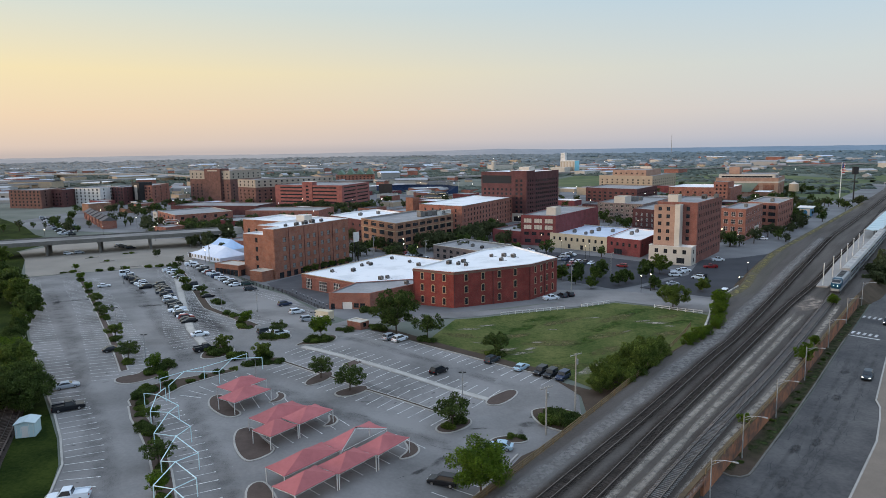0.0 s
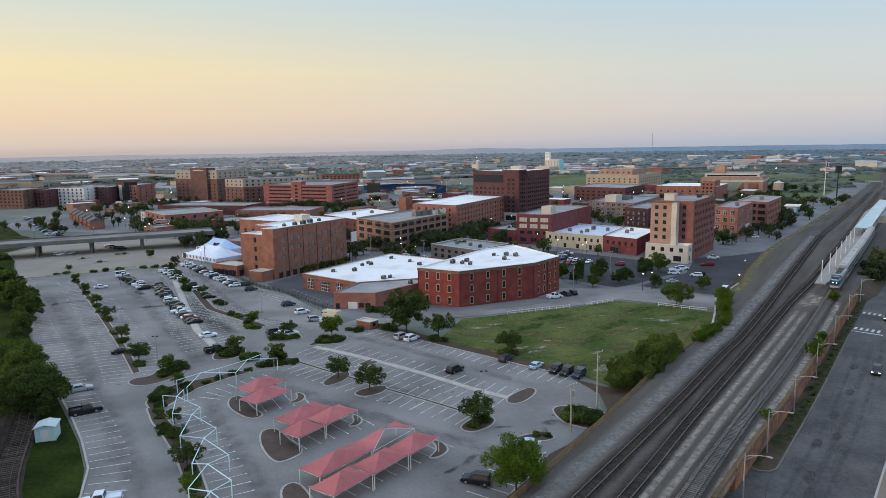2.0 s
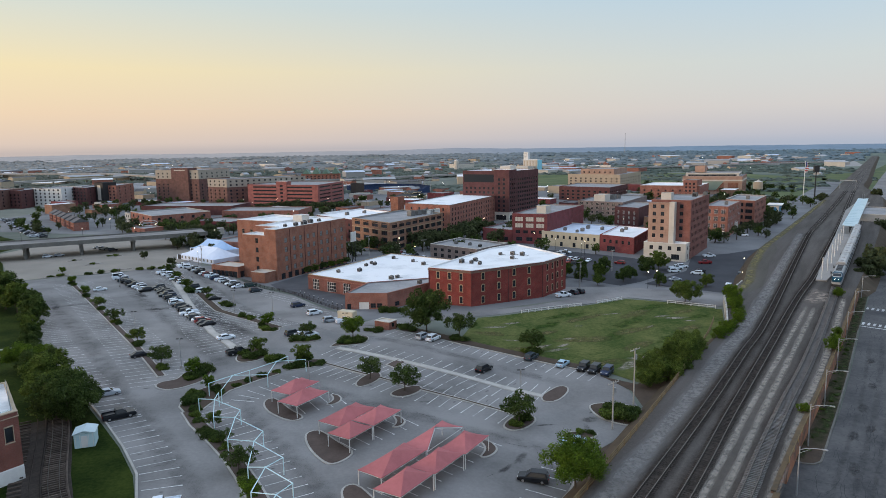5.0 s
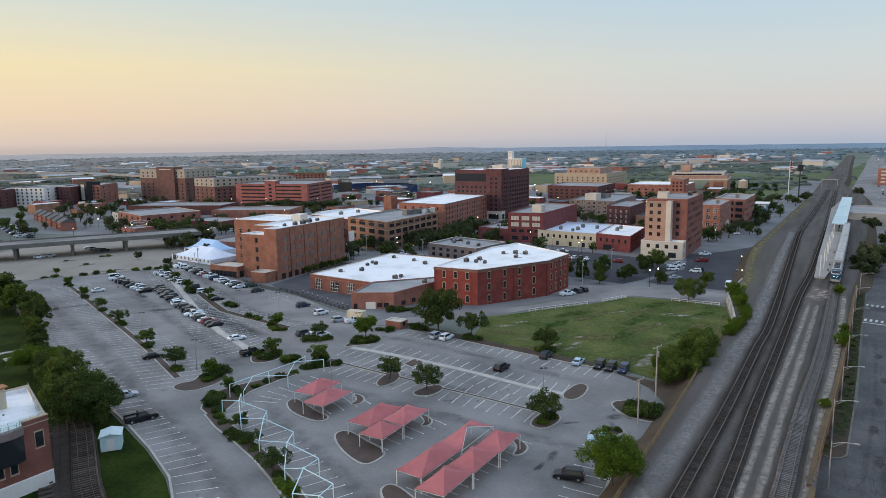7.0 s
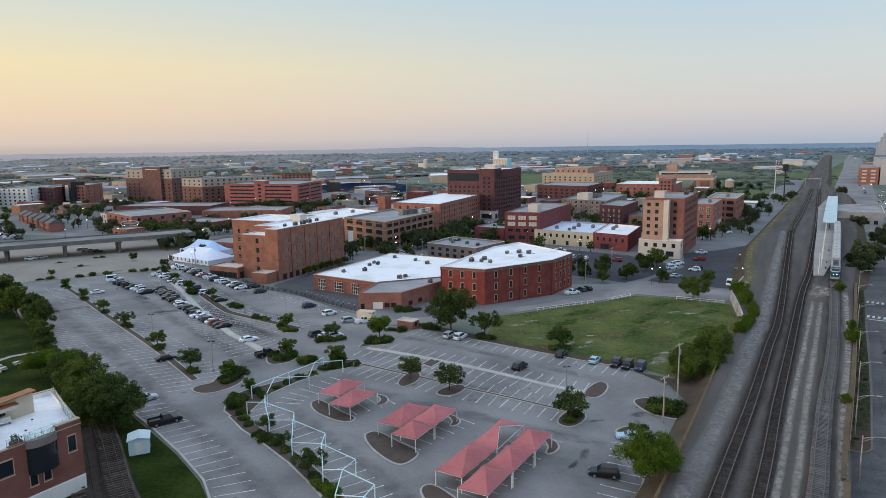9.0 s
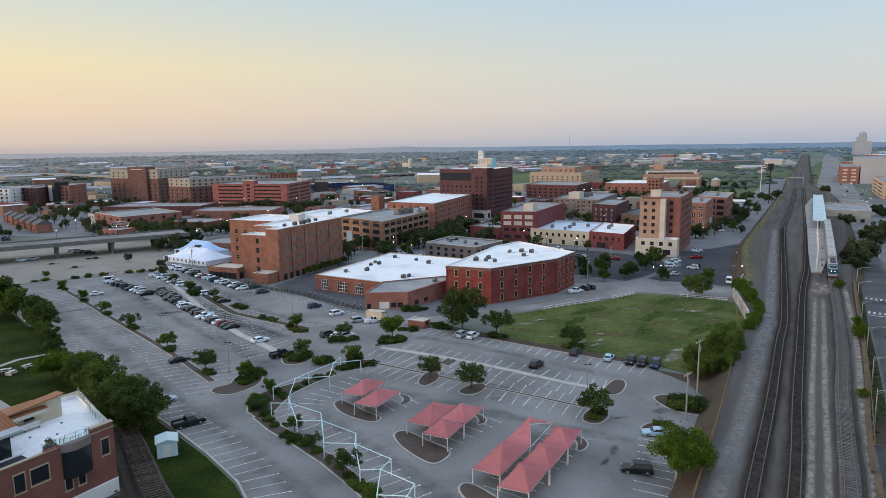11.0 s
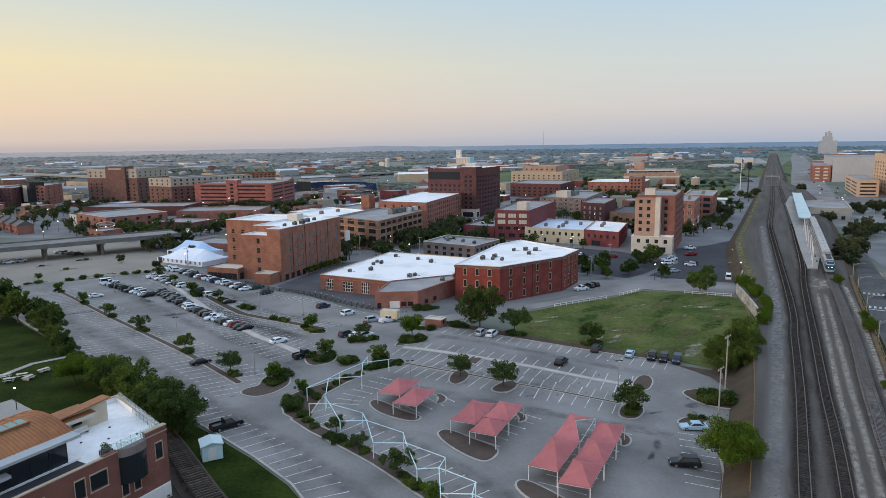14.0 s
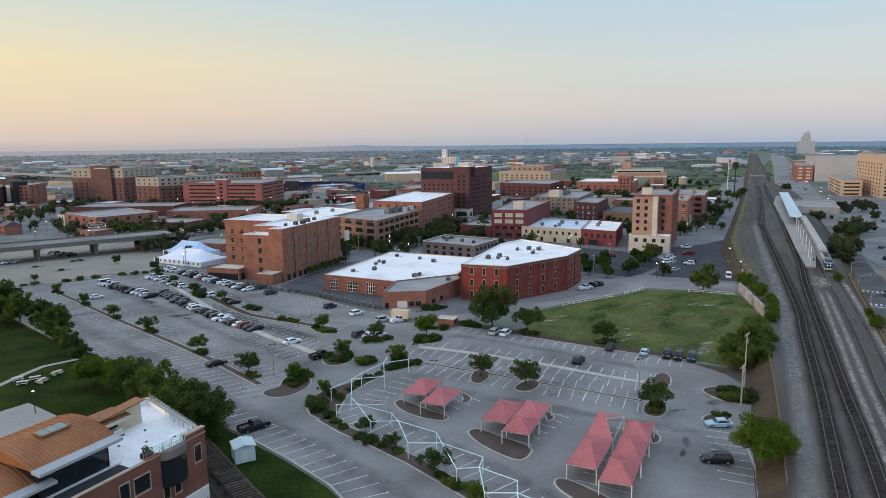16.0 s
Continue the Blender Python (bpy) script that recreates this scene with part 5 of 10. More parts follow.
building("brown_row", "low brown brick store row", [(-226, 548), (-150, 530), (-142, 562), (-218, 580)], 5, DARK_BRICK, GREY_ROOF)
building("store_row", "low brick store row with patchy roof", [(-150, 500), (-92, 490), (-86, 522), (-146, 532)], 4, RUST_BRICK, GREY_ROOF)
building("club_row", "low brown brick block with white patched roof", [(-68, 398), (-44, 366), (-20, 402), (-44, 434)], 9.5, DARK_BRICK, WHITE_ROOF, [(0, 5, rows(2, 3.4, 3, 1.6), 1.8, 1, 1, "sash")])
building("block_behind", "low tan block with cluttered roof", [(-40, 470), (-10, 440), (20, 480), (-10, 510)], 5.5, RUST_BRICK, GREY_ROOF)
building("tent_neighbour", "low red brick building behind the tent", [(-118, 352), (-92, 338), (-82, 356), (-108, 370)], 1.5, RUST_BRICK, GREY_ROOF)
building("station_house", "low pale stone station house", [(258, 374), (277, 357), (311, 399), (292, 416)], 5.2, GREY_STONE, GREY_ROOF, [(0, 5, [(1.2, 2.2)], 2.2, 2, 2, "pair"), (3, 4, [(1.2, 2.2)], 2.2, 2, 2, "pair")], coping=PALE)
building("tan_garage", "four-level tan parking garage", [(424, 508), (440, 501), (504, 582), (489, 592)], 11.5, WARM_TAN, GREY_ROOF, [(3, 2, rows(1.4, 3.2, 4, 1.4), 40, 3, 3, "plain"), (0, 1, rows(1.4, 3.2, 4, 1.4), 13, 2, 2, "plain")])
building("tan_offices", "tan office block with brown bands", [(436, 478), (492, 456), (545, 530), (487, 556)], 34, WARM_TAN, GREY_ROOF, [(0, 9, rows(2, 3.3, 9, 1.7), 3.4, 1, 1, "plain"), (3, 9, rows(2, 3.3, 9, 1.7), 3.4, 1, 1, "plain")])
building("big_grey_hall", "large windowless grey hall", [(567, 697), (640, 640), (730, 770), (655, 812)], 26, PALE_HALL, GREY_ROOF)
building("striped_block", "narrow brick block with white bands", [(552, 712), (566, 698), (650, 800), (636, 814)], 16, RUST_BRICK, GREY_ROOF, [(3, 10, rows(3, 4, 4, 2), 5, 2, 2, "plain"), (0, 2, rows(3, 4, 4, 2), 5, 1, 1, "plain")], pane_mat=PALE)
building("stone_tower_block", "far grey stone tower block with a ragged top", rect((1535, 1760), 70, 45), 42, HAZE_STONE, HAZE_STONE)
building("upper_block", "upper block", rect((1528, 1772), 42, 24), 56, HAZE_STONE, HAZE_STONE, under=BUILT["stone_tower_block"])
for k, (a, b, z) in enumerate(((2, 2, 66), (14, 6, 72), (26, 2, 63), (34, 12, 68))):
    q = Vector((1528, 1772)) + U * a + V * b
    building("turret", "turret", rect(q, 6, 6), z, HAZE_STONE, HAZE_STONE, base=55, under=BUILT["stone_tower_block"], parapet=0.2)


# low filler blocks along the streets of the town
def filler_blocks(n, seed):
    r = random.Random(seed)
    taken = []
    for ob in list(bpy.data.objects):
        if ob.name.split(".")[0] == "wall" and ob.parent:
            c = [ob.parent.matrix_basis @ ob.matrix_basis @ Vector(q) for q in ob.bound_box]
            taken.append((min(p.x for p in c) - 5, max(p.x for p in c) + 5, min(p.y for p in c) - 5, max(p.y for p in c) + 5))
    walls, roofs = [RUST_BRICK, BROWN_BRICK, DARK_BRICK, SAND, PALE, MAROON], [WHITE_ROOF, GREY_ROOF, DARK_ROOF, BLUE_ROOF, GREY_ROOF]
    tries = 0
    while n and tries < 4000:
        tries += 1
        x, y = r.uniform(-330, 300), r.uniform(400, 760)
        if x > 0.72 * y - 130:
            continue
        a, b = r.uniform(12, 30), r.uniform(10, 22)
        pl = rect((x, y), a, b)
        x0, x1, y0, y1 = min(p[0] for p in pl), max(p[0] for p in pl), min(p[1] for p in pl), max(p[1] for p in pl)
        if any(x0 < t[1] and x1 > t[0] and y0 < t[3] and y1 > t[2] for t in taken) or (-330 < x < -200 and y < 560):
            continue
        taken.append((x0 - 6, x1 + 6, y0 - 6, y1 + 6))
        building("shop_block", r.choice(("low brick shop block with a flat roof", "low town block with a flat roof")), pl, gz(x, y) + r.choice((3.8, 4.2, 4.6, 7.4, 7.8)), r.choice(walls), r.choice(roofs),
                 [(3, max(2, int(b / 7)), [(0.6, 2.2)], 2.6, 1, 1, "plain")] if y < 560 else [], parapet=0.4)
        n -= 1


for k in range(6):
    p = Vector((-286, 524)) + Vector((58, -84)) * (k / 6)
    row = building("row_house", "two-storey brick row house with a grey gable", rect(p, 11, 9, radians(-55)), gz(p.x, p.y) + 5.4, RUST_BRICK, GREY_ROOF, [(0, 3, [(0.9, 1.4), (3.4, 1.2)], 1.2, 0.6, 0.6, "plain"), (3, 2, [(0.9, 1.4), (3.4, 1.2)], 1.2, 0.6, 0.6, "plain")], parapet=0.1)
    tagged(row, group="row houses")
    gb = bmesh.new()
    gm = Matrix.Rotation(radians(-55), 4, "Z")
    gv = [gb.verts.new(gm @ Vector(c)) for c in ((-5.9, -4.9, 5.5), (5.9, -4.9, 5.5), (5.9, 4.9, 5.5), (-5.9, 4.9, 5.5), (-5.9, 0, 8.2), (5.9, 0, 8.2))]
    for f in ((0, 1, 5, 4), (2, 3, 4, 5), (0, 4, 3), (1, 2, 5), (3, 2, 1, 0)):
        gb.faces.new([gv[i] for i in f])
    part("gable_roof", gb, DARK_ROOF, row, "dark grey shingled gable")
filler_blocks(62, 21)


def grandstand():
    """The ball park beyond the garage: sloping banks of blue seats under a roof."""
    ob = thing("grandstand", "ball park grandstand with dark blue seat banks", "grandstand", pose(-34, 770, gz(-34, 770), 0, 0, -20))
    blue = mat("dark_blue_seats", (0.035, 0.06, 0.13), (0.02, 0.035, 0.08), 0.7, 1.0, 0.1, 0.0)
    for ang, length in ((0, 60), (52, 44), (-52, 44)):
        m = Matrix.Rotation(radians(ang), 4, "Z") @ Matrix.Translation((0, 34, 0))
        b = bmesh.new()
        for k in range(8):
            add_box(b, -length / 2, length / 2, k * 1.9, (k + 1) * 1.9, 0, 1.2 + k * 1.0, m)
        part("seat_bank", b, blue, ob)
        r = bmesh.new()
        add_box(r, -length / 2, length / 2, 9, 18, 13.5, 14.0, m)
        part("roof", r, DARK_METAL, ob)
        for k in range(5):
            p = m @ Vector((-length / 2 + length * k / 4, 16, 0))
            part("column", tube((p.x, p.y, 0), (p.x, p.y, 13.6), 0.35), GREY_METAL, ob)
    part("board", box(-22, -6, -44, -43, 3, 14, 0.1), DARK_METAL, ob, "dark score board")


grandstand()


EAVE_BULBS = plain("eave_bulbs", (1.0, 0.80, 0.50), 0.4, emit=1.3)


def tiered_house():
    ob = thing("tiered_restaurant", "dark tiered-roof restaurant with lit eaves", "building", pose(-4, 668, gz(-4, 668), 0, 0, 53))
    part("wall", box(-13, 13, -9, 9, 0, 4, 0.1), CREAM, ob)
    for z0, k in ((4.0, 1.0), (7.2, 0.6)):
        b = bmesh.new()
        lo = [b.verts.new((x * 15 * k, y * 11 * k, z0)) for x, y in ((-1, -1), (1, -1), (1, 1), (-1, 1))]
        hi = [b.verts.new((x * 9 * k, y * 5 * k, z0 + 2.4 * k)) for x, y in ((-1, -1), (1, -1), (1, 1), (-1, 1))]
        b.faces.new(lo[::-1])
        b.faces.new(hi)
        for i in range(4):
            b.faces.new((lo[i], lo[(i + 1) % 4], hi[(i + 1) % 4], hi[i]))
        part("roof", b, DARK_METAL, ob, "dark hipped roof tier")
        part("eave_light", box(-14.6 * k, 14.6 * k, -11.05 * k, -10.9 * k, z0 - 0.16, z0 - 0.08), EAVE_BULBS, ob, "string of warm lights")
        part("eave_light", box(-15.05 * k, -14.9 * k, -10.8 * k, 10.8 * k, z0 - 0.16, z0 - 0.08), EAVE_BULBS, ob, "string of warm lights")
    part("upper_wall", box(-8, 8, -4.5, 4.5, 4, 7.2, 0.1), CREAM, ob)


tiered_house()


def gabled_inn(x, y):
    """A far hotel with a row of steep green gables."""
    ob = building("gabled_inn", "far brick hotel with steep green gables", rect((x, y), 60, 22, 0.05), gz(x, y) + 13, RUST_BRICK, GREY_ROOF, [(0, 10, rows(2, 3.2, 3, 1.7), 2.2, 1, 1, "plain")])
    o = ob.matrix_basis.translation
    green = mat("green_metal_roof", (0.16, 0.25, 0.20), (0.11, 0.18, 0.145), 0.6, 1.0, 0.2, 0.0)
    for k in range(4):
        b = bmesh.new()
        x0, x1 = x + 2 + 15 * k - o.x, x + 14 + 15 * k - o.x
        v = [b.verts.new(c) for c in ((x0, y - 1 - o.y, 13), (x1, y - 1 - o.y, 13), ((x0 + x1) / 2, y - 1 - o.y, 20 + 3 * (k % 2)), (x0, y + 23 - o.y, 13), (x1, y + 23 - o.y, 13), ((x0 + x1) / 2, y + 23 - o.y, 20 + 3 * (k % 2)))]
        for f in ((0, 1, 2), (3, 5, 4), (0, 2, 5, 3), (1, 4, 5, 2), (0, 3, 4, 1)):
            b.faces.new([v[i] for i in f])
        part("gable", b, green, ob, "steep green metal gable")


gabled_inn(-165, 1035)


# ---- cars ----
PAINTS = {"w": ("white", (0.66, 0.71, 0.77)), "s": ("silver", (0.35, 0.39, 0.44)), "k": ("black", (0.010, 0.012, 0.016)), "g": ("dark grey", (0.028, 0.040, 0.052)),
          "b": ("dark blue", (0.022, 0.035, 0.075)), "r": ("dark red", (0.20, 0.016, 0.02)), "l": ("pale blue", (0.36, 0.50, 0.60)), "n": ("dark green", (0.018, 0.045, 0.042))}
for key, (word, c) in PAINTS.items():
    plain("car_paint_" + key, c, 0.30, 0.0, spec=0.4)
CAR_MESHES, CARS = {}, {}


def loft(bm, sections):
    """Joins equal rings of points into a closed skin."""
    rings = [[bm.verts.new(p) for p in s] for s in sections]
    n = len(rings[0])
    for a, b in zip(rings, rings[1:]):
        for i in range(n):
            bm.faces.new((a[i], a[(i + 1) % n], b[(i + 1) % n], b[i]))
    bm.faces.new(rings[0][::-1])
    bm.faces.new(rings[-1])


def car_shapes(kind):
    """Meshes for one kind of car, nose along +x, wheels on z = 0."""
    if kind in CAR_MESHES:
        return CAR_MESHES[kind]
    L, W, H, belt, hood, c0, c1, r0, r1 = {"sedan": (4.75, 1.84, 1.45, 0.95, 0.86, -1.95, 1.05, -1.05, 0.25), "suv": (4.75, 1.92, 1.76, 1.05, 1.0, -2.25, 1.15, -1.95, 0.35),
                                           "pickup": (5.7, 2.0, 1.88, 1.10, 1.08, -0.75, 1.35, -0.55, 0.65), "van": (5.6, 2.05, 2.25, 1.15, 1.05, -2.72, 2.05, -2.66, 1.15),
                                           "jeep": (4.4, 1.9, 1.82, 1.08, 1.05, -2.05, 0.85, -1.95, 0.55)}[kind]
    w = W / 2
    bm = bmesh.new()
    prof = [(-L / 2, 0.42, 0.80, 0.94), (-L / 2 + 0.12, 0.30, belt - 0.04, 0.98), (-L / 2 + 0.6, 0.26, belt, 1.0), (c0, 0.24, belt, 1.0), (c1 - 0.1, 0.24, belt, 1.0), (L / 2 - 0.75, 0.26, hood, 0.99),
            (L / 2 - 0.18, 0.30, hood - 0.10, 0.94), (L / 2, 0.40, hood - 0.30, 0.86)]
    loft(bm, [[(x, -w * k, zl), (x, -w * k, zh - 0.10), (x, -w * k * 0.94, zh), (x, w * k * 0.94, zh), (x, w * k, zh - 0.10), (x, w * k, zl)] for x, zl, zh, k in prof])
    wt, wb = w * 0.74, w * 0.92
    if kind in ("van", "jeep"):
        wt = w * 0.86
    cab = [(c0, belt - 0.02, wb), (r0, H, wt), (r1, H, wt), (c1, belt - 0.02, wb)]
    low = [bm.verts.new((x, y, belt - 0.03)) for x in (c0, c1) for y in (-wb, wb)]
    hi = [bm.verts.new((x, y, H)) for x in (r0, r1) for y in (-wt, wt)]
    for f in ((0, 1, 5, 4), (2, 6, 7, 3), (0, 4, 6, 2), (1, 3, 7, 5), (4, 5, 7, 6)):
        bm.faces.new([(low + hi)[i - 4 + 4] for i in f])
    if kind == "pickup":
        for y in (-w * 0.95, w * 0.95 - 0.08):
            add_box(bm, -L / 2 + 0.05, c0 + 0.02, y, y + 0.08, belt - 0.05, belt + 0.22)
        add_box(bm, -L / 2 + 0.03, -L / 2 + 0.11, -w * 0.95, w * 0.95, belt - 0.05, belt + 0.2)
    bmesh.ops.recalc_face_normals(bm, faces=bm.faces[:])
    bmesh.ops.bevel(bm, geom=[e for e in bm.edges if e.calc_face_angle(0) > 0.5], offset=0.05, segments=1, affect="EDGES")
    shapes = {"body": mesh_of("body", bm)}

    def quad(pts, off):
        q = bmesh.new()
        a = [Vector(p) for p in pts]
        n = (a[1] - a[0]).cross(a[3] - a[0]).normalized()
        mid = sum(a, Vector()) / 4
        v0 = [q.verts.new(mid + (p - mid) * 0.9 + n * off) for p in a]
        v1 = [q.verts.new(mid + (p - mid) * 0.9 - n * 0.05) for p in a]
        q.faces.new(v0)
        for i in range(4):
            q.faces.new((v0[i], v1[i], v1[(i + 1) % 4], v0[(i + 1) % 4]))
        return q
    b = belt + 0.03
    fr = lambda x0, x1, t: x0 + (x1 - x0) * t
    t = 0.06
    shapes["windscreen"] = mesh_of("windscreen", quad([(fr(c1, r1, t), -wb, b), (fr(c1, r1, t), wb, b), (r1, wt, H - 0.05), (r1, -wt, H - 0.05)], 0.025))
    shapes["rear_window"] = mesh_of("rear_window", quad([(fr(c0, r0, t), wb, b), (fr(c0, r0, t), -wb, b), (r0, -wt, H - 0.05), (r0, wt, H - 0.05)], 0.025))
    shapes["side_window"] = [mesh_of("side_window", quad([(fr(c0, r0, t) + 0.1, s * -wb, b), (fr(c1, r1, t) - 0.1, s * -wb, b), (r1 - 0.05, s * -wt, H - 0.07), (r0 + 0.05, s * -wt, H - 0.07)][::s], 0.025)) for s in (1, -1)]
    for m_ in (shapes["windscreen"], shapes["rear_window"], *shapes["side_window"]):
        m_.materials.append(GLASS)
    gl = bmesh.new()
    for m_ in (shapes["windscreen"], shapes["rear_window"], *shapes["side_window"]):
        gl.from_mesh(m_)
    shapes["glazing"] = mesh_of("glazing", gl)
    shapes["glazing"].materials.append(GLASS)
    R = 0.33 if kind == "sedan" else 0.38
    tb = bmesh.new()
    bmesh.ops.create_cone(tb, cap_ends=True, segments=14, radius1=R, radius2=R, depth=0.24, matrix=Matrix.Rotation(radians(90), 4, "X"))
    bmesh.ops.bevel(tb, geom=[e for e in tb.edges if abs(e.verts[0].co.y - e.verts[1].co.y) < 0.01], offset=0.04, segments=1, affect="EDGES")
    rb = bmesh.new()
    bmesh.ops.create_cone(rb, cap_ends=True, segments=10, radius1=R * 0.6, radius2=R * 0.6, depth=0.265, matrix=Matrix.Rotation(radians(90), 4, "X"))
    shapes["wheel"], shapes["rim"] = mesh_of("wheel", tb), mesh_of("rim", rb)
    shapes["wheel"].materials.append(TYRE)
    shapes["rim"].materials.append(RIM)
    hb = box(-0.06, 0.04, -0.19, 0.19, -0.07, 0.07, 0.02)
    shapes["light"] = mesh_of("headlight", hb)
    shapes["dims"] = (L, W, R, hood, belt)
    CAR_MESHES[kind] = shapes
    return shapes


def car(kind, paint, x, y, heading, lit=False, far=False):
    """A parked car with body, glass, wheels and lights; later ones of the same kind and colour are copies."""
    m = pose(x, y, gz(x, y) + 0.07, 0, 0, heading)
    key = (kind, paint, lit, far, far and y > 380)
    if key in CARS:
        return copy_thing(CARS[key], m)
    s = car_shapes(kind)
    L, W, R, hood, belt = s["dims"]
    word = {"sedan": "sedan", "suv": "sport utility car", "pickup": "pickup truck", "van": "van", "jeep": "boxy off-road car"}[kind]
    ob = thing(word.replace(" ", "_").replace("-", "_"), PAINTS[paint][0] + " " + word + " parked on the asphalt car park" if not lit else PAINTS[paint][0] + " " + word + " with lit headlights on the road", "car", m, "cars")
    me = s["body"].copy()
    me.materials.append(MATS["car_paint_" + paint])
    part("body", me, None, ob)
    if far:
        part("glazing", s["glazing"], None, ob)
    else:
        for nm in ("windscreen", "rear_window"):
            part(nm, s[nm], None, ob)
        for me_ in s["side_window"]:
            part("side_window", me_, None, ob)
    if far and y > 380:
        tb = bmesh.new()
        for sx in (-1, 1):
            for sy in (-1, 1):
                add_tube(tb, (sx * L * 0.305, sy * (W / 2 - 0.23), R), (sx * L * 0.305, sy * (W / 2 + 0.01), R), R, n=8)
        part("wheels", tb, TYRE, ob)
    for sx in (() if far and y > 380 else (-1, 1)):
        for sy in (-1, 1):
            wh = part("wheel", s["wheel"], None, ob, m=pose(sx * L * 0.305, sy * (W / 2 - 0.11), R))
            if not far:
                part("rim", s["rim"], None, wh)
    for sy in (() if far and not lit else (-1, 1)):
        for nm, xx, zz, mt in (("headlight", L / 2 - 0.10, hood - 0.22, LAMP_CAR if lit else HEADLAMP), ("tail_light", -L / 2 + 0.03, belt - 0.2, TAIL)):
            lm = s["light"].copy()
            lm.materials.append(mt)
            part(nm, lm, None, ob, m=pose(xx, sy * (W / 2 - 0.32), zz))
    CARS[key] = ob
    return ob


KINDS = ["sedan", "suv", "sedan", "suv", "pickup", "suv", "sedan"]


def car_row(code, a, b, heading, rng):
    """Cars along a row from a to b; a dot is an empty place."""
    n = len(code)
    for i, c in enumerate(code):
        if c == ".":
            continue
        t = (i + 0.5) / n
        kind = rng.choice(KINDS)
        if c == "V":
            kind, c = "van", "w"
        car(kind, c, a[0] + (b[0] - a[0]) * t + rng.uniform(-0.3, 0.3), a[1] + (b[1] - a[1]) * t + rng.uniform(-0.3, 0.3), heading + rng.choice((0, 180)) + rng.uniform(-3, 3), far=True)


crng = random.Random(7)
car_row("VwsgkgkgwswK".replace("K", "k"), (-135, 274), (-112, 243), 31, crng)
car_row("gkgkkgbkgwwkgkkgwwkgwrkk", (-110.5, 250), (-75, 187.5), 31, crng)
car_row("wsw.sgw.kw..sg..w....k", (-119.5, 281), (-83.5, 228.6), 31, crng)
car_row("www.kskkwrwlbwwkwkw", (-117, 298), (-80, 248.6), 31, crng)
for kind, c, x, y, h in (("pickup", "k", -72.6, 119.8, 31), ("sedan", "s", -79.6, 131.8, 31), ("pickup", "w", -54.0, 86.4, 195), ("sedan", "w", -65.8, 170.6, 30), ("sedan", "k", -82.5, 157.2, 31),
                         ("sedan", "w", -131, 248.4, 31), ("suv", "s", -14.4, 165.2, 52), ("suv", "w", -11.8, 164.0, 52), ("suv", "k", -1.7, 141.4, 48), ("suv", "g", 11.0, 150.6, 52),
                         ("sedan", "l", 17.3, 145.2, 52), ("jeep", "k", 21.2, 141.8, 232), ("jeep", "k", 23.2, 140.0, 232), ("jeep", "b", 25.6, 138.4, 232), ("suv", "k", -1.0, 91.8, 160),
                         ("sedan", "l", 8.6, 104.6, 165), ("suv", "b", -53.7, 215.6, 35), ("suv", "w", -46.6, 201.6, 35), ("suv", "s", -40.4, 188.6, 25), ("pickup", "w", -36.0, 186.8, 25),
                         ("pickup", "k", -59.4, 156.6, 35), ("suv", "g", -48.6, 172.4, 35), ("sedan", "w", -46.0, 171.0, 35), ("suv", "w", -44.0, 169.8, 35), ("pickup", "w", 36.4, 218.6, 20),
                         ("suv", "g", -73.0, 242.6, 31), ("suv", "n", -77.0, 251.8, 31), ("suv", "g", 41.0, 222.5, 110), ("suv", "k", 43.6, 224.0, 110)):
    car(kind, c, x, y, h)
for kind, c, x, y, h in (("pickup", "w", 95.6, 262.6, 0), ("suv", "w", 99.6, 265.6, 0), ("sedan", "s", 85.6, 240.2, 5), ("pickup", "r", 113, 272.8, 175), ("pickup", "w", 123, 289.4, 0),
                         ("van", "w", 97.5, 222.6, 55), ("suv", "g", 114, 245, 55), ("suv", "w", 92.2, 256.5, 0), ("suv", "w", -192, 333, 30), ("suv", "s", -188, 336, 30), ("sedan", "w", -179.7, 360, 30),
                         ("suv", "w", -176, 357, 30), ("sedan", "s", -172.6, 354.6, 30), ("suv", "g", -168.4, 351, 30), ("suv", "k", 186, 236, 10), ("sedan", "b", 210, 262, 30), ("suv", "w", 222, 268, 30),
                         ("sedan", "k", 196, 243, 5), ("suv", "r", 232, 312, 40)):
    car(kind, c, x, y, h, far=True)
car("suv", "g", 91.0, 135.6, 231, True)
car("suv", "k", 124.0, 178.0, 231, True)
car_row("wsgkwgsgwkwbsgwkws", (-326, 534), (-240, 414), 30, crng)
car_row("gkwwsgkwgwsgkwbwgk", (-316, 530), (-232, 410), 30, crng)
car_row("gkw.sgk", (-288, 504), (-246, 440), 30, crng)
car_row("w.g.k..g..w...s..k.s", (-120, 420), (-60, 480), 45, crng)
for k in range(26):
    t = crng.uniform(0.05, 0.75)
    x, y = 330 + (970 - 330) * t, 425 + (1214 - 425) * t
    o = crng.choice((-11, -7, -3.5, 4, 8, 12))
    car(crng.choice(("sedan", "suv")), crng.choice("wskgb"), x + o * 0.78, y - o * 0.62, 51 if o < 0 else 231, True, True)


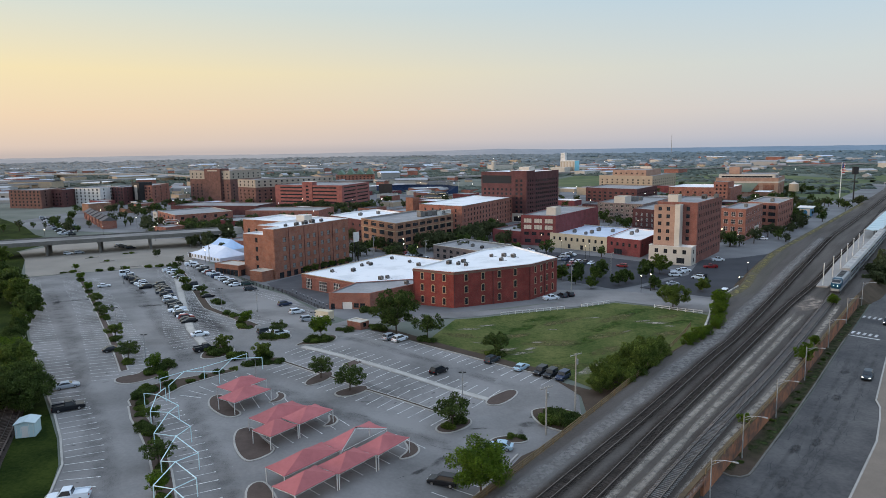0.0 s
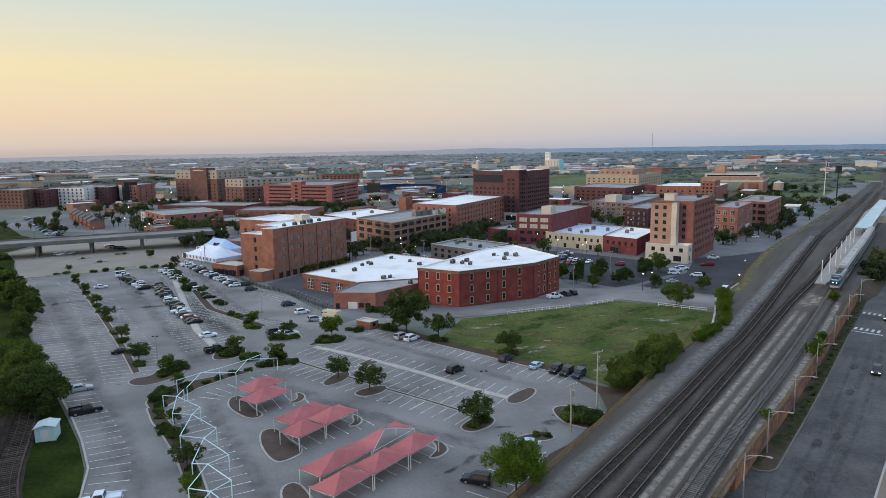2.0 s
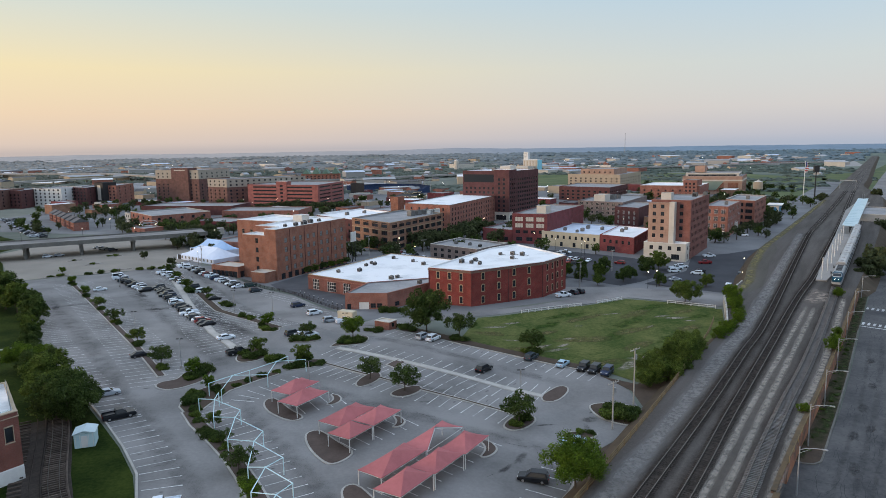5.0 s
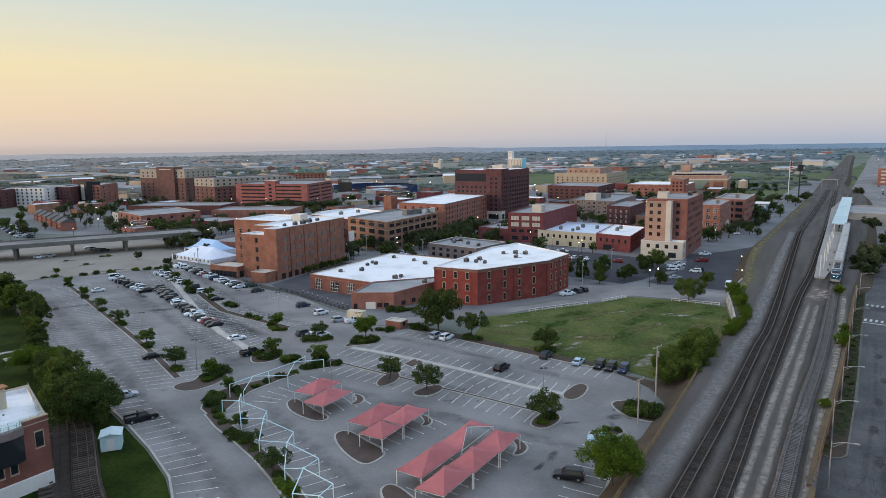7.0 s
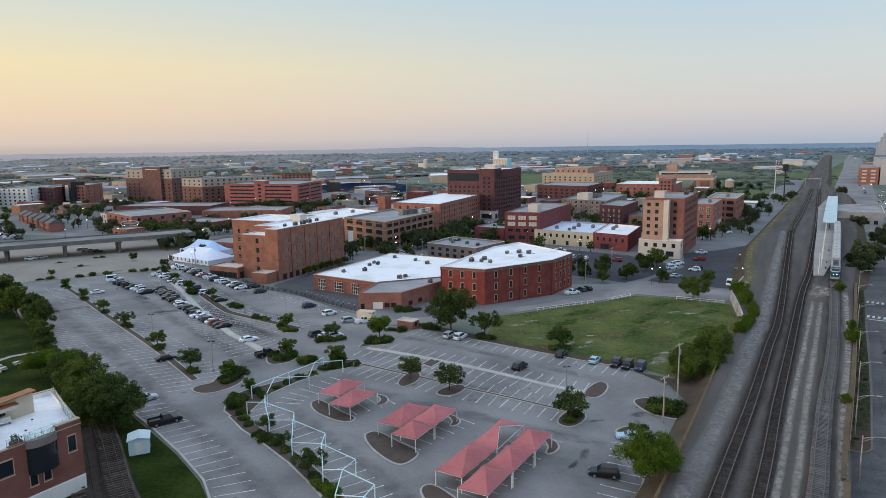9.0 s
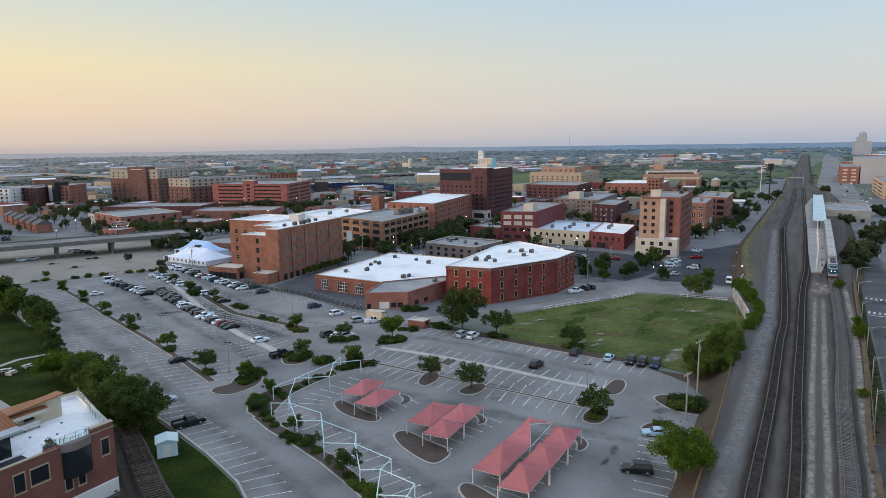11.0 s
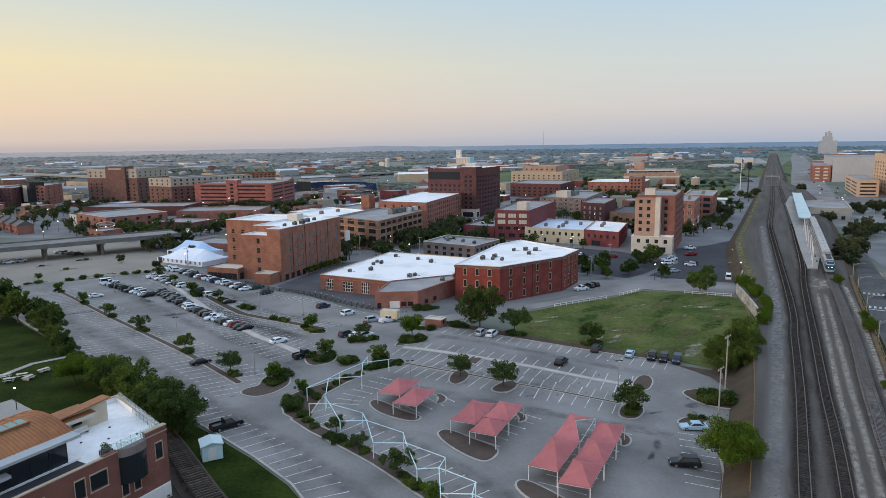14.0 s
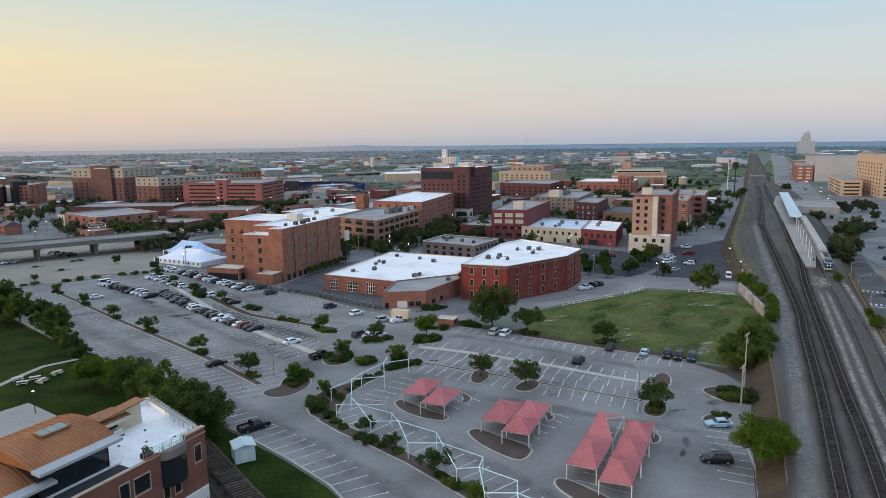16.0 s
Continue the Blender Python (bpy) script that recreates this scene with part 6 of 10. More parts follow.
def street_cars(n, seed):
    """Cars left along the kerbs and in the yards of the town, square to the street grid."""
    r = random.Random(seed)
    tries = 0
    while n and tries < 5000:
        tries += 1
        (x0, y0), (x1, y1) = r.choice((((-60, 300), (60, 470)), ((110, 330), (190, 450)), ((-190, 430), (-60, 560)), ((60, 380), (200, 620)), ((36, 240), (100, 330)), ((230, 300), (330, 420)), ((-20, 280), (60, 340))))
        a = Vector((r.uniform(x0, x1), r.uniform(y0, y1)))
        if near_rails(*a) or any(inside(a, pl) for pl in PLOTS):
            continue
        d = r.choice((U, V))
        for k in range(min(n, r.choice((1, 2, 3, 4)))):
            q = a + d * (k * (3.0 if d is U else 2.8))
            if not any(inside(q, pl) for pl in PLOTS):
                car(r.choice(("sedan", "suv", "suv", "pickup")), r.choice("wwsgkkbr"), q.x, q.y, math.degrees(math.atan2(d.y, d.x)) + r.choice((90, 270)), far=True)
                n -= 1


def inside(p, poly):
    c = False
    for (ax, ay), (bx, by) in zip(poly, poly[1:] + poly[:1]):
        if (ay > p[1]) != (by > p[1]) and p[0] < (bx - ax) * (p[1] - ay) / (by - ay) + ax:
            c = not c
    return c


street_cars(54, 51)


# ---- trees and shrubs ----
def leaf_cloud(name, seed, clumps, leaves, size, spread, squash=0.8):
    """Many small leaves on clumps; gaps stay between the clumps. Each leaf is a bent pair of triangles."""
    r = np.random.RandomState(seed)
    c = np.array([q[:3] for q in clumps])
    rad = np.array([q[3] for q in clumps])
    w = rad ** 2
    idx = r.choice(len(c), leaves, p=w / w.sum())
    d = r.normal(size=(leaves, 3))
    d /= np.linalg.norm(d, axis=1)[:, None]
    k = rad[idx] * (0.55 + 0.5 * r.rand(leaves) ** 0.5) * (1 + spread * r.normal(size=leaves) * 0.3)
    p = c[idx] + d * k[:, None] * np.array([1, 1, squash])
    a = r.normal(size=(leaves, 3)) * 0.7 + d * 0.4
    a /= np.linalg.norm(a, axis=1)[:, None]
    b = np.cross(a, r.normal(size=(leaves, 3)))
    b /= np.linalg.norm(b, axis=1)[:, None]
    s = (size * (0.6 + 0.8 * r.rand(leaves)))[:, None]
    n = np.cross(a, b)
    quad = np.stack([p - a * s, p + b * s * 0.55 + n * s * 0.18, p + a * s, p - b * s * 0.55 + n * s * 0.18], 1).reshape(-1, 3)
    faces = [(4 * i, 4 * i + 1, 4 * i + 2, 4 * i + 3) for i in range(leaves)]
    return raw(name, quad, faces)


def make_clumps(seed, radius, height, base, n):
    """Clumps of a crown, larger below and inside, small and ragged at the rim."""
    r = random.Random(seed)
    out = [(0, 0, base + height * 0.45, radius * 0.5), (r.uniform(-0.2, 0.2) * radius, r.uniform(-0.2, 0.2) * radius, base + height * 0.68, radius * 0.36)]
    for i in range(n):
        a, t = i * 2.4 + r.uniform(-0.6, 0.6), (i + 0.5) / n
        ring = radius * (0.34 + 0.56 * math.sin(math.pi * (0.15 + 0.75 * t))) * r.uniform(0.55, 1.25)
        out.append((math.cos(a) * ring, math.sin(a) * ring, base + height * (0.10 + 0.84 * t * r.uniform(0.9, 1.08)), radius * r.uniform(0.14, 0.34)))
    return out


def tree_master(seed, radius, height, trunk, leaf, label, leaves=2600, size=0.30, n=13):
    """A tree in the making: tapered trunk with limbs, and a crown of many leaves."""
    r = random.Random(seed)
    ob = thing("tree", label, "tree", pose(0, 0, -60))
    clumps = make_clumps(seed, radius, height - trunk, trunk, n)
    bm = bmesh.new()
    top = Vector((r.uniform(-0.2, 0.2), r.uniform(-0.2, 0.2), trunk + (height - trunk) * 0.45))
    add_tube(bm, (0, 0, -0.1), (top.x * 0.4, top.y * 0.4, trunk), 0.035 * height * 0.5 + 0.05, 0.03 * height * 0.4 + 0.03)
    add_tube(bm, (top.x * 0.4, top.y * 0.4, trunk * 0.97), top, 0.03 * height * 0.4 + 0.03, 0.04)
    for q in clumps[1::2]:
        add_tube(bm, (top.x * 0.4, top.y * 0.4, trunk * r.uniform(0.8, 1.1)), (q[0] * 0.85, q[1] * 0.85, q[2]), 0.02 * height * 0.4 + 0.02, 0.02, 6)
    part("trunk", bm, BARK, ob)
    part("crown", leaf_cloud("crown", seed, clumps, leaves, size, 0.6), leaf, ob)
    return ob


def shrub_master(seed, radius, height, leaf, label, leaves=1300, size=0.15):
    r = random.Random(seed)
    ob = thing("shrub", label, "shrub", pose(0, 0, -60))
    clumps = [(r.uniform(-0.6, 0.6) * radius, r.uniform(-0.6, 0.6) * radius, height * r.uniform(0.3, 0.6), radius * r.uniform(0.35, 0.55)) for _ in range(8)]
    bm = bmesh.new()
    for q in clumps[:5]:
        add_tube(bm, (0, 0, -0.05), (q[0] * 0.7, q[1] * 0.7, q[2]), 0.05, 0.02, 5)
    part("stems", bm, BARK, ob)
    part("foliage", leaf_cloud("foliage", seed, clumps, leaves, size, 0.5, height / radius * 0.75), leaf, ob)
    return ob


TREES = {"big": [tree_master(11, 4.6, 9.5, 2.0, LEAF, "broad green street tree with a full crown", 9000, 0.21, 30), tree_master(12, 4.4, 9.0, 1.8, LEAF_DARK, "dark green broad tree with a full crown", 9000, 0.21, 30),
                 tree_master(13, 4.8, 8.6, 1.6, LEAF, "broad green tree with an uneven crown", 9000, 0.21, 28)],
         "mid": [tree_master(15, 4.6, 9.5, 2.0, LEAF, "broad green tree with a full crown", 3600, 0.36, 24), tree_master(16, 4.4, 9.0, 1.8, LEAF_DARK, "dark green broad tree with a full crown", 3600, 0.36, 24)],
         "small": [tree_master(21, 2.2, 4.1, 1.35, LEAF, "small round car park tree in a planted island", 2600, 0.155, 17), tree_master(22, 2.4, 4.4, 1.45, LEAF_DARK, "small dark car park tree in a planted island", 2600, 0.155, 18),
                   tree_master(23, 2.2, 3.9, 1.3, LEAF_BRIGHT, "small bright green car park tree", 2400, 0.15, 16)],
         "bright": [tree_master(31, 4.3, 8.3, 3.3, LEAF_BRIGHT, "bright green spreading tree beside the railway fence", 17000, 0.15, 40)],
         "low_bright": [tree_master(32, 4.4, 8.0, 0.9, LEAF_BRIGHT, "bright green bushy tree on the railway bank", 5200, 0.26, 26)],
         "far": [tree_master(41, 4.2, 8.0, 1.8, LEAF_TOWN, "dark green broad tree beside a town street", 1100, 0.55, 14), tree_master(42, 3.6, 7.0, 1.6, LEAF_TOWN, "green broad tree beside a town street", 1000, 0.55, 14)]}
SHRUBS = [shrub_master(51, 1.7, 1.5, LEAF_DARK, "low dark evergreen shrubs in a planting bed"), shrub_master(52, 1.4, 1.2, LEAF, "low green shrub in a planting bed"),
          shrub_master(53, 1.5, 1.0, LEAF_DARK, "low clipped dark shrub in a planting bed")]
trng = random.Random(5)


def grow(kind, x, y, scale=1.0, z=None, group="trees"):
    src = trng.choice(SHRUBS if kind == "shrub" else TREES[kind])
    ob = copy_thing(src, pose(x, y, gz(x, y) + 0.05 if z is None else z, 0, 0, trng.uniform(0, 360)))
    k = scale * trng.uniform(0.92, 1.08) * (0.95 if kind == "small" else 1.0)
    ob.scale = (k, k, k * trng.uniform(0.92, 1.08))
    return tagged(ob, group=group)


# trees on the planted strips of the car park
for x, y, s in ((-147.5, 262.5, 0.85), (-132.6, 240, 0.9), (-118.8, 219.5, 0.95), (-104.4, 196.5, 1.05), (-88, 169.8, 1.1), (-75.3, 149.9, 1.1), (-65.6, 141.8, 1.0)):
    grow("small", x, y, s, group="trees on the long strip")
for x, y, s in ((-54.5, 155, 1.05), (-43.0, 147.6, 1.0), (-59.9, 132.8, 0.75), (-53.8, 113.6, 0.72), (-50.6, 106.2, 0.6), (-45.6, 96.6, 0.98), (-42.0, 87.6, 0.85), (-44.6, 169.6, 0.95), (-32.4, 165.6, 1.55), (-57.6, 184.4, 1.05),
                (-117.5, 283, 0.95), (-108.6, 267, 0.75), (-98.6, 246, 0.95), (-88.8, 236, 0.75), (-27.0, 135.0, 1.05), (-19.8, 127.6, 1.25), (0.9, 113.0, 1.4), (12.6, 157.0, 1.3), (-4.8, 167.0, 1.45), (-163, 287, 0.7)):
    grow("small", x, y, s)
for s in (15, 20, 26, 31, 37, 42):
    grow("small", *(HOT + hu * s - hv * 2.6), 0.85, group="street trees beside the hotel")
grow("big", -13.2, 171.0, 1.2)
grow("bright", 4.5, 88.2, 0.98)
for x, y, s in ((36, 130.5, 0.72), (40, 134.5, 0.85), (44, 140, 0.85), (48, 144.5, 0.72), (34, 136, 0.55), (39, 141, 0.6), (31.5, 129.5, 0.5)):
    grow("big", x, y, s)
for x, y, s in ((72, 201.5, 0.82), (59, 250, 0.6), (65.5, 240.5, 0.65), (50, 244, 0.55), (80, 254.5, 0.62), (54, 258, 0.6), (46, 252, 0.6), (70, 246, 0.5), (88, 262, 0.75), (62, 256, 0.7), (84, 268, 0.6), (76, 232, 0.55), (54, 236, 0.5), (92, 228, 0.5)):
    grow("big" if y < 210 else "mid", x, y, s)
for x, y, s in ((82.5, 199.5, 0.42), (80.8, 194.5, 0.45), (77.5, 186.5, 0.42), (74.5, 181, 0.40), (71, 173, 0.36), (68.5, 168, 0.34), (60.5, 159, 0.36), (56.5, 154.5, 0.40), (63.5, 162.5, 0.3)):
    grow("low_bright", x + 2.4, y - 1.8, s * 1.15, z=0.2)
# the belt of trees between park and car park
for x, y, s in ((-80.5, 117.5, 0.88), (-84, 121, 0.98), (-87.5, 126.5, 0.95), (-91, 132, 0.92), (-95, 138, 0.85), (-81, 122, 0.9), (-100.5, 146, 0.6), (-104.5, 153, 0.55), (-109, 160, 0.5), (-113, 167, 0.5), (-117, 175, 0.55), (-121.5, 183, 0.6),
                (-126, 194, 0.75), (-130, 201, 0.75), (-135, 210, 0.8), (-150, 222, 1.1), (-143, 216, 0.9), (-158, 232, 1.1), (-165, 222, 1.1), (-168, 244, 1.1),
                (-178, 254, 1.1), (-176, 236, 1.15), (-186, 262, 1.0), (-190, 246, 1.1), (-196, 280, 1.0), (-205, 300, 0.9), (-208, 276, 1.1)):
    grow("big" if y < 170 else "mid", x, y, s * (1.1 if y > 192 else 1.0), group="tree belt beside the park")
for x, y in ((-106.5, 149.5), (-99, 144.5)):
    grow("bright", x, y, 0.75)
# shrubs in islands
for x, y, s in ((-148.5, 263.5, 1.0), (-146, 259.5, 0.9), (-131.8, 238.6, 0.9), (-130.6, 236.8, 0.9), (-118, 217.8, 1), (-116.8, 216, 0.8), (-103.6, 195, 1), (-102.4, 193.2, 0.8), (-87.2, 168, 1.0), (-86.2, 166.4, 0.9), (-74.4, 148.2, 1.0),
                (-73.4, 146.4, 0.8), (-64.6, 141.4, 1.3), (-63.6, 144.2, 1.2), (-65.6, 139.4, 1.0), (-67.0, 141.4, 1.0), (-64.8, 146.2, 0.9),
                (-56.6, 152.6, 1.1), (-54.4, 152.4, 1.2), (-53.0, 154.8, 1.0), (-57.6, 155.6, 1.0), (-50.0, 150.0, 1.6), (-49.2, 151.0, 1.2), (-45.2, 144.2, 1.0), (-43.0, 144.8, 1.1), (-41.0, 145.6, 1.1), (-39.0, 146.6, 1.1), (-42.0, 147.6, 1.6),
                (-54.8, 134.2, 0.7), (-52.6, 136.6, 0.75), (-50.4, 139.0, 0.75), (-47.6, 141.4, 0.75), (-62, 130, 1.0), (-62.2, 127.4, 1.1), (-61.2, 124.6, 1.1), (-59.8, 121.8, 1.0), (-58.4, 119.2, 0.9), (-57.2, 129.8, 0.8), (-58.2, 132.2, 0.9), (-60.2, 128.6, 1.0),
                (-54.8, 111.6, 0.8), (-53.6, 109.8, 0.9), (-52.0, 107.9, 0.8), (-50.0, 104.8, 0.8), (-45.0, 95.6, 0.8), (-44.0, 93.4, 0.9), (-43.2, 91.4, 0.8), (-57.2, 116.2, 0.8), (-40.6, 86.4, 0.9),
                (-47.5, 166.8, 1.1), (-45.5, 166.2, 1.2), (-43.5, 166, 1.1), (-42, 167.4, 1.0), (-35.4, 162, 1.1), (-33.2, 162.2, 1.2), (-31, 162.8, 1.2), (-30, 164.6, 1.1), (-34.2, 164.2, 1.1), (-58.4, 182, 1.0), (-57, 179.6, 1.0), (-55.4, 179.2, 1.0), (-59.6, 185, 0.9),
                (-66.6, 199.4, 1.1), (-64.6, 196.8, 1.1), (-68.4, 201.6, 1.0), (-78.4, 221.4, 1.1), (-76.4, 218.6, 1.1), (-80.2, 224, 1.0), (-88, 234.4, 1.1), (-86.2, 231.6, 1.0), (-97.6, 244.4, 1.2), (-95.8, 241.6, 1.1), (-109.5, 266, 1.2), (-107.6, 263, 1.1), (-112, 272, 1.1), (-116.5, 281, 1.2),
                (1.8, 113.6, 1.1), (0.2, 112.2, 1.0), (2.6, 115.0, 0.9)):
    grow("shrub", x, y, s, group="shrubs in the islands")
for x, y, s in ((18.8, 115.5, 1.5), (20.6, 113.4, 1.5), (22.6, 115.6, 1.4), (21.0, 117.8, 1.4), (19.2, 118.2, 1.1), (11.4, 108.8, 0.75), (12.8, 108.4, 0.6), (-150, 283, 1.2), (-146, 285, 1.2), (-141, 287.2, 1.2), (-128, 291.5, 1.1),
                (-123.5, 292.5, 1.2), (-132, 290, 1.1), (-162.2, 331.2, 0.9), (-159, 332.4, 0.9), (-160, 308.4, 0.8), (-164, 278.4, 1.0), (-161, 280.6, 1.0), (-173.6, 320.8, 0.8), (-18.6, 174, 1.2), (-16.6, 173, 1.1), (-20.2, 176, 1.0), (-3.6, 165, 1.3), (-6.4, 166, 1.2), (12.4, 154.8, 1.3), (10.8, 156, 1.1), (-25.5, 202.5, 1.3), (-22.5, 201.5, 1.2), (-19.5, 203, 1.1), (-28.4, 174.6, 1.0), (-26.4, 173.2, 1.0)):
    grow("shrub", x, y, s, group="shrubs in the islands")
# street trees in town
for x, y, s in ((-30.5, 337.6, 0.7), (-26, 331, 0.65), (-33, 343, 0.7), (-6.6, 331, 0.7), (-2, 338, 0.8), (-8.7, 350, 0.85), (4, 345, 0.8), (10, 352, 0.8), (26, 377, 0.9), (34, 382, 0.9), (43.6, 372, 0.7), (20, 368, 0.8), (12, 362, 0.8),
                (9.9, 317, 0.6), (36, 318, 0.5), (-142, 411, 1.0), (-136, 402, 1.2), (-130, 392, 1.2), (-126, 380, 1.1), (-122, 372, 1.0), (-132, 372, 1.1), (-140, 384, 1.2), (-158, 429, 0.9), (-155, 391, 0.9), (-121.5, 299.5, 0.55), (-135, 349.5, 1.0), (-141, 320, 0.7), (-112, 330, 0.8),
                (-128, 352, 1.2), (-122, 340, 1.0), (-136, 356, 1.0), (-118, 350, 1.0), (170, 362, 0.6), (173, 368, 0.6), (180, 380, 0.6), (-146, 404, 1.1), (-128, 362, 1.2), (-150, 414, 1.0), (-14, 344, 0.9), (-1, 354, 0.9), (16, 374, 0.9), (22, 386, 0.9), (30, 392, 0.9), (48, 384, 0.8), (-22, 324, 0.6), (-112, 566, 0.8), (-102, 562, 0.8), (-92, 556, 0.8), (-82, 552, 0.8), (-122, 572, 0.8), (-72, 548, 0.9), (-132, 545, 0.8), (-62, 560, 0.8), (-100, 545, 0.7)):
    grow("far", x, y, s * (0.85 if x < -110 and y < 435 else 1.3), group="town trees")
for k in range(26):
    t = trng.random()
    x, y = 195 + 95 * t + trng.uniform(-14, 8), 376 + 135 * t + trng.uniform(-8, 18)
    if not near_rails(x, y):
        grow("far", x, y, trng.uniform(0.45, 0.85), group="plaza trees")
for x, y, s in ((160, 232, 1.2), (166, 240, 1.3), (172, 246, 1.2), (152, 226, 0.9), (178, 254, 1.0), (226, 294, 1.0), (236, 300, 1.0), (215, 284, 0.8), (255, 352, 1.0), (320, 400, 1.2), (330, 392, 1.2), (345, 402, 1.1), (410, 560, 1.2), (232, 258, 1.1), (242, 252, 1.0), (223, 301, 0.9), (231, 306, 1.0), (244, 312, 1.0), (250, 308, 0.8), (312, 386, 0.8), (318, 392, 0.8), (300, 352, 0.9), (342, 394, 0.9), (414, 566, 1.0), (349, 543, 0.9), (342, 536, 0.8)):
    grow("far", x, y, s, group="town trees")
for p, d in line_points(offset_line(ROAD_LINE[2:7], 6.4), 5.0):
    if p.y > 98 and trng.random() < 0.6:
        grow("shrub", p.x + trng.uniform(-1.2, 1.2), p.y + trng.uniform(-1.2, 1.2), trng.uniform(0.25, 0.45), group="weeds on the verge")
for x, y, s in ((50.8, 106.6, 0.26), (78.8, 139.2, 0.40), (81.4, 142.2, 0.36), (87.6, 150.0, 0.28), (115, 189.5, 0.40)):
    grow("low_bright", x, y, s, z=0.9)
for coll in (*TREES.values(), SHRUBS):
    for o in coll:
        for c in (*o.children, o):
            bpy.data.objects.remove(c, do_unlink=True)


# ---- the trees of the town, too many and too far to count ----
def tree_mass(label, leaf, n, zones, seed, leaves=230):
    r, q = random.Random(seed), np.random.RandomState(seed)
    clumps, verts, faces = [], [], []
    tries = 0
    while n and tries < 20000:
        tries += 1
        (x0, y0), (x1, y1) = r.choice(zones)
        x, y = r.uniform(x0, x1), r.uniform(y0, y1)
        if near_rails(x, y) or any(inside((x, y), pl) for pl in PLOTS):
            continue
        n -= 1
        z, h = gz(x, y), r.uniform(4.0, 8.5)
        rad = h * r.uniform(0.34, 0.5)
        for k in range(6):
            t = k * 2.4 + r.uniform(-0.5, 0.5)
            o = rad * r.uniform(0.25, 0.7)
            clumps.append((x + math.cos(t) * o, y + math.sin(t) * o, z + h * (0.42 + 0.42 * k / 5), rad * r.uniform(0.35, 0.6)))
        i = len(verts)
        for zz, w in ((z, 0.22), (z + h * 0.5, 0.12)):
            verts += [(x - w, y - w, zz), (x + w, y - w, zz), (x + w, y + w, zz), (x - w, y + w, zz)]
        faces += [(i + k, i + (k + 1) % 4, i + 4 + (k + 1) % 4, i + 4 + k) for k in range(4)]
    tagged(part("town_tree_trunks", raw("town_tree_trunks", verts, faces), BARK), "trunks of the many town trees", "trees", kind="stuff")
    tagged(part("town_trees", leaf_cloud("town_trees", seed, clumps, len(clumps) // 6 * leaves, 0.62, 0.6), leaf), label, "trees", kind="stuff")


TOWN = [((-300, 430), (-190, 560)), ((-190, 400), (-60, 560)), ((-60, 300), (110, 470)), ((-60, 420), (130, 660)), ((-150, 540), (-50, 620)), ((110, 330), (200, 470)), ((150, 380), (320, 640)), ((150, 380), (320, 640)),
        ((-330, 560), (-150, 700)), ((190, 640), (420, 800)), ((190, 480), (330, 640)), ((-60, 300), (60, 420)), ((-200, 400), (-110, 470))]
tree_mass("dull green trees along the streets of the town", LEAF_TOWN, 330, TOWN, 61, 200)
tree_mass("dark green trees along the streets of the town", LEAF_DARK, 210, TOWN, 62, 200)


# ---- distance ----
def far_woods(name, label, n, area, size, material, seed, hole=None):
    """Woods too far off to count: ragged leafy domes with clearings."""
    r = random.Random(seed)
    verts, faces = [], []
    while n:
        x, y = area(r)
        if hole and hole(x, y):
            continue
        if noise.noise(Vector((x * 0.0035, y * 0.0035, seed))) < -0.14:
            continue
        n -= 1
        s = size * r.uniform(0.6, 1.5) * (1 + y / 4500)
        i, k = len(verts), 5
        verts.append((x, y, gz(x, y) + s * r.uniform(0.6, 1.0)))
        for ring, (rr, zz) in enumerate(((0.85, 0.50), (1.15, -0.05))):
            for j in range(k):
                a = 2 * math.pi * j / k + ring * 0.4
                q = rr * r.uniform(0.75, 1.25)
                verts.append((x + math.cos(a) * q * s * 1.5, y + math.sin(a) * q * s * 0.9, gz(x, y) + s * zz * r.uniform(0.8, 1.15)))
        for j in range(k):
            a, b = i + 1 + j, i + 1 + (j + 1) % k
            faces += [(i, a, b), (a, a + k, b + k, b)]
    return tagged(part(name, raw(name, verts, faces), material), label, "woods", kind="stuff")


def in_fan(r, y0, y1):
    y = y0 + (y1 - y0) * r.random() ** 0.8
    return r.uniform(-0.95 * y - 150, 1.15 * y + 150), y


clear = lambda x, y: (abs((x - 0.78 * y + 30)) < 90 and y < 2200) or (120 < x < 620 and y < 1150 and x < 0.75 * y + 60) or (-160 < x < 130 and y < 760) or (y < 560 and -330 < x < 330) or (-460 < x < -60 and y < 760)
far_woods("woods", "scattered dark green woods behind the town, tinted with haze", 20000, lambda r: in_fan(r, 480, 1750), 2.3, WOODS, 3, clear)
far_woods("distant_woods", "woods towards the horizon, tinted blue-green with haze", 17000, lambda r: in_fan(r, 1600, 4600), 5.4, HAZY_WOODS, 4, lambda x, y: abs(x - 0.78 * y + 30) < 60 and y < 2500)


meadow_edge = lambda x, y: near_rails(x, y) or any(inside((x, y), pl) for pl in PLOTS) or noise.noise(Vector((x * 0.012, y * 0.012, 5))) < 0.02
far_woods("meadow_trees", "lines and clumps of trees on the meadows beyond the town, tinted with haze", 650, lambda r: (lambda y: (r.uniform(0.30, 0.74) * y, y))(r.uniform(560, 1200)), 3.0, WOODS, 6, meadow_edge)


# Horizon haze painted as base colour, warm west to blue east
HAZY_RIDGE = haze_mat("hazy_ridge_woods", (0.450, 0.390, 0.355), (0.395, 0.348, 0.322), (0.205, 0.268, 0.330), (0.168, 0.226, 0.284), 0.02, 0.004)


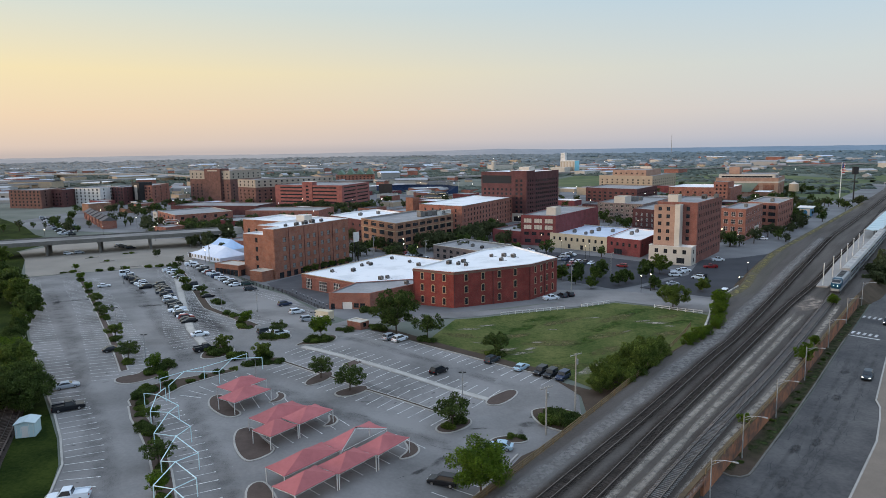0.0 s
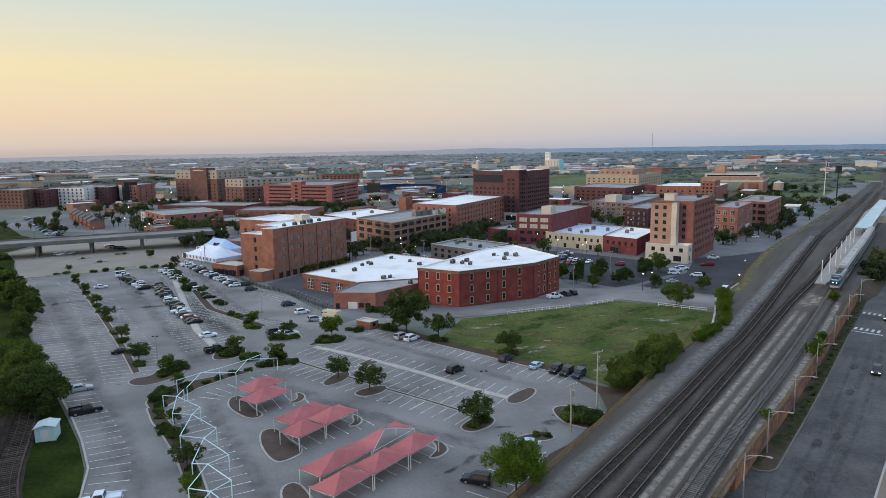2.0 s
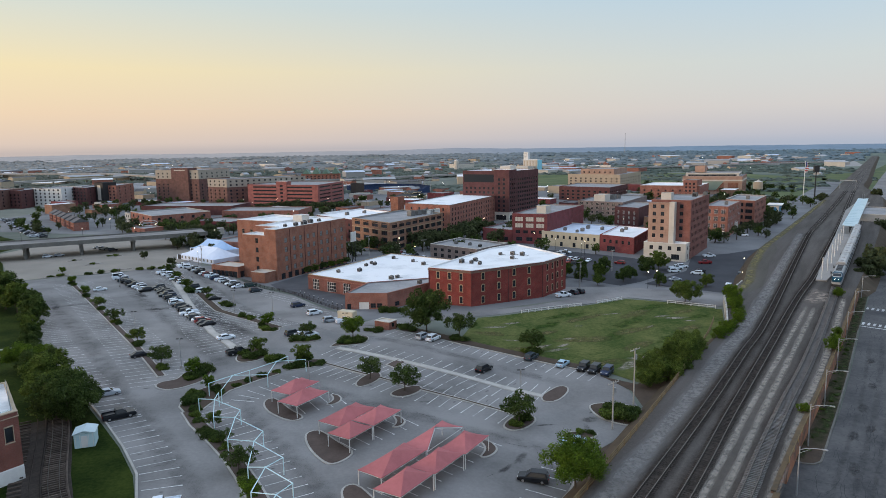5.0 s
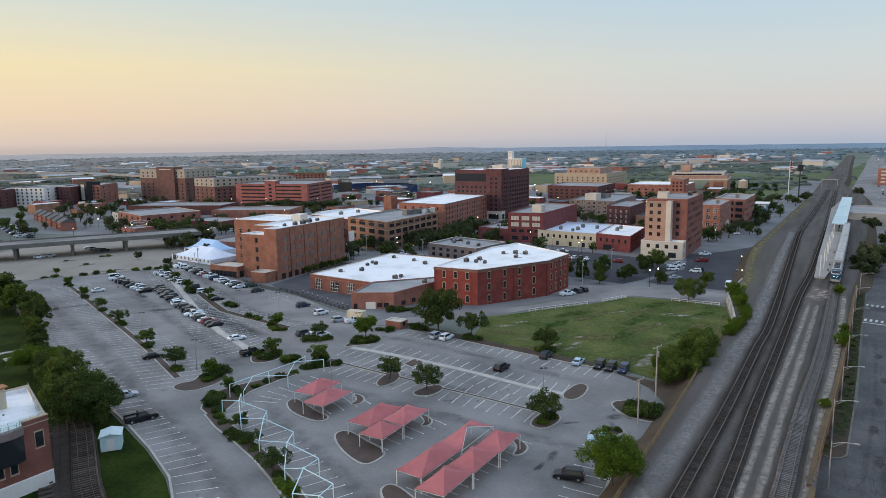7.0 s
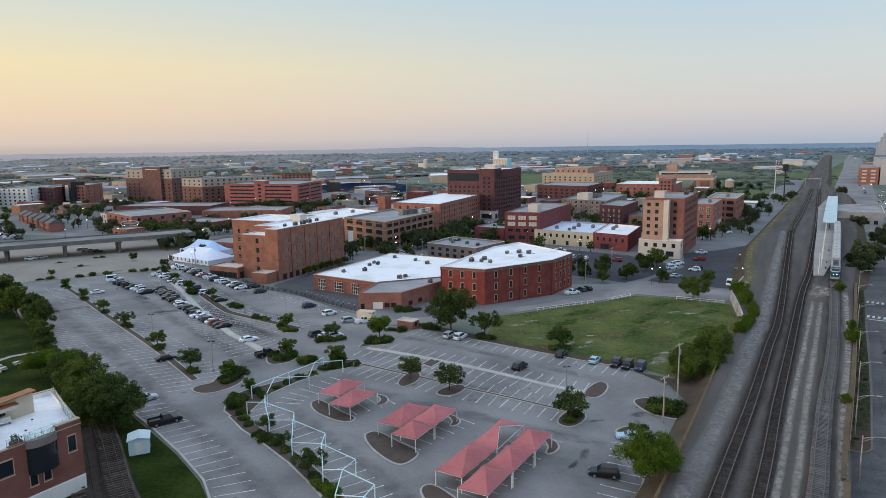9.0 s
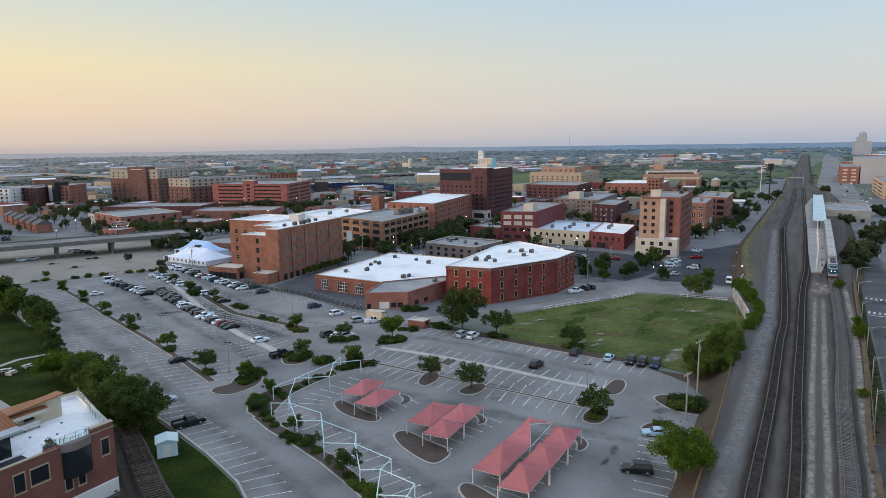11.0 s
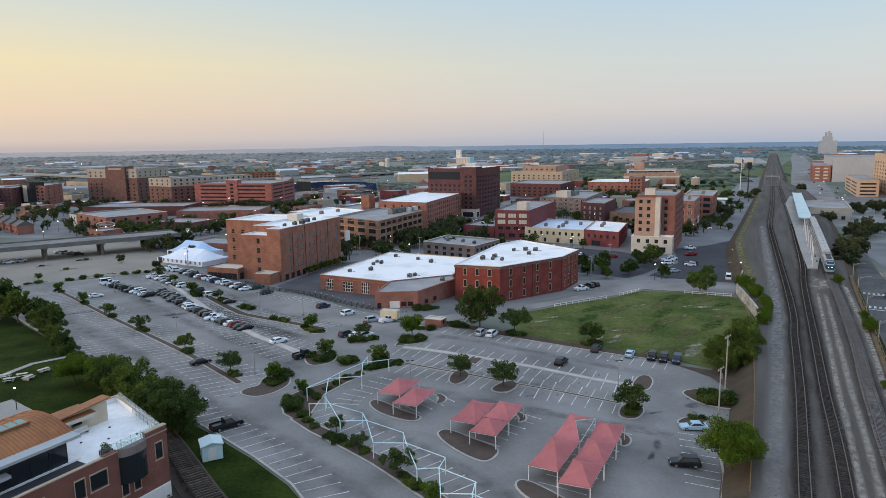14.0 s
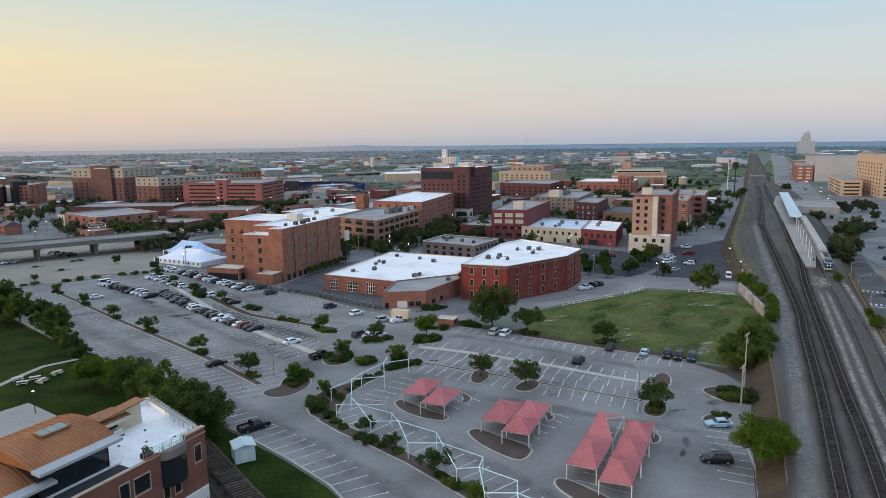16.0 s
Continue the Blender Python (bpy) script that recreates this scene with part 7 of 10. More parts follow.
def ridge():
    """The low wooded rim of the plain that ends the view."""
    verts, faces = [], []
    n = 260
    for i in range(n + 1):
        a = radians(-58 + 128 * i / n)
        dx, dy = math.sin(a), math.cos(a)
        h = 30 + 5 * noise.noise(Vector((i * 0.05, 0, 0))) + 3 * noise.noise(Vector((i * 0.4, 1, 0)))
        h += 12 * max(0, 1 - abs(i - 128) / 12)
        for d, z in ((4300, -4), (4550, h * 0.75), (4800, h)):
            verts.append((dx * d, dy * d, z))
        if i:
            for k in range(2):
                faces.append((3 * i - 3 + k, 3 * i + k, 3 * i + k + 1, 3 * i - 2 + k))
    tagged(part("distant_ridge", raw("distant_ridge", verts, faces), HAZY_RIDGE), "low wooded ridge on the horizon, tinted with haze", kind="structure")


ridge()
FAR_WALLS = [mat("far_pale_wall", (0.38, 0.37, 0.36), (0.30, 0.295, 0.285), 0.9, 0.05, 0.01, 0.0), SAND, RUST_BRICK, GREY_METAL, PALE]
FAR_ROOFS = [mat("far_white_roof", (0.44, 0.45, 0.47), (0.28, 0.29, 0.31), 0.8, 0.05, 0.01, 0.0), GREY_ROOF, BLUE_ROOF, WHITE_ROOF, DARK_ROOF]


def far_shed(x, y, w, d, h, ang, rng):
    """A far hall: walls, a low gabled or flat roof with eaves, and a door strip."""
    ob = thing("far_hall", "far low hall with a pale roof among trees", "building", pose(x, y, gz(x, y), 0, 0, ang), "far halls")
    bm = bmesh.new()
    add_box(bm, -w / 2, w / 2, -d / 2, d / 2, 0, h)
    part("wall", bm, rng.choice(FAR_WALLS), ob)
    r = bmesh.new()
    g = rng.choice((0.12, 0.3)) * d * 0.3
    vs = [r.verts.new(c) for c in ((-w / 2 - 0.4, -d / 2 - 0.4, h), (w / 2 + 0.4, -d / 2 - 0.4, h), (w / 2 + 0.4, 0, h + g), (-w / 2 - 0.4, 0, h + g), (w / 2 + 0.4, d / 2 + 0.4, h), (-w / 2 - 0.4, d / 2 + 0.4, h))]
    for f in ((0, 1, 2, 3), (3, 2, 4, 5), (0, 3, 5), (1, 4, 2)):
        r.faces.new([vs[i] for i in f])
    part("roof", r, rng.choice(FAR_ROOFS), ob)
    if y > 900:
        return
    b = bmesh.new()
    add_box(b, -w * 0.3 - 2, -w * 0.3 + 2, -d / 2 - 0.1, -d / 2 + 0.1, 0.2, h * 0.6)
    part("door", b, DARK_METAL, ob)


frng = random.Random(9)
for k in range(170):
    y = 650 + 1700 * frng.random() ** 1.4
    x = frng.uniform(-0.78 * y - 40, 0.95 * y)
    if clear(x, y) or (120 < x < 640 and y < 1200) or abs(x - 0.78 * y + 30) < 70:
        continue
    far_shed(x, y, frng.uniform(18, 70), frng.uniform(14, 40), frng.uniform(4, 11), frng.choice((0, 53, -37, 20)) + frng.uniform(-8, 8), frng)


def far_town(n, seed):
    """Houses, sheds and stores too many and too far to count, each with walls and a gabled roof."""
    r = random.Random(seed)
    for label, wall_mat, roof_mat, share in (("far pale houses and sheds with pale roofs", FAR_WALLS[0], FAR_ROOFS[0], 0.45), ("far brick houses with grey roofs", RUST_BRICK, GREY_ROOF, 0.3), ("far tan houses with dark roofs", SAND, DARK_ROOF, 0.25)):
        verts, faces, idx = [], [], []
        k = int(n * share)
        while k:
            y = 700 + 1900 * r.random() ** 1.2
            x = r.uniform(-0.82 * y - 40, 1.05 * y)
            if clear(x, y) or noise.noise(Vector((x * 0.003, y * 0.003, 7))) < -0.15 or abs(x - 0.78 * y + 30) < 70:
                continue
            k -= 1
            big = r.random() < 0.25
            w, d, h = (r.uniform(24, 60), r.uniform(14, 30), r.uniform(5, 9)) if big else (r.uniform(9, 18), r.uniform(8, 12), r.uniform(3, 6))
            g = h + (d * 0.08 if big else d * 0.28)
            a = r.choice((0, 0.93, -0.65)) + r.uniform(-0.1, 0.1)
            c, s = math.cos(a), math.sin(a)
            i = len(verts)
            for px, py, pz in ((-w / 2, -d / 2, 0), (w / 2, -d / 2, 0), (w / 2, d / 2, 0), (-w / 2, d / 2, 0), (-w / 2, -d / 2, h), (w / 2, -d / 2, h), (w / 2, d / 2, h), (-w / 2, d / 2, h), (-w / 2, 0, g), (w / 2, 0, g)):
                verts.append((x + c * px - s * py, y + s * px + c * py, gz(x, y) + pz))
            for f, m_ in (((0, 1, 5, 4), 0), ((1, 2, 6, 9, 5), 0), ((2, 3, 7, 6), 0), ((3, 0, 4, 8, 7), 0), ((4, 5, 9, 8), 1), ((6, 7, 8, 9), 1)):
                faces.append(tuple(i + q for q in f))
                idx.append(m_)
        me = raw("far_houses", verts, faces)
        me.materials.append(wall_mat)
        me.materials.append(roof_mat)
        me.polygons.foreach_set("material_index", idx)
        tagged(part("far_houses", me, None), label, "houses", kind="stuff")


far_town(420, 31)


# ---- car park: markings, islands, shade canopies, lamps ----
STAINS = []


def stalls(pts, d0, d1, spacing=2.7, lean=0.0, phase=0.0):
    """Painted bay lines that start d0 beside a line and end d1 beside it (left positive)."""
    bm = bmesh.new()
    for p, d in [q for q in line_points(pts, 0.05)][int(phase / 0.05)::int(spacing / 0.05 + 0.5)]:
        s = Vector((-d.y, d.x, 0))
        a, b = p + s * d0, p + s * d1 + d * lean
        e = (b - a).normalized()
        w = Vector((-e.y, e.x, 0)) * 0.075
        STAINS.append((a + (b - a) * 0.35 + d * spacing / 2, e))
        tip = [b + w * 1.8 - e * 0.16, b - w * 1.8 - e * 0.16, b - w * 1.8 + e * 0.16, b + w * 1.8 + e * 0.16]
        f = bm.faces.new([bm.verts.new((c.x, c.y, gz(c.x, c.y) + 0.108)) for c in tip])
        f.normal_update()
        if f.normal.z < 0:
            f.normal_flip()
        n = 3
        for k in range(n):
            q0, q1 = a + (b - a) * (k / n), a + (b - a) * ((k + 1) / n)
            f = bm.faces.new([bm.verts.new((c.x, c.y, gz(c.x, c.y) + 0.105)) for c in (q0 - w, q1 - w, q1 + w, q0 + w)])
            f.normal_update()
            if f.normal.z < 0:
                f.normal_flip()
    tagged(part("bay_lines", bm, LINE), "worn white painted parking bay lines", "markings", kind="stuff")


LEFT_KERB = [(-174, 267), (-140, 214), (-104, 160), (-84, 131.5), (-74, 117.5), (-67, 107.2), (-61, 97.2), (-57.8, 88.5), (-56, 76)]
STRIP1 = [(-148.5, 264), (-121, 221.8), (-92.6, 175.4), (-75.2, 146.6), (-69.8, 137.0)]
STRIP2 = [(-120, 288), (-90, 221), (-71.6, 179), (-59.8, 158.5)]
STRIP3 = [(-117, 285), (-93.5, 242), (-78.7, 213), (-65, 196.5), (-54, 182)]
MID1 = [(-35.9, 158.3), (-31, 155), (-20.4, 146.8), (-8.2, 138.3), (1, 131.3), (8.5, 126.4)]
MID2 = [(-38, 147), (-30.4, 140.3), (-16.8, 128.8), (-8.3, 123.4), (1.2, 117)]
TOPROW = [(-22, 174), (-5.6, 161.2), (5.5, 153.8), (14.5, 146.3), (24, 138.5)]
PERG = [(-60.6, 121.6), (-57.3, 115.5), (-52.6, 108.8), (-47.9, 101.5), (-43.7, 93.6), (-40.6, 87.2), (-36.8, 79)]
stalls(LEFT_KERB[:5], 0.3, 5.8, lean=1.6)
stalls(LEFT_KERB[4:], 0.3, 5.8, lean=0.8)
stalls(STRIP1, 1.2, 6.5, lean=1.3)
stalls(STRIP1, -1.2, -6.5, lean=-1.3)
stalls(STRIP2, -1.5, -6.8)
stalls(STRIP2, 1.5, 6.6, lean=-1.5)
stalls(STRIP3, -1.6, -6.6)
stalls(STRIP3[1:], 1.6, 6.8)
stalls(MID1, 0.8, 5.8, 2.7)
stalls(MID1, -0.8, -5.8, 2.7)
stalls(MID2, 0.7, 5.2, 2.55, phase=2.45)
stalls(MID2, -0.7, -5.9, 2.55, phase=2.45)
stalls(TOPROW, -0.4, -5.4, 2.55, phase=1.65)
stalls(PERG, 1.8, 7.2, 2.75)
stalls([(-44.5, 139.5), (-52.5, 131), (-55, 125)], 0.5, 5.5, 2.75)
stalls([(1, 84), (6, 93), (11, 103)], 0.4, 5.6, 2.75)
stalls([(-70, 243.5), (-55, 228.5), (-40, 204)], -0.8, -6.0, 2.75)
stalls([(-44, 122.6), (-34, 128)], 0, -6.6, 2.75)
stalls([(-32.5, 107), (-22, 116)], 0, -6.6, 2.75)
stalls([(-25, 89), (-8, 108)], 1.0, -6.0, 2.75)


def oil_stains():
    """Dark drip marks in the parking bays."""
    r = random.Random(41)
    verts, faces = [], []
    for p, e in STAINS:
        for _ in range(r.choice((0, 0, 0, 1, 1))):
            c = p + e * r.uniform(-1.0, 2.0) + Vector((-e.y, e.x, 0)) * r.uniform(-0.6, 0.6)
            a, b, i, n = r.uniform(0.25, 0.7), r.uniform(0.12, 0.28), len(verts), 8
            for k in range(n):
                t = 2 * math.pi * k / n
                o = e * math.cos(t) * a * r.uniform(0.6, 1.3) + Vector((-e.y, e.x, 0)) * math.sin(t) * b * r.uniform(0.6, 1.3)
                verts.append((c.x + o.x, c.y + o.y, gz(c.x, c.y) + 0.112))
            faces.append(tuple(range(i, i + n)))
    tagged(part("oil_stains", raw("oil_stains", verts, faces), mat("oily_asphalt", (0.150, 0.143, 0.139), (0.105, 0.101, 0.099), 0.7, 3.0, 0.4, 0.0)), "dark oil drips in the parking bays", "stains", kind="stuff")


oil_stains()


def rounded(poly, times=2):
    """Cuts the corners of an outline until it is smooth."""
    for _ in range(times):
        out = []
        for p, q in zip(poly, poly[1:] + poly[:1]):
            out += [(p[0] * 0.75 + q[0] * 0.25, p[1] * 0.75 + q[1] * 0.25), (p[0] * 0.25 + q[0] * 0.75, p[1] * 0.25 + q[1] * 0.75)]
        poly = out
    return poly


def island(poly, top=SOIL, label="planting island of bare soil with a concrete kerb", lift=0.0):
    """A raised island: a rounded concrete kerb round soil."""
    poly = rounded(ccw(poly)) if len(poly) < 12 and "strip" not in label else ccw(poly)
    ob = drape("planting_island", poly, 0.02, KERB, 8, label=label, thick=0.17 + lift)
    inner = inset(poly, 0.34)
    o = drape("soil", inner, 0.215 + lift, top, 8, kind="")
    o.parent = ob


def blob(x, y, a, b, ang=0, n=14):
    c, s = math.cos(radians(ang)), math.sin(radians(ang))
    return [(x + c * a * math.cos(t) - s * b * math.sin(t), y + s * a * math.cos(t) + c * b * math.sin(t)) for t in (2 * math.pi * k / n for k in range(n))]


MULCH = mat("brown_mulch", (0.115, 0.085, 0.072), (0.075, 0.056, 0.048), 0.95, 2.0, 0.4, 0.4)
island(band([(p.x, p.y) for p, d in line_points(STRIP1, 6)], 1.0, -1.0), MULCH, "long planting strip of brown mulch between kerbs")
island([(-68.6, 139.6), (-71.2, 138.6), (-72.2, 136.8), (-71.3, 134.6), (-68.5, 133), (-65.4, 134.2), (-62.2, 138.1), (-61.9, 143.5), (-63.6, 148.4), (-66.8, 146.6), (-68.6, 142)], MULCH, lift=0.012)
island(band(STRIP2, 1.1, -1.1), PALE_CONCRETE, "long pale concrete strip between parking rows")
island(band(STRIP3, 1.5, -1.5), SOIL, "planting strip with low shrubs between parking rows")
island([(-59.6, 152.5), (-57.4, 148.8), (-52.5, 151), (-51.5, 156.6), (-55, 160.4), (-59.2, 161.6)])
island([(-61.4, 187), (-59.6, 182), (-56.8, 176.6), (-53, 178.2), (-54.4, 183.6), (-58, 188)])
island([(-49.4, 168.4), (-48.2, 165.2), (-41.6, 164.4), (-40.4, 168.4), (-42.4, 172.4), (-47.4, 171.6)])
island([(-38.6, 158.6), (-36.2, 159.6), (-29.2, 160.6), (-28, 166), (-29.5, 169.6), (-34.5, 167.6)])
island([(-46.8, 143.4), (-44.8, 142.4), (-38, 145), (-37, 148), (-39, 150.4), (-44.6, 149.4)])
island(blob(-49.6, 150.4, 1.9, 1.5, 20))
island(band(MID1, 0.95, -0.95), PALE_CONCRETE, "pale kerbed strip between parking rows")
island([(-23.9, 144.2), (-21, 148), (-18.9, 145.6), (-21.9, 141.4)], MULCH, "small kerbed tree pit, empty, in the pale strip")
island([(7.9, 126.8), (10.8, 130.4), (13.3, 132.6), (15.2, 131.4), (13.9, 127.6), (10.3, 123.2), (7.4, 123.6)], MULCH)
island(band(MID2, 0.6, -0.6), SOIL, "narrow kerbed strip between parking rows")
island([(-30.4, 132.2), (-28.8, 129.9), (-25.3, 133.4), (-24.3, 137.4), (-25.8, 140.2), (-28.8, 137)], MULCH)
island([(-23.2, 126.4), (-21.8, 124.2), (-19, 124.4), (-16, 128), (-16.4, 131), (-19.8, 130)], MULCH)
island([(-2.8, 111.8), (-1.6, 109.4), (1, 109.8), (4.4, 113.6), (4.6, 116.8), (1.2, 117.4)], MULCH)
island([(16.2, 121.8), (15.8, 117.8), (17.2, 113.6), (21.4, 110.4), (26, 110.2), (26.4, 117), (24.6, 120.4), (20.6, 122.4)])
island([(6.6, 107.2), (8.7, 109.4), (12.3, 110), (14.6, 108.4), (12.8, 106.4), (8.5, 106.8)])
island(band(PERG, 1.5, -1.5), MULCH, "planting strip with bushes beside the parking bays")
island([(-63.8, 128.4), (-63.2, 123.6), (-61.4, 120.8), (-58.6, 119.8), (-57.2, 125), (-55.2, 131.4), (-50.6, 137), (-46.8, 140.4), (-48, 142.6), (-54, 138.6), (-60, 135), (-63, 131.8)])
island([(-47.6, 125), (-46.2, 120), (-42, 115.4), (-39.6, 114.4), (-38, 116.4), (-41, 119.6), (-44.4, 125.4), (-46, 126.8)], MULCH, "crescent island of brown mulch below the shade canopy")
island([(-37.5, 108.6), (-36, 103), (-32.6, 97.2), (-30.4, 97.4), (-27.8, 101), (-31, 105), (-34.4, 110.2), (-36.2, 110.4)], MULCH, "crescent island of brown mulch below the shade canopy")
island([(-30, 89.6), (-28.4, 84), (-25, 79.4), (-21.6, 80), (-24.4, 86.4), (-27.6, 91.6)], MULCH, "crescent island of brown mulch below the shade canopy")
island([(-35.4, 121.4), (-33, 121.6), (-31.8, 124.2), (-33, 127), (-35, 127.4), (-33.6, 124.4)], MULCH, "narrow kerbed end island below the shade canopy")
island([(-22.6, 109.8), (-20.4, 110.4), (-19.6, 112.8), (-20.8, 115.2), (-22.4, 115.4), (-21.4, 112.4)], MULCH, "narrow kerbed end island below the shade canopy")
island([(-8.6, 98.6), (-6.2, 99.2), (-4.4, 102.2), (-5.6, 105.4), (-8, 106), (-6.6, 102.4)], MULCH, "narrow kerbed end island below the shade canopy")
for pts in ([(-150, 286.6), (-147, 288.6), (-137, 294.8)], [(-167, 276), (-158, 282.8)], [(-163.5, 330.6), (-156.4, 333.4)], [(-162.5, 305.6), (-157, 311.6)], [(-176, 318), (-171, 323.6)]):
    island(band(pts, 0.9, -0.9), SOIL, "low kerbed planting strip in the pale car park")
wall_line("kerb", "pale concrete kerb along the car park edge", LEFT_KERB, lambda x, y: gz(x, y) + 0.24, 0.35, KERB)
wall_line("kerb", "pale concrete kerb along the grass", offset_line(TOPROW, 0.3), lambda x, y: gz(x, y) + 0.24, 0.3, KERB)
wall_line("kerb", "pale concrete kerb of the right-hand edge", [(-8.5, 72), (3.6, 88.5), (11.5, 102.5)], lambda x, y: gz(x, y) + 0.24, 0.35, KERB)
wall_line("kerb", "grey weathered kerb along the road", VERGE_EDGE, lambda x, y: gz(x, y) + 0.24, 0.32, mat("old_kerb", (0.20, 0.185, 0.165), (0.10, 0.095, 0.085), 0.9, 1.0, 0.3, 0.1))
wall_line("kerb", "pale concrete kerb along the pavement", wall_kerb, lambda x, y: gz(x, y) + 0.26, 0.3, KERB)
drape("dirt_strip", [(4.2, 88), (12, 102), (19.5, 108), (14, 99.5), (1.5, 82), (-8, 71)], 0.09, SOIL, 6, label="strip of brown dirt beside the railway bank")
drape("dirt_strip", [(24.5, 109), (26.5, 118), (27.4, 128), (24, 137), (30, 131.5), (36, 137), (48, 150), (40, 134), (33, 121), (20, 104.6), (19, 108)], 0.10, SOIL, 6, label="strip of brown dirt beside the railway bank")
drape("dirt_strip", [(-20.5, 174), (-5.2, 162.2), (6, 154.8), (15, 147.2), (24.6, 139.2), (26.6, 141), (17, 149.6), (8, 157.2), (-3.4, 165.4), (-18, 177)], 0.12, SOIL, 6, label="strip of bare brown soil along the field")
TYRE_FILM = worn("tyre_darkened_asphalt", (0.085, 0.082, 0.082), (0.055, 0.054, 0.055), 0.7, 0.15, 0.28)
for lane, half in (([(-150, 245), (-118, 198), (-96, 163), (-78, 134), (-66, 116), (-54, 96), (-47, 80)], 2.6), ([(-124, 254), (-104, 222), (-84, 188), (-66, 157), (-58, 142)], 2.4), ([(-104, 276), (-82, 235), (-66, 208), (-48, 184), (-38, 172)], 2.2),
                   ([(-34, 172), (-18, 160), (0, 146), (16, 133)], 2.0), ([(-34, 146), (-18, 132), (-4, 120)], 1.6), ([(-40, 134), (-24, 119), (-10, 110), (4, 100), (-4, 84)], 2.2), ([(-52, 128), (-46, 114), (-38, 100), (-32, 88), (-28, 76)], 2.2)):
    film_strip("tyre_marks", "dark tyre-polished driving lane on the asphalt", lane, half, 0.098, TYRE_FILM)
film_strip("newer_asphalt", "darker newer asphalt of a driving lane", [(-92, 232), (-80, 208), (-70, 189), (-59, 171)], 3.6, 0.1, worn("newer_asphalt_film", (0.080, 0.078, 0.080), (0.055, 0.054, 0.056), 0.7, 0.2, 0.6, least=0.6))
DARK_SPILL = worn("dark_spill", (0.060, 0.058, 0.058), (0.040, 0.039, 0.040), 1.2, 0.3, 0.6)
for k, (x, y, a, b, g) in enumerate(((14.6, 114.6, 2.2, 1.2, 20), (13, 111.4, 1.6, 0.7, 80), (5.6, 112.4, 2.0, 0.5, 10), (-1.6, 99, 2.6, 0.8, 60), (-4.6, 95.4, 2.0, 0.6, 50), (-112, 238, 6, 1.6, 130), (-128, 226, 7, 1.4, 20), (-134, 222, 5, 1.2, 110), (-98, 216, 6, 2.0, 20), (-16, 122, 1.4, 0.5, 0), (-80, 154, 2.2, 0.8, 30), (16, 118, 1.2, 0.5, 40))):
    film_spot("dark_spill", "dark damp stain on the asphalt", x, y, a, b, g, 0.1, DARK_SPILL, None, k)
CRACK = mat("tar_sealed_crack", (0.055, 0.055, 0.058), (0.035, 0.035, 0.038), 0.75, 2.0, 0.3, 0.0)


def cracks(label, n, place, length, width, seed, ang=None, wander=0.35, cross=0.5):
    """Thin jagged sealed cracks that wander over the asphalt."""
    r = random.Random(seed)
    verts, faces = [], []
    for _ in range(n):
        x, y = place(r)
        a = r.uniform(0, math.pi) if ang is None else ang + (math.pi / 2 if r.random() < cross else 0.0) + r.gauss(0, 0.12)
        a0 = a
        w = width * r.uniform(0.5, 1.3)
        for k in range(int(length * r.uniform(0.4, 1.3) / 1.3)):
            i = len(verts)
            px, py = -math.sin(a) * w / 2, math.cos(a) * w / 2
            verts += [(x + px, y + py, gz(x, y) + 0.118), (x - px, y - py, gz(x, y) + 0.118)]
            if k:
                faces.append((i - 2, i - 1, i + 1, i))
            a = a0 + r.gauss(0, wander)
            x, y = x + math.cos(a) * 1.3, y + math.sin(a) * 1.3
    tagged(part("cracks", raw("cracks", verts, faces), CRACK), label, "cracks", kind="stuff")


def on_strip(pts, d0, d1):
    L = line_points(pts, 2.0)

    def pick(r):
        p, d = L[r.randrange(len(L))]
        o = r.uniform(d0, d1)
        return p.x - d.y * o, p.y + d.x * o
    return pick


cracks("dark cracks along the worn road", 330, on_strip(ROAD_LINE[2:8], 3.0, -5.0), 7, 0.065, 1, 0.87, 0.16, 0.14)
cracks("fine crazed cracks across the worn road", 420, on_strip(ROAD_LINE[2:6], 2.4, -4.6), 2.6, 0.05, 9, 0.87, 0.5)
TAR_FILM = worn("crazed_road_film", (0.040, 0.040, 0.042), (0.026, 0.026, 0.028), 0.9, 0.35, 0.22)
for o, half in ((1.2, 0.55), (-1.4, 0.7), (-3.6, 0.5)):
    film_strip("crazed_lane", "dark crazed wheel lane of the old road", offset_line(ROAD_LINE[2:7], o), half, 0.114, TAR_FILM)
repair = worn("road_patch_film", (0.085, 0.082, 0.080), (0.060, 0.058, 0.058), 1.0, 0.3, 0.8)
for k, (x, y) in enumerate(((50, 92), (58, 103), (68, 114), (63, 105.5), (78, 125), (89, 140))):
    film_spot("road_patch", "darker patch in the road asphalt", x, y, 2.6, 0.9, 50, 0.112, repair, None, 130 + k)
cracks("thin sealed cracks in the car park asphalt", 26, on_strip(LEFT_KERB[:3], 7, 16), 7, 0.045, 2, 2.15, 0.12)
cracks("dark sealed cracks in the car park asphalt", 30, on_strip([(-110, 255), (-70, 190), (-48, 178)], -8, 8), 8, 0.06, 3, 2.15, 0.15)
cracks("dark sealed cracks in the car park asphalt", 14, on_strip([(-20, 112), (0, 104), (10, 108)], -16, 6), 5, 0.05, 4)
prng = random.Random(3)


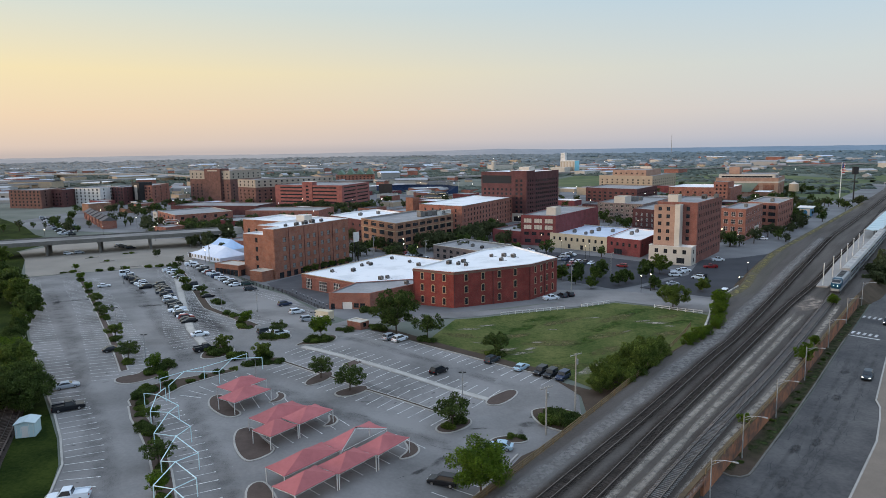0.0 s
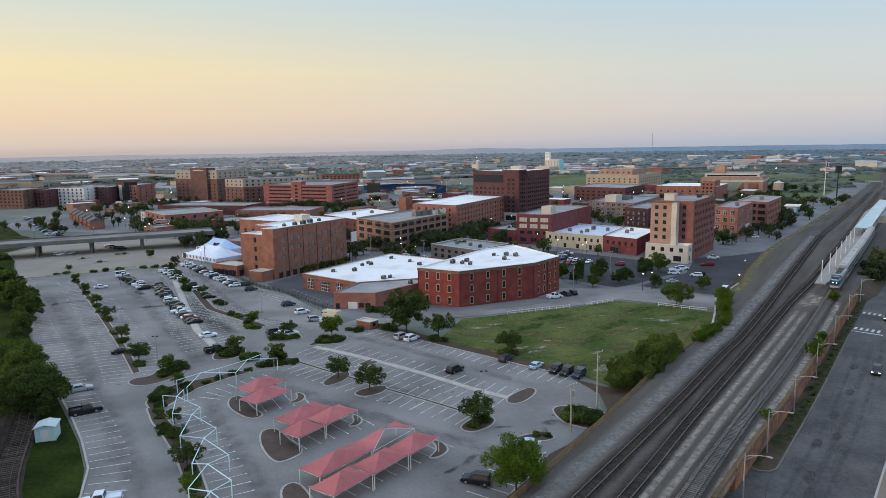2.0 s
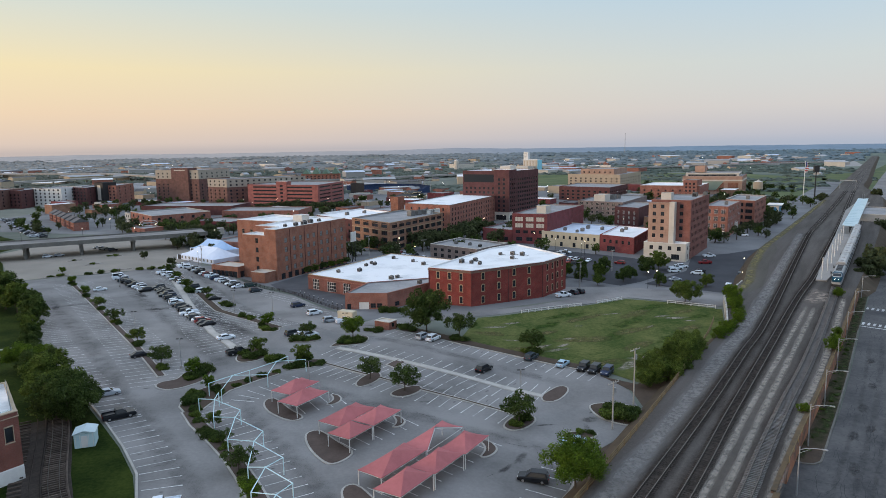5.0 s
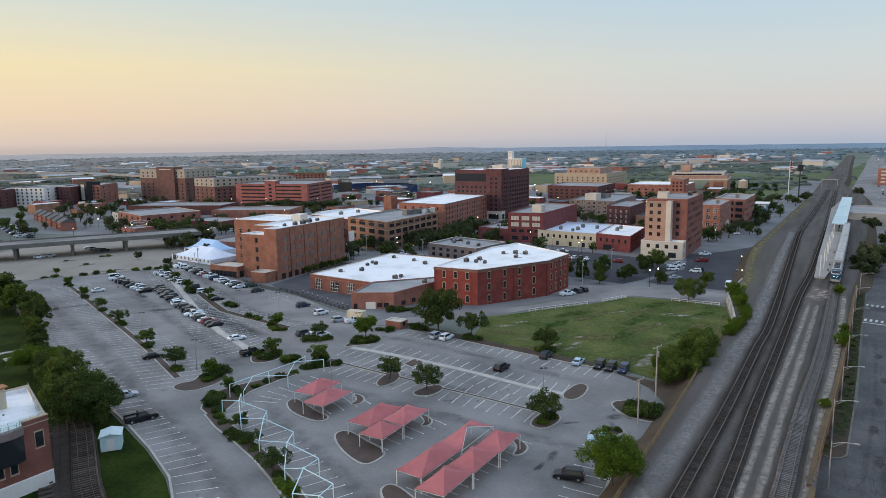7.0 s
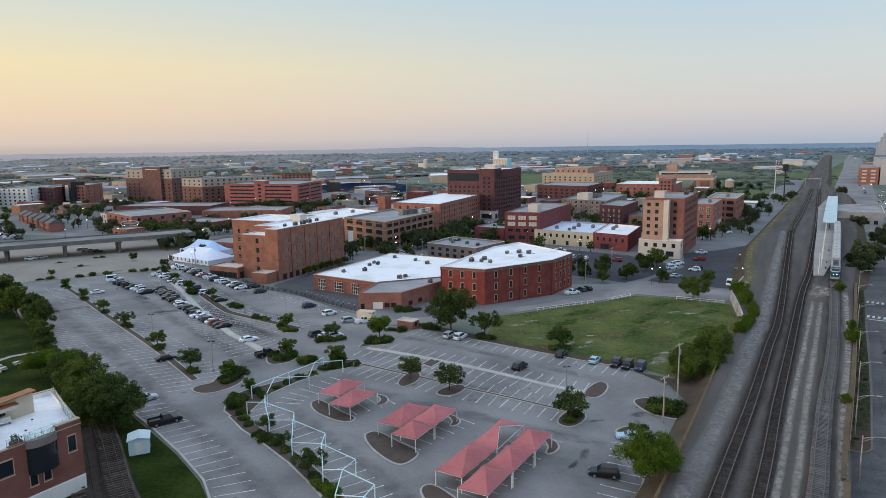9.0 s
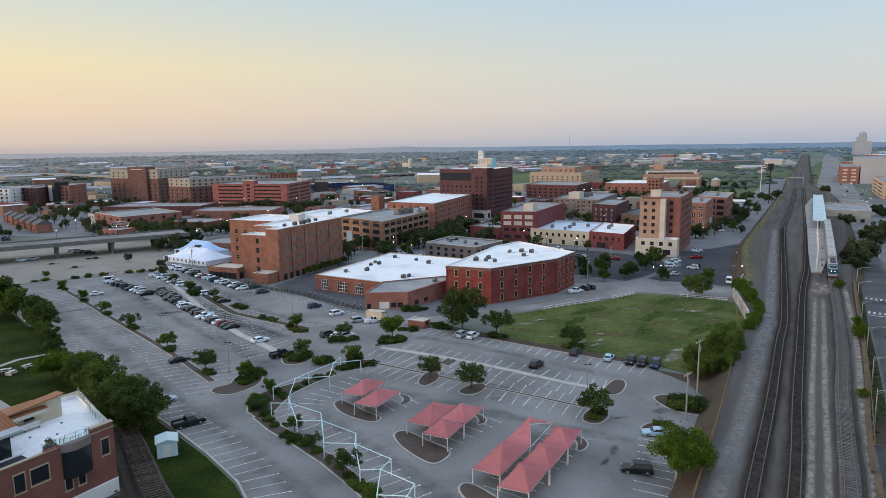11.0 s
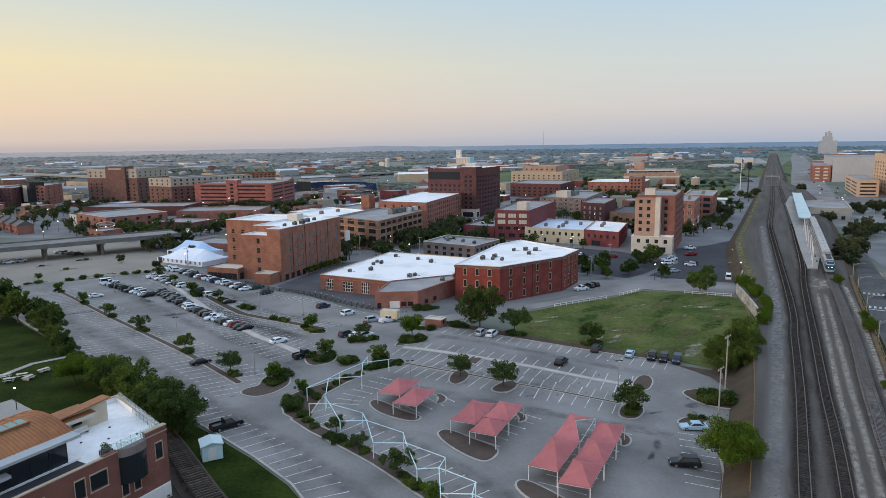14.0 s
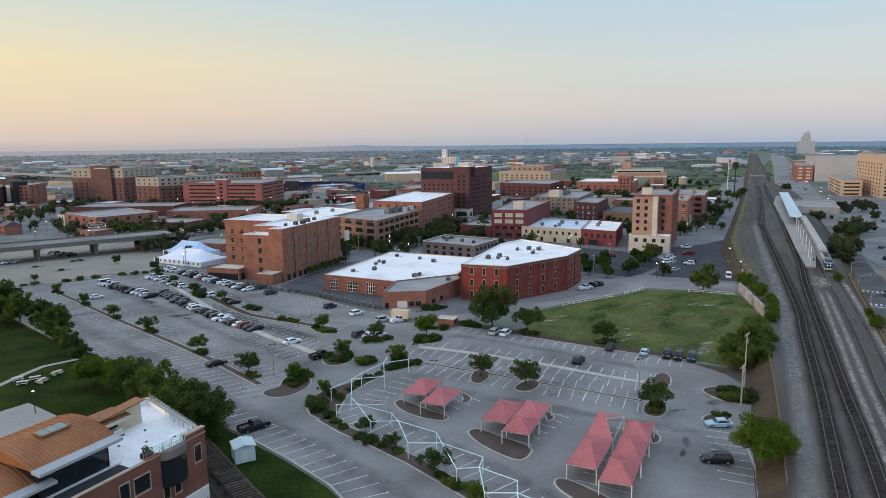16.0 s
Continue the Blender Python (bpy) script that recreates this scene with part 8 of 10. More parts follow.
def shade(corner, w, l, eave=2.5, torn=False):
    """One shade sail: a pyramid of cloth on four white posts with rafters; a torn one has lost a side."""
    w, l = Vector((*w, 0)), Vector((*l, 0))
    c = Vector((*corner, 0))
    mid = c + w / 2 + l / 2
    z0 = gz(mid.x, mid.y) + 0.05
    ob = thing("shade_canopy", "torn red cloth shade canopy that bares white rafters" if torn else "faded red cloth shade canopy on white steel posts", "canopy", pose(mid.x, mid.y, z0), "shade canopies")
    n = 8
    bm = bmesh.new()
    grid = {}
    for i in range(n + 1):
        for j in range(n + 1):
            u, v = 2 * i / n - 1, 2 * j / n - 1
            k = 1 - max(abs(u), abs(v))
            z = eave + 1.45 * k ** 1.12 - 0.10 * (1 - k) * (1 - (abs(u * v)) ** 2) * (1 if k < 0.01 else 0.3)
            pu, pv = 0.995 * u * (1 - 0.045 * (1 - v * v) * abs(u)), 0.995 * v * (1 - 0.045 * (1 - u * u) * abs(v))
            grid[i, j] = bm.verts.new((w * pu / 2 + l * pv / 2) + Vector((0, 0, z)))
    for i in range(n):
        for j in range(n):
            a, b, c1, d = grid[i, j], grid[i + 1, j], grid[i + 1, j + 1], grid[i, j + 1]
            gone = torn and i >= n // 2
            if i == j:
                tris = ((a, c1, d),) if gone else ((a, b, c1), (a, c1, d))
            elif i + j == n - 1:
                tris = ((a, b, d),) if gone else ((a, b, d), (b, c1, d))
            else:
                tris = () if gone and n - 1 - i < j < i else ((a, b, c1, d),)
            for f in tris:
                bm.faces.new(f)
    loose = [v for v in bm.verts if not v.link_faces]
    bmesh.ops.delete(bm, geom=loose, context="VERTS")
    bmesh.ops.recalc_face_normals(bm, faces=bm.faces[:])
    r = bmesh.ops.extrude_face_region(bm, geom=bm.faces[:])
    for v in r["geom"]:
        if isinstance(v, bmesh.types.BMVert):
            v.co.z += 0.03
    part("cloth", bm, SHADE, ob)
    cs = [w * a / 2 + l * b / 2 for a, b in ((-0.96, -0.97), (0.96, -0.97), (0.96, 0.97), (-0.96, 0.97))]
    for p in cs:
        part("post", tube((p.x, p.y, -0.3), (p.x, p.y, eave - 0.03), 0.085), WHITE, ob)
    for p, q in zip(cs, cs[1:] + cs[:1]):
        part("beam", tube((p.x * 0.97, p.y * 0.97, eave - 0.2), (q.x * 0.97, q.y * 0.97, eave - 0.2), 0.04, n=6), WHITE, ob)
    for p in cs:
        part("rafter", tube((p.x, p.y, eave - 0.14), (0, 0, eave + 1.15), 0.085 if torn else 0.04, n=6), WHITE, ob)


W1, L1 = (4.0, -2.7), (5.2, 7.0)
shade((-43.5, 118.3), W1, L1)
shade((-45.7, 124.1), (4.0, -2.7), (5.0, 6.9))
shade((-32.8, 103.5), (3.8, -2.8), (3.6, 4.7))
shade((-29.1, 108.3), (3.8, -2.8), (4.8, 6.4))
shade((-34.9, 108.5), (3.8, -2.8), (6.0, 7.9))
shade((-24.8, 84.9), (3.8, -2.6), (4.9, 6.1))
shade((-19.8, 91.1), (3.8, -2.6), (4.9, 6.1))
shade((-14.8, 97.3), (3.9, -2.4), (4.6, 6.3))
shade((-27.2, 90.4), (3.5, -2.9), (6.95, 8.35))
shade((-20.2, 98.8), (3.4, -3.0), (6.6, 8.5), torn=True)


def bare_frame(posts, hubs, links, label, material):
    """A canopy frame without its cloth: posts, raised hubs, and thin rafters from hub to post."""
    x, y = posts[0]
    z0 = gz(x, y) + 0.05
    ob = thing("canopy_frame", label, "frame", pose(x, y, z0), "bare frames")
    top = [Vector((px - x, py - y, 2.8)) for px, py in posts]
    hub = [Vector((px - x, py - y, 3.5)) for px, py in hubs]
    for p in top:
        part("post", tube((p.x, p.y, -0.3), p, 0.085), material, ob)
    for h, p in links:
        part("rafter", tube(hub[h], top[p], 0.075, n=6), material, ob)
    for c in hub:
        part("hub_plate", tube(c - Vector((0, 0, 0.08)), c + Vector((0, 0, 0.08)), 0.16), material, ob)


FRAME_BLUE = mat("pale_aqua_steel", (0.62, 0.80, 0.82), (0.52, 0.70, 0.73), 0.45, 3.0, 0.4, 0.03)
bare_frame([(-49.2, 114.2), (-43.4, 104.7), (-38.5, 94.8), (-35.9, 86.9), (-33.8, 79.6), (-58.3, 120.5), (-53.2, 111.6), (-48.5, 102.2), (-43.2, 92.3), (-41.2, 85.0), (-38.6, 77.4), (-55.4, 123.4)],
           [(-54.7, 118.0), (-48.9, 109.2), (-43.7, 99.4), (-40.3, 90.6), (-37.4, 82.7)],
           [(0, 0), (0, 5), (0, 6), (0, 11), (1, 0), (1, 1), (1, 6), (1, 7), (2, 1), (2, 2), (2, 7), (2, 8), (3, 2), (3, 3), (3, 8), (3, 9), (4, 3), (4, 4), (4, 9), (4, 10)],
           "bare pale blue steel canopy frame without its cloth", FRAME_BLUE)
bare_frame([(-47.9, 132.6), (-52.2, 135.7), (-55.2, 124.6), (-58.7, 128.7), (-41.3, 141.7), (-45.6, 144.6)], [(-54.5, 130.9), (-47.1, 138.9)],
           [(0, 0), (0, 1), (0, 2), (0, 3), (1, 0), (1, 1), (1, 4), (1, 5)], "bare pale blue steel canopy frame without its cloth", FRAME_BLUE)


def lot_lamp(x, y, h=7.0):
    ob = thing("parking_lamp", "tall grey car park lamp post", "street lamp", pose(x, y, gz(x, y) + 0.05), "car park lamps")
    part("footing", tube((0, 0, -0.1), (0, 0, 0.7), 0.28, n=12), CONCRETE, ob)
    part("pole", tube((0, 0, 0.6), (0, 0, h), 0.10, 0.06), GREY_METAL, ob)
    for s in (-1, 1):
        part("lamp_head", box(s * 0.15, s * 0.75, -0.2, 0.2, h - 0.1, h + 0.06, 0.03) if s > 0 else box(-0.75, -0.15, -0.2, 0.2, h - 0.1, h + 0.06, 0.03), DARK_METAL, ob)


for x, y in ((-69.8, 147), (-38.7, 127.6), (3.0, 122.6), (-34.3, 166), (-73.3, 211), (-126.3, 254.4), (-91, 176.6), (-104, 270), (-60, 205)):
    lot_lamp(x, y)


def power_pole(x, y, h, arm):
    ob = thing("utility_pole", "weathered pale timber utility pole with crossarm", "utility pole", pose(x, y, gz(x, y), 0, 0, 35), "utility poles")
    part("pole", tube((0, 0, -0.3), (0, 0, h), 0.17, 0.11), POLEWOOD, ob)
    if arm:
        for z in (h - 0.35, h - 1.5)[:arm]:
            part("crossarm", box(-1.5, 1.5, -0.06, 0.06, z, z + 0.14, 0.01), POLEWOOD, ob)
        for s in (-1.35, -0.5, 0.5, 1.35):
            part("insulator", tube((s, 0, h - 0.2), (s, 0, h + 0.08), 0.05, 0.03, 6), PALE, ob)
        part("transformer", tube((0.32, 0, h - 2.2), (0.32, 0, h - 1.2), 0.24, n=12), GREY_METAL, ob)


power_pole(24.2, 118.2, 12.4, 1)
power_pole(17.4, 110.2, 9.0, 1)
for x, y, h in ((-34, 318, 10), (46, 232, 10), (-8, 300, 10), (150, 330, 9), (-110, 305, 8), (68, 262, 9)):
    power_pole(x, y, h, 1)


def road_lamp(x, y, ang, h=7.6, lit=False, group="road lamps"):
    ob = thing("street_lamp", "grey steel street lamp with a long arm", "street lamp", pose(x, y, gz(x, y), 0, 0, ang), group)
    part("pole", tube((0, 0, -0.2), (0, 0, h), 0.13, 0.08), GREY_METAL, ob)
    a = bmesh.new()
    pts = [(0, 0, h - 0.5), (0.8, 0, h - 0.1), (1.8, 0, h + 0.15), (2.9, 0, h + 0.25)]
    for p, q in zip(pts, pts[1:]):
        add_tube(a, p, q, 0.055, n=6)
    add_tube(a, (0, 0, h - 1.0), (1.6, 0, h + 0.1), 0.035, n=6)
    part("arm", a, GREY_METAL, ob)
    part("lamp_head", box(2.7, 3.5, -0.14, 0.14, h + 0.16, h + 0.34, 0.05), GREY_METAL, ob)
    if lit:
        b = bmesh.new()
        bmesh.ops.create_icosphere(b, subdivisions=1, radius=0.20, matrix=Matrix.Translation((3.15, 0, h + 0.08)))
        part("bulb", b, LAMP_ON, ob, "lit warm bulb")


for x, y in ((36.4, 85.3), (47.6, 99.9), (61, 115.5), (76.9, 134.7), (95, 157), (113, 179), (130, 199), (20, 65)):
    road_lamp(x, y, -38)


def globe_lamp(x, y, z=None, h=4.6, white=False, r=0.2):
    ob = thing("town_lamp", "dark town lamp post with a lit globe", "street lamp", pose(x, y, gz(x, y) if z is None else z), "town lamps")
    part("pole", tube((0, 0, -0.1), (0, 0, h), 0.09, 0.06, 6), DARK_METAL, ob)
    b = bmesh.new()
    bmesh.ops.create_icosphere(b, subdivisions=1, radius=r, matrix=Matrix.Translation((0, 0, h + r)))
    part("globe", b, LAMP_WHITE if white else LAMP_ON, ob, "lit lamp globe")


lrng = random.Random(17)
for x, y in ((-110, 300), (-52, 312), (-78, 330), (36, 246), (-12, 305), (58, 318), (74, 230), (102, 222), (118, 250), (-6, 416), (70, 228), (-100, 360), (-140, 470), (-120, 440), (-170, 420), (66, 300), (150, 330), (142, 372), (10, 420)):
    globe_lamp(x, y, h=6.0)
for k in range(96):
    y = lrng.uniform(300, 860)
    x = lrng.uniform(-0.55 * y, 0.55 * y - 20)
    if any(inside((x, y), pl) for pl in PLOTS) or near_rails(x, y) or (y < 330 and x < -90):
        continue
    globe_lamp(x, y, h=lrng.uniform(5, 9), white=lrng.random() < 0.4, r=0.18 + y * 0.00020)
for k in range(20):
    y = 900 + 1900 * lrng.random()
    x = lrng.uniform(-0.62 * y, 0.8 * y)
    globe_lamp(x, y, h=lrng.uniform(8, 14), white=lrng.random() < 0.7, r=0.10 + y * 0.00016)


# ---- fences ----
def rail_fence(pts, label, material, h=1.1, gap=2.4, rails=2, z=None, group="fences"):
    """Posts with long rails between them."""
    P = line_points(pts, gap)
    x, y = P[0][0].x, P[0][0].y
    base = z if z is not None else gz(x, y)
    ob = thing("fence", label, "fence", pose(x, y, base), group)
    zz = lambda p: 0.0 if z is not None else gz(p.x, p.y) - base
    pm = mesh_of("post", box(-0.07, 0.07, -0.07, 0.07, -0.1, h + 0.06, 0.01))
    pm.materials.append(material)
    for p, d in P:
        part("post", pm, None, ob, m=pose(p.x - x, p.y - y, zz(p), 0, 0, turn_to(d)))
    for k in range(rails):
        hz = h * (k + 1) / rails - 0.12
        bm = bmesh.new()
        ring = []
        for p, d in P:
            s = Vector((-d.y, d.x, 0)) * 0.05
            c = Vector((p.x - x, p.y - y, zz(p) + hz))
            ring.append([bm.verts.new(c + o) for o in (s, s + Vector((0, 0, 0.13)), Vector((0, 0, 0.13)) - s, -s)])
        for a, b in zip(ring, ring[1:]):
            for i in range(4):
                bm.faces.new((a[i], a[(i + 1) % 4], b[(i + 1) % 4], b[i]))
        part("rail", bm, material, ob)


rail_fence([(17.1, 194.4), (28, 198), (39.8, 201.6)], "white painted rail fence along the drive", WHITE)
rail_fence([(43.7, 204), (49, 207), (55.6, 211)], "white painted rail fence along the drive", WHITE)
rail_fence([(66, 201), (72, 196.4), (79.5, 191.5)], "white painted rail fence at the field corner", WHITE)
rail_fence([(1.2, 79.4), (19.2, 102.8), (36.6, 126.3), (56, 153.8), (66, 170)], "yellowed timber rail fence beside the railway", WOOD_YELLOW, 1.15, 3.2, 3, z=TOP)
rail_fence([(37, 88.4), (60.4, 115.8), (93.2, 155.3), (128, 198)], "rusty yellow rail along the railway wall", WOOD_YELLOW, 0.9, 4.2, 1, z=1.4)
rail_fence([(-82, 262), (-70.5, 247.5), (-57.4, 235), (-40.5, 208.4), (-37.4, 203.4)], "dark metal fence between car park and hotel", DARK_METAL, 1.2, 3.0, 3)
for p, d in line_points([(-56, 238), (-45, 222), (-36.5, 208.6)], 3.4):
    b = thing("bollard", "short white-topped bollard at the forecourt", "bollard", pose(p.x, p.y, gz(p.x, p.y)), "bollards")
    part("stem", tube((0, 0, -0.1), (0, 0, 0.75), 0.12), DARK_METAL, b)
    part("cap", tube((0, 0, 0.75), (0, 0, 1.0), 0.14), WHITE, b)


# ---- train and station ----
def train():
    line = line_points(TRACKS[2], 1.0)
    start = min(range(len(line)), key=lambda i: (line[i][0] - Vector((123.0, 202.6, 0))).length)
    SILVER = mat("stainless_coach", (0.40, 0.41, 0.42), (0.31, 0.32, 0.33), 0.4, 1.0, 0.2, 0.03, metal=0.4)
    COACH_ROOF = mat("pale_coach_roof", (0.47, 0.46, 0.44), (0.35, 0.345, 0.335), 0.7, 0.8, 0.2, 0.03)
    BLUE = plain("deep_blue_paint", (0.008, 0.055, 0.095), 0.5, spec=0.2)
    RED = plain("signal_red_paint", (0.35, 0.03, 0.03), 0.4)
    NAVY = plain("navy_stripe", (0.03, 0.06, 0.13), 0.35)

    def rail_vehicle(name, label, i0, length):
        p, q = line[start + i0][0], line[start + i0 + length][0]
        mid, d = (p + q) / 2, (p - q).normalized()
        return thing(name, label, "train", Matrix.Translation((mid.x, mid.y, TOP + 0.3)) @ Matrix.Rotation(math.atan2(d.y, d.x), 4, "Z"), "train")

    def bogies(ob, half, w=1.0):
        for s in (-1, 1):
            b = bmesh.new()
            add_box(b, s * half - 1.5, s * half + 1.5, -1.15, 1.15, 0.35, 0.95)
            bo = part("bogie", b, DARK_METAL, ob)
            for dx in (-1, 1):
                for dy in (-0.75, 0.75):
                    part("wheel", tube((s * half + dx, dy - 0.06, 0.46), (s * half + dx, dy + 0.06, 0.46), 0.46, n=14), DARK_METAL, bo)
    loco = rail_vehicle("locomotive", "silver diesel locomotive with a blue nose and dark windscreen", 0, 20)
    b = bmesh.new()
    secs = []
    for x, w, zt, zb in ((-10, 1.45, 4.25, 1.0), (7.6, 1.5, 4.35, 1.0), (8.6, 1.48, 4.3, 0.9), (9.5, 1.3, 3.2, 0.7), (10.1, 1.05, 2.2, 0.55)):
        secs.append([(x, -w, zb), (x, -w, zt - 0.55), (x, -w * 0.7, zt), (x, w * 0.7, zt), (x, w, zt - 0.55), (x, w, zb)])
    loft(b, secs)
    bmesh.ops.recalc_face_normals(b, faces=b.faces[:])
    part("body", b, SILVER, loco)
    q = bmesh.new()
    add_box(q, 8.72, 8.82, -1.15, 1.15, 3.15, 4.1)
    bmesh.ops.rotate(q, verts=q.verts[:], cent=(8.77, 0, 3.6), matrix=Matrix.Rotation(radians(-38), 3, "Y"))
    bmesh.ops.translate(q, verts=q.verts[:], vec=(0.36, 0, 0.18))
    part("windscreen", q, GLASS, loco)
    q = bmesh.new()
    loft(q, [[(9.0, -1.47, 2.1), (9.0, -1.47, 3.3), (9.0, 1.47, 3.3), (9.0, 1.47, 2.1)], [(9.62, -1.32, 1.9), (9.62, -1.32, 3.05), (9.62, 1.32, 3.05), (9.62, 1.32, 1.9)], [(10.16, -1.1, 1.5), (10.16, -1.1, 2.25), (10.16, 1.1, 2.25), (10.16, 1.1, 1.5)]])
    bmesh.ops.recalc_face_normals(q, faces=q.faces[:])
    part("nose_band", q, BLUE, loco, "deep blue band round the nose")
    q = bmesh.new()
    loft(q, [[(6.2, -1.53, 2.6), (6.2, -1.53, 3.85), (6.2, -1.08, 4.4), (6.2, 1.08, 4.4), (6.2, 1.53, 3.85), (6.2, 1.53, 2.6)], [(8.62, -1.51, 2.4), (8.62, -1.51, 3.78), (8.62, -1.06, 4.34), (8.62, 1.06, 4.34), (8.62, 1.51, 3.78), (8.62, 1.51, 2.4)]])
    bmesh.ops.recalc_face_normals(q, faces=q.faces[:])
    part("cab_cover", q, BLUE, loco, "deep blue cab top")
    for s in (-1, 1):
        part("side_stripe", box(-9.9, 8.5, s * 1.5 - 0.02, s * 1.5 + 0.02, 1.9, 2.5), NAVY, loco)
        part("headlight", tube((9.9, s * 0.5, 2.35), (10.12, s * 0.5, 2.3), 0.14, n=10), LAMP_CAR, loco)
    part("pilot", box(9.3, 10.3, -1.3, 1.3, 0.15, 0.75, 0.08), DARK_METAL, loco)
    for x in (-7, -4, -1, 2):
        part("roof_fan", tube((x, 0, 4.2), (x, 0, 4.45), 0.75, n=14), DARK_METAL, loco)
    part("roof_grille", box(-9, 4, -0.9, 0.9, 4.26, 4.34, 0.02), DARK_METAL, loco)
    bogies(loco, 6.8)
    at = 21
    for k in range(5):
        c = rail_vehicle("coach", "tall silver two-level passenger coach with a pale roof", at, 25)
        at += 26
        b = bmesh.new()
        loft(b, [[(x, -1.5, 0.7), (x, -1.52, 4.2), (x, -1.1, 4.75), (x, 1.1, 4.75), (x, 1.52, 4.2), (x, 1.5, 0.7)] for x in (-12.4, 12.4)])
        bmesh.ops.recalc_face_normals(b, faces=b.faces[:])
        part("body", b, SILVER, c)
        part("roof", box(-12.3, 12.3, -1.15, 1.15, 4.7, 4.9, 0.06), COACH_ROOF, c, "pale grey coach roof")
        for s in (-1, 1):
            for z in (1.6, 3.3):
                part("window_band", box(-11.4, 11.4, s * 1.52 - 0.02, s * 1.52 + 0.02, z, z + 0.65), GLASS, c)
            part("stripe", box(-12.3, 12.3, s * 1.525 - 0.02, s * 1.525 + 0.02, 2.45, 2.75), NAVY, c)
        for x in (-8, 0, 8):
            part("roof_vent", box(x - 0.9, x + 0.9, -0.5, 0.5, 4.88, 5.08, 0.04), GREY_METAL, c)
        bogies(c, 9.2)


train()


def platform_canopy():
    a, b = Vector((211, 318.5)), Vector((331, 470.5))
    d = (b - a).normalized()
    mid, n = (a + b) / 2, (b - a).length
    ob = thing("platform_canopy", "long pale blue-white station canopy on a row of columns", "canopy", Matrix.Translation((mid.x, mid.y, TOP + 0.45)) @ Matrix.Rotation(math.atan2(d.y, d.x), 4, "Z"))
    bm = bmesh.new()
    k = 40
    rows_ = []
    for i in range(k + 1):
        x = -n / 2 + n * i / k
        rows_.append([bm.verts.new(c) for c in ((x, -3.3, 4.25), (x, 0, 3.95), (x, 3.3, 4.25))])
    for r, q in zip(rows_, rows_[1:]):
        for j in range(2):
            bm.faces.new((r[j], q[j], q[j + 1], r[j + 1]))
    r = bmesh.ops.extrude_face_region(bm, geom=bm.faces[:])
    for v in r["geom"]:
        if isinstance(v, bmesh.types.BMVert):
            v.co.z += 0.18
    bmesh.ops.recalc_face_normals(bm, faces=bm.faces[:])
    part("roof", bm, mat("pale_aqua_roof", (0.52, 0.62, 0.64), (0.44, 0.54, 0.57), 0.6, 0.5, 0.1, 0.03), ob)
    for i in range(16):
        x = -n / 2 + n * (i + 0.5) / 16
        part("column", tube((x, 0, -0.1), (x, 0, 4.0), 0.16), DARK_METAL, ob)
    for i in range(60):
        if i % 3 == 0:
            x = -n / 2 + n * i / 60
            part("seam", box(x - 0.05, x + 0.05, -3.25, 3.25, 4.36, 4.46), PALE_BLUE, ob)


platform_canopy()
for x, y in ((126.6, 214.4), (137.6, 227.6), (148.8, 241.6), (160, 256), (171.4, 270.4), (182.6, 284.6), (194, 299)):
    ob = thing("platform_lamp", "slim pale platform lamp post", "street lamp", pose(x, y, TOP + 0.48, 0, 0, 52), "platform lamps")
    part("pole", tube((0, 0, 0), (0, 0, 7.2), 0.13), WHITE, ob)
    part("lamp_head", box(-0.5, 0.5, -0.16, 0.16, 7.15, 7.4, 0.04), WHITE, ob)
for x, y in ((136, 223), (144, 233), (165, 259)):
    ob = thing("platform_bench", "dark metal platform bench", "bench", pose(x, y, TOP + 0.48, 0, 0, 52), "platform benches")
    part("seat", box(-0.9, 0.9, -0.22, 0.22, 0.42, 0.48, 0.01), DARK_METAL, ob)
    part("backrest", box(-0.9, 0.9, 0.2, 0.25, 0.5, 0.9, 0.01), DARK_METAL, ob)
    for s in (-0.75, 0.75):
        part("leg", box(s - 0.04, s + 0.04, -0.2, 0.22, 0, 0.43), DARK_METAL, ob)


def signal_gantry(x, y):
    ob = thing("signal_gantry", "grey steel railway signal gantry over the tracks", "gantry", pose(x, y, TOP, 0, 0, -38))
    for s in (-7, 7):
        part("mast", tube((s, 0, -0.1), (s, 0, 8.5), 0.22), GREY_METAL, ob)
    part("girder", box(-7.4, 7.4, -0.4, 0.4, 7.6, 8.5, 0.03), GREY_METAL, ob)


signal_gantry(440, 640)


# ---- smaller buildings and structures by the car park ----
BLUE_TENT = mat("pale_blue_tent_cloth", (0.42, 0.58, 0.80), (0.35, 0.50, 0.72), 0.7, 0.6, 0.15, 0.05)


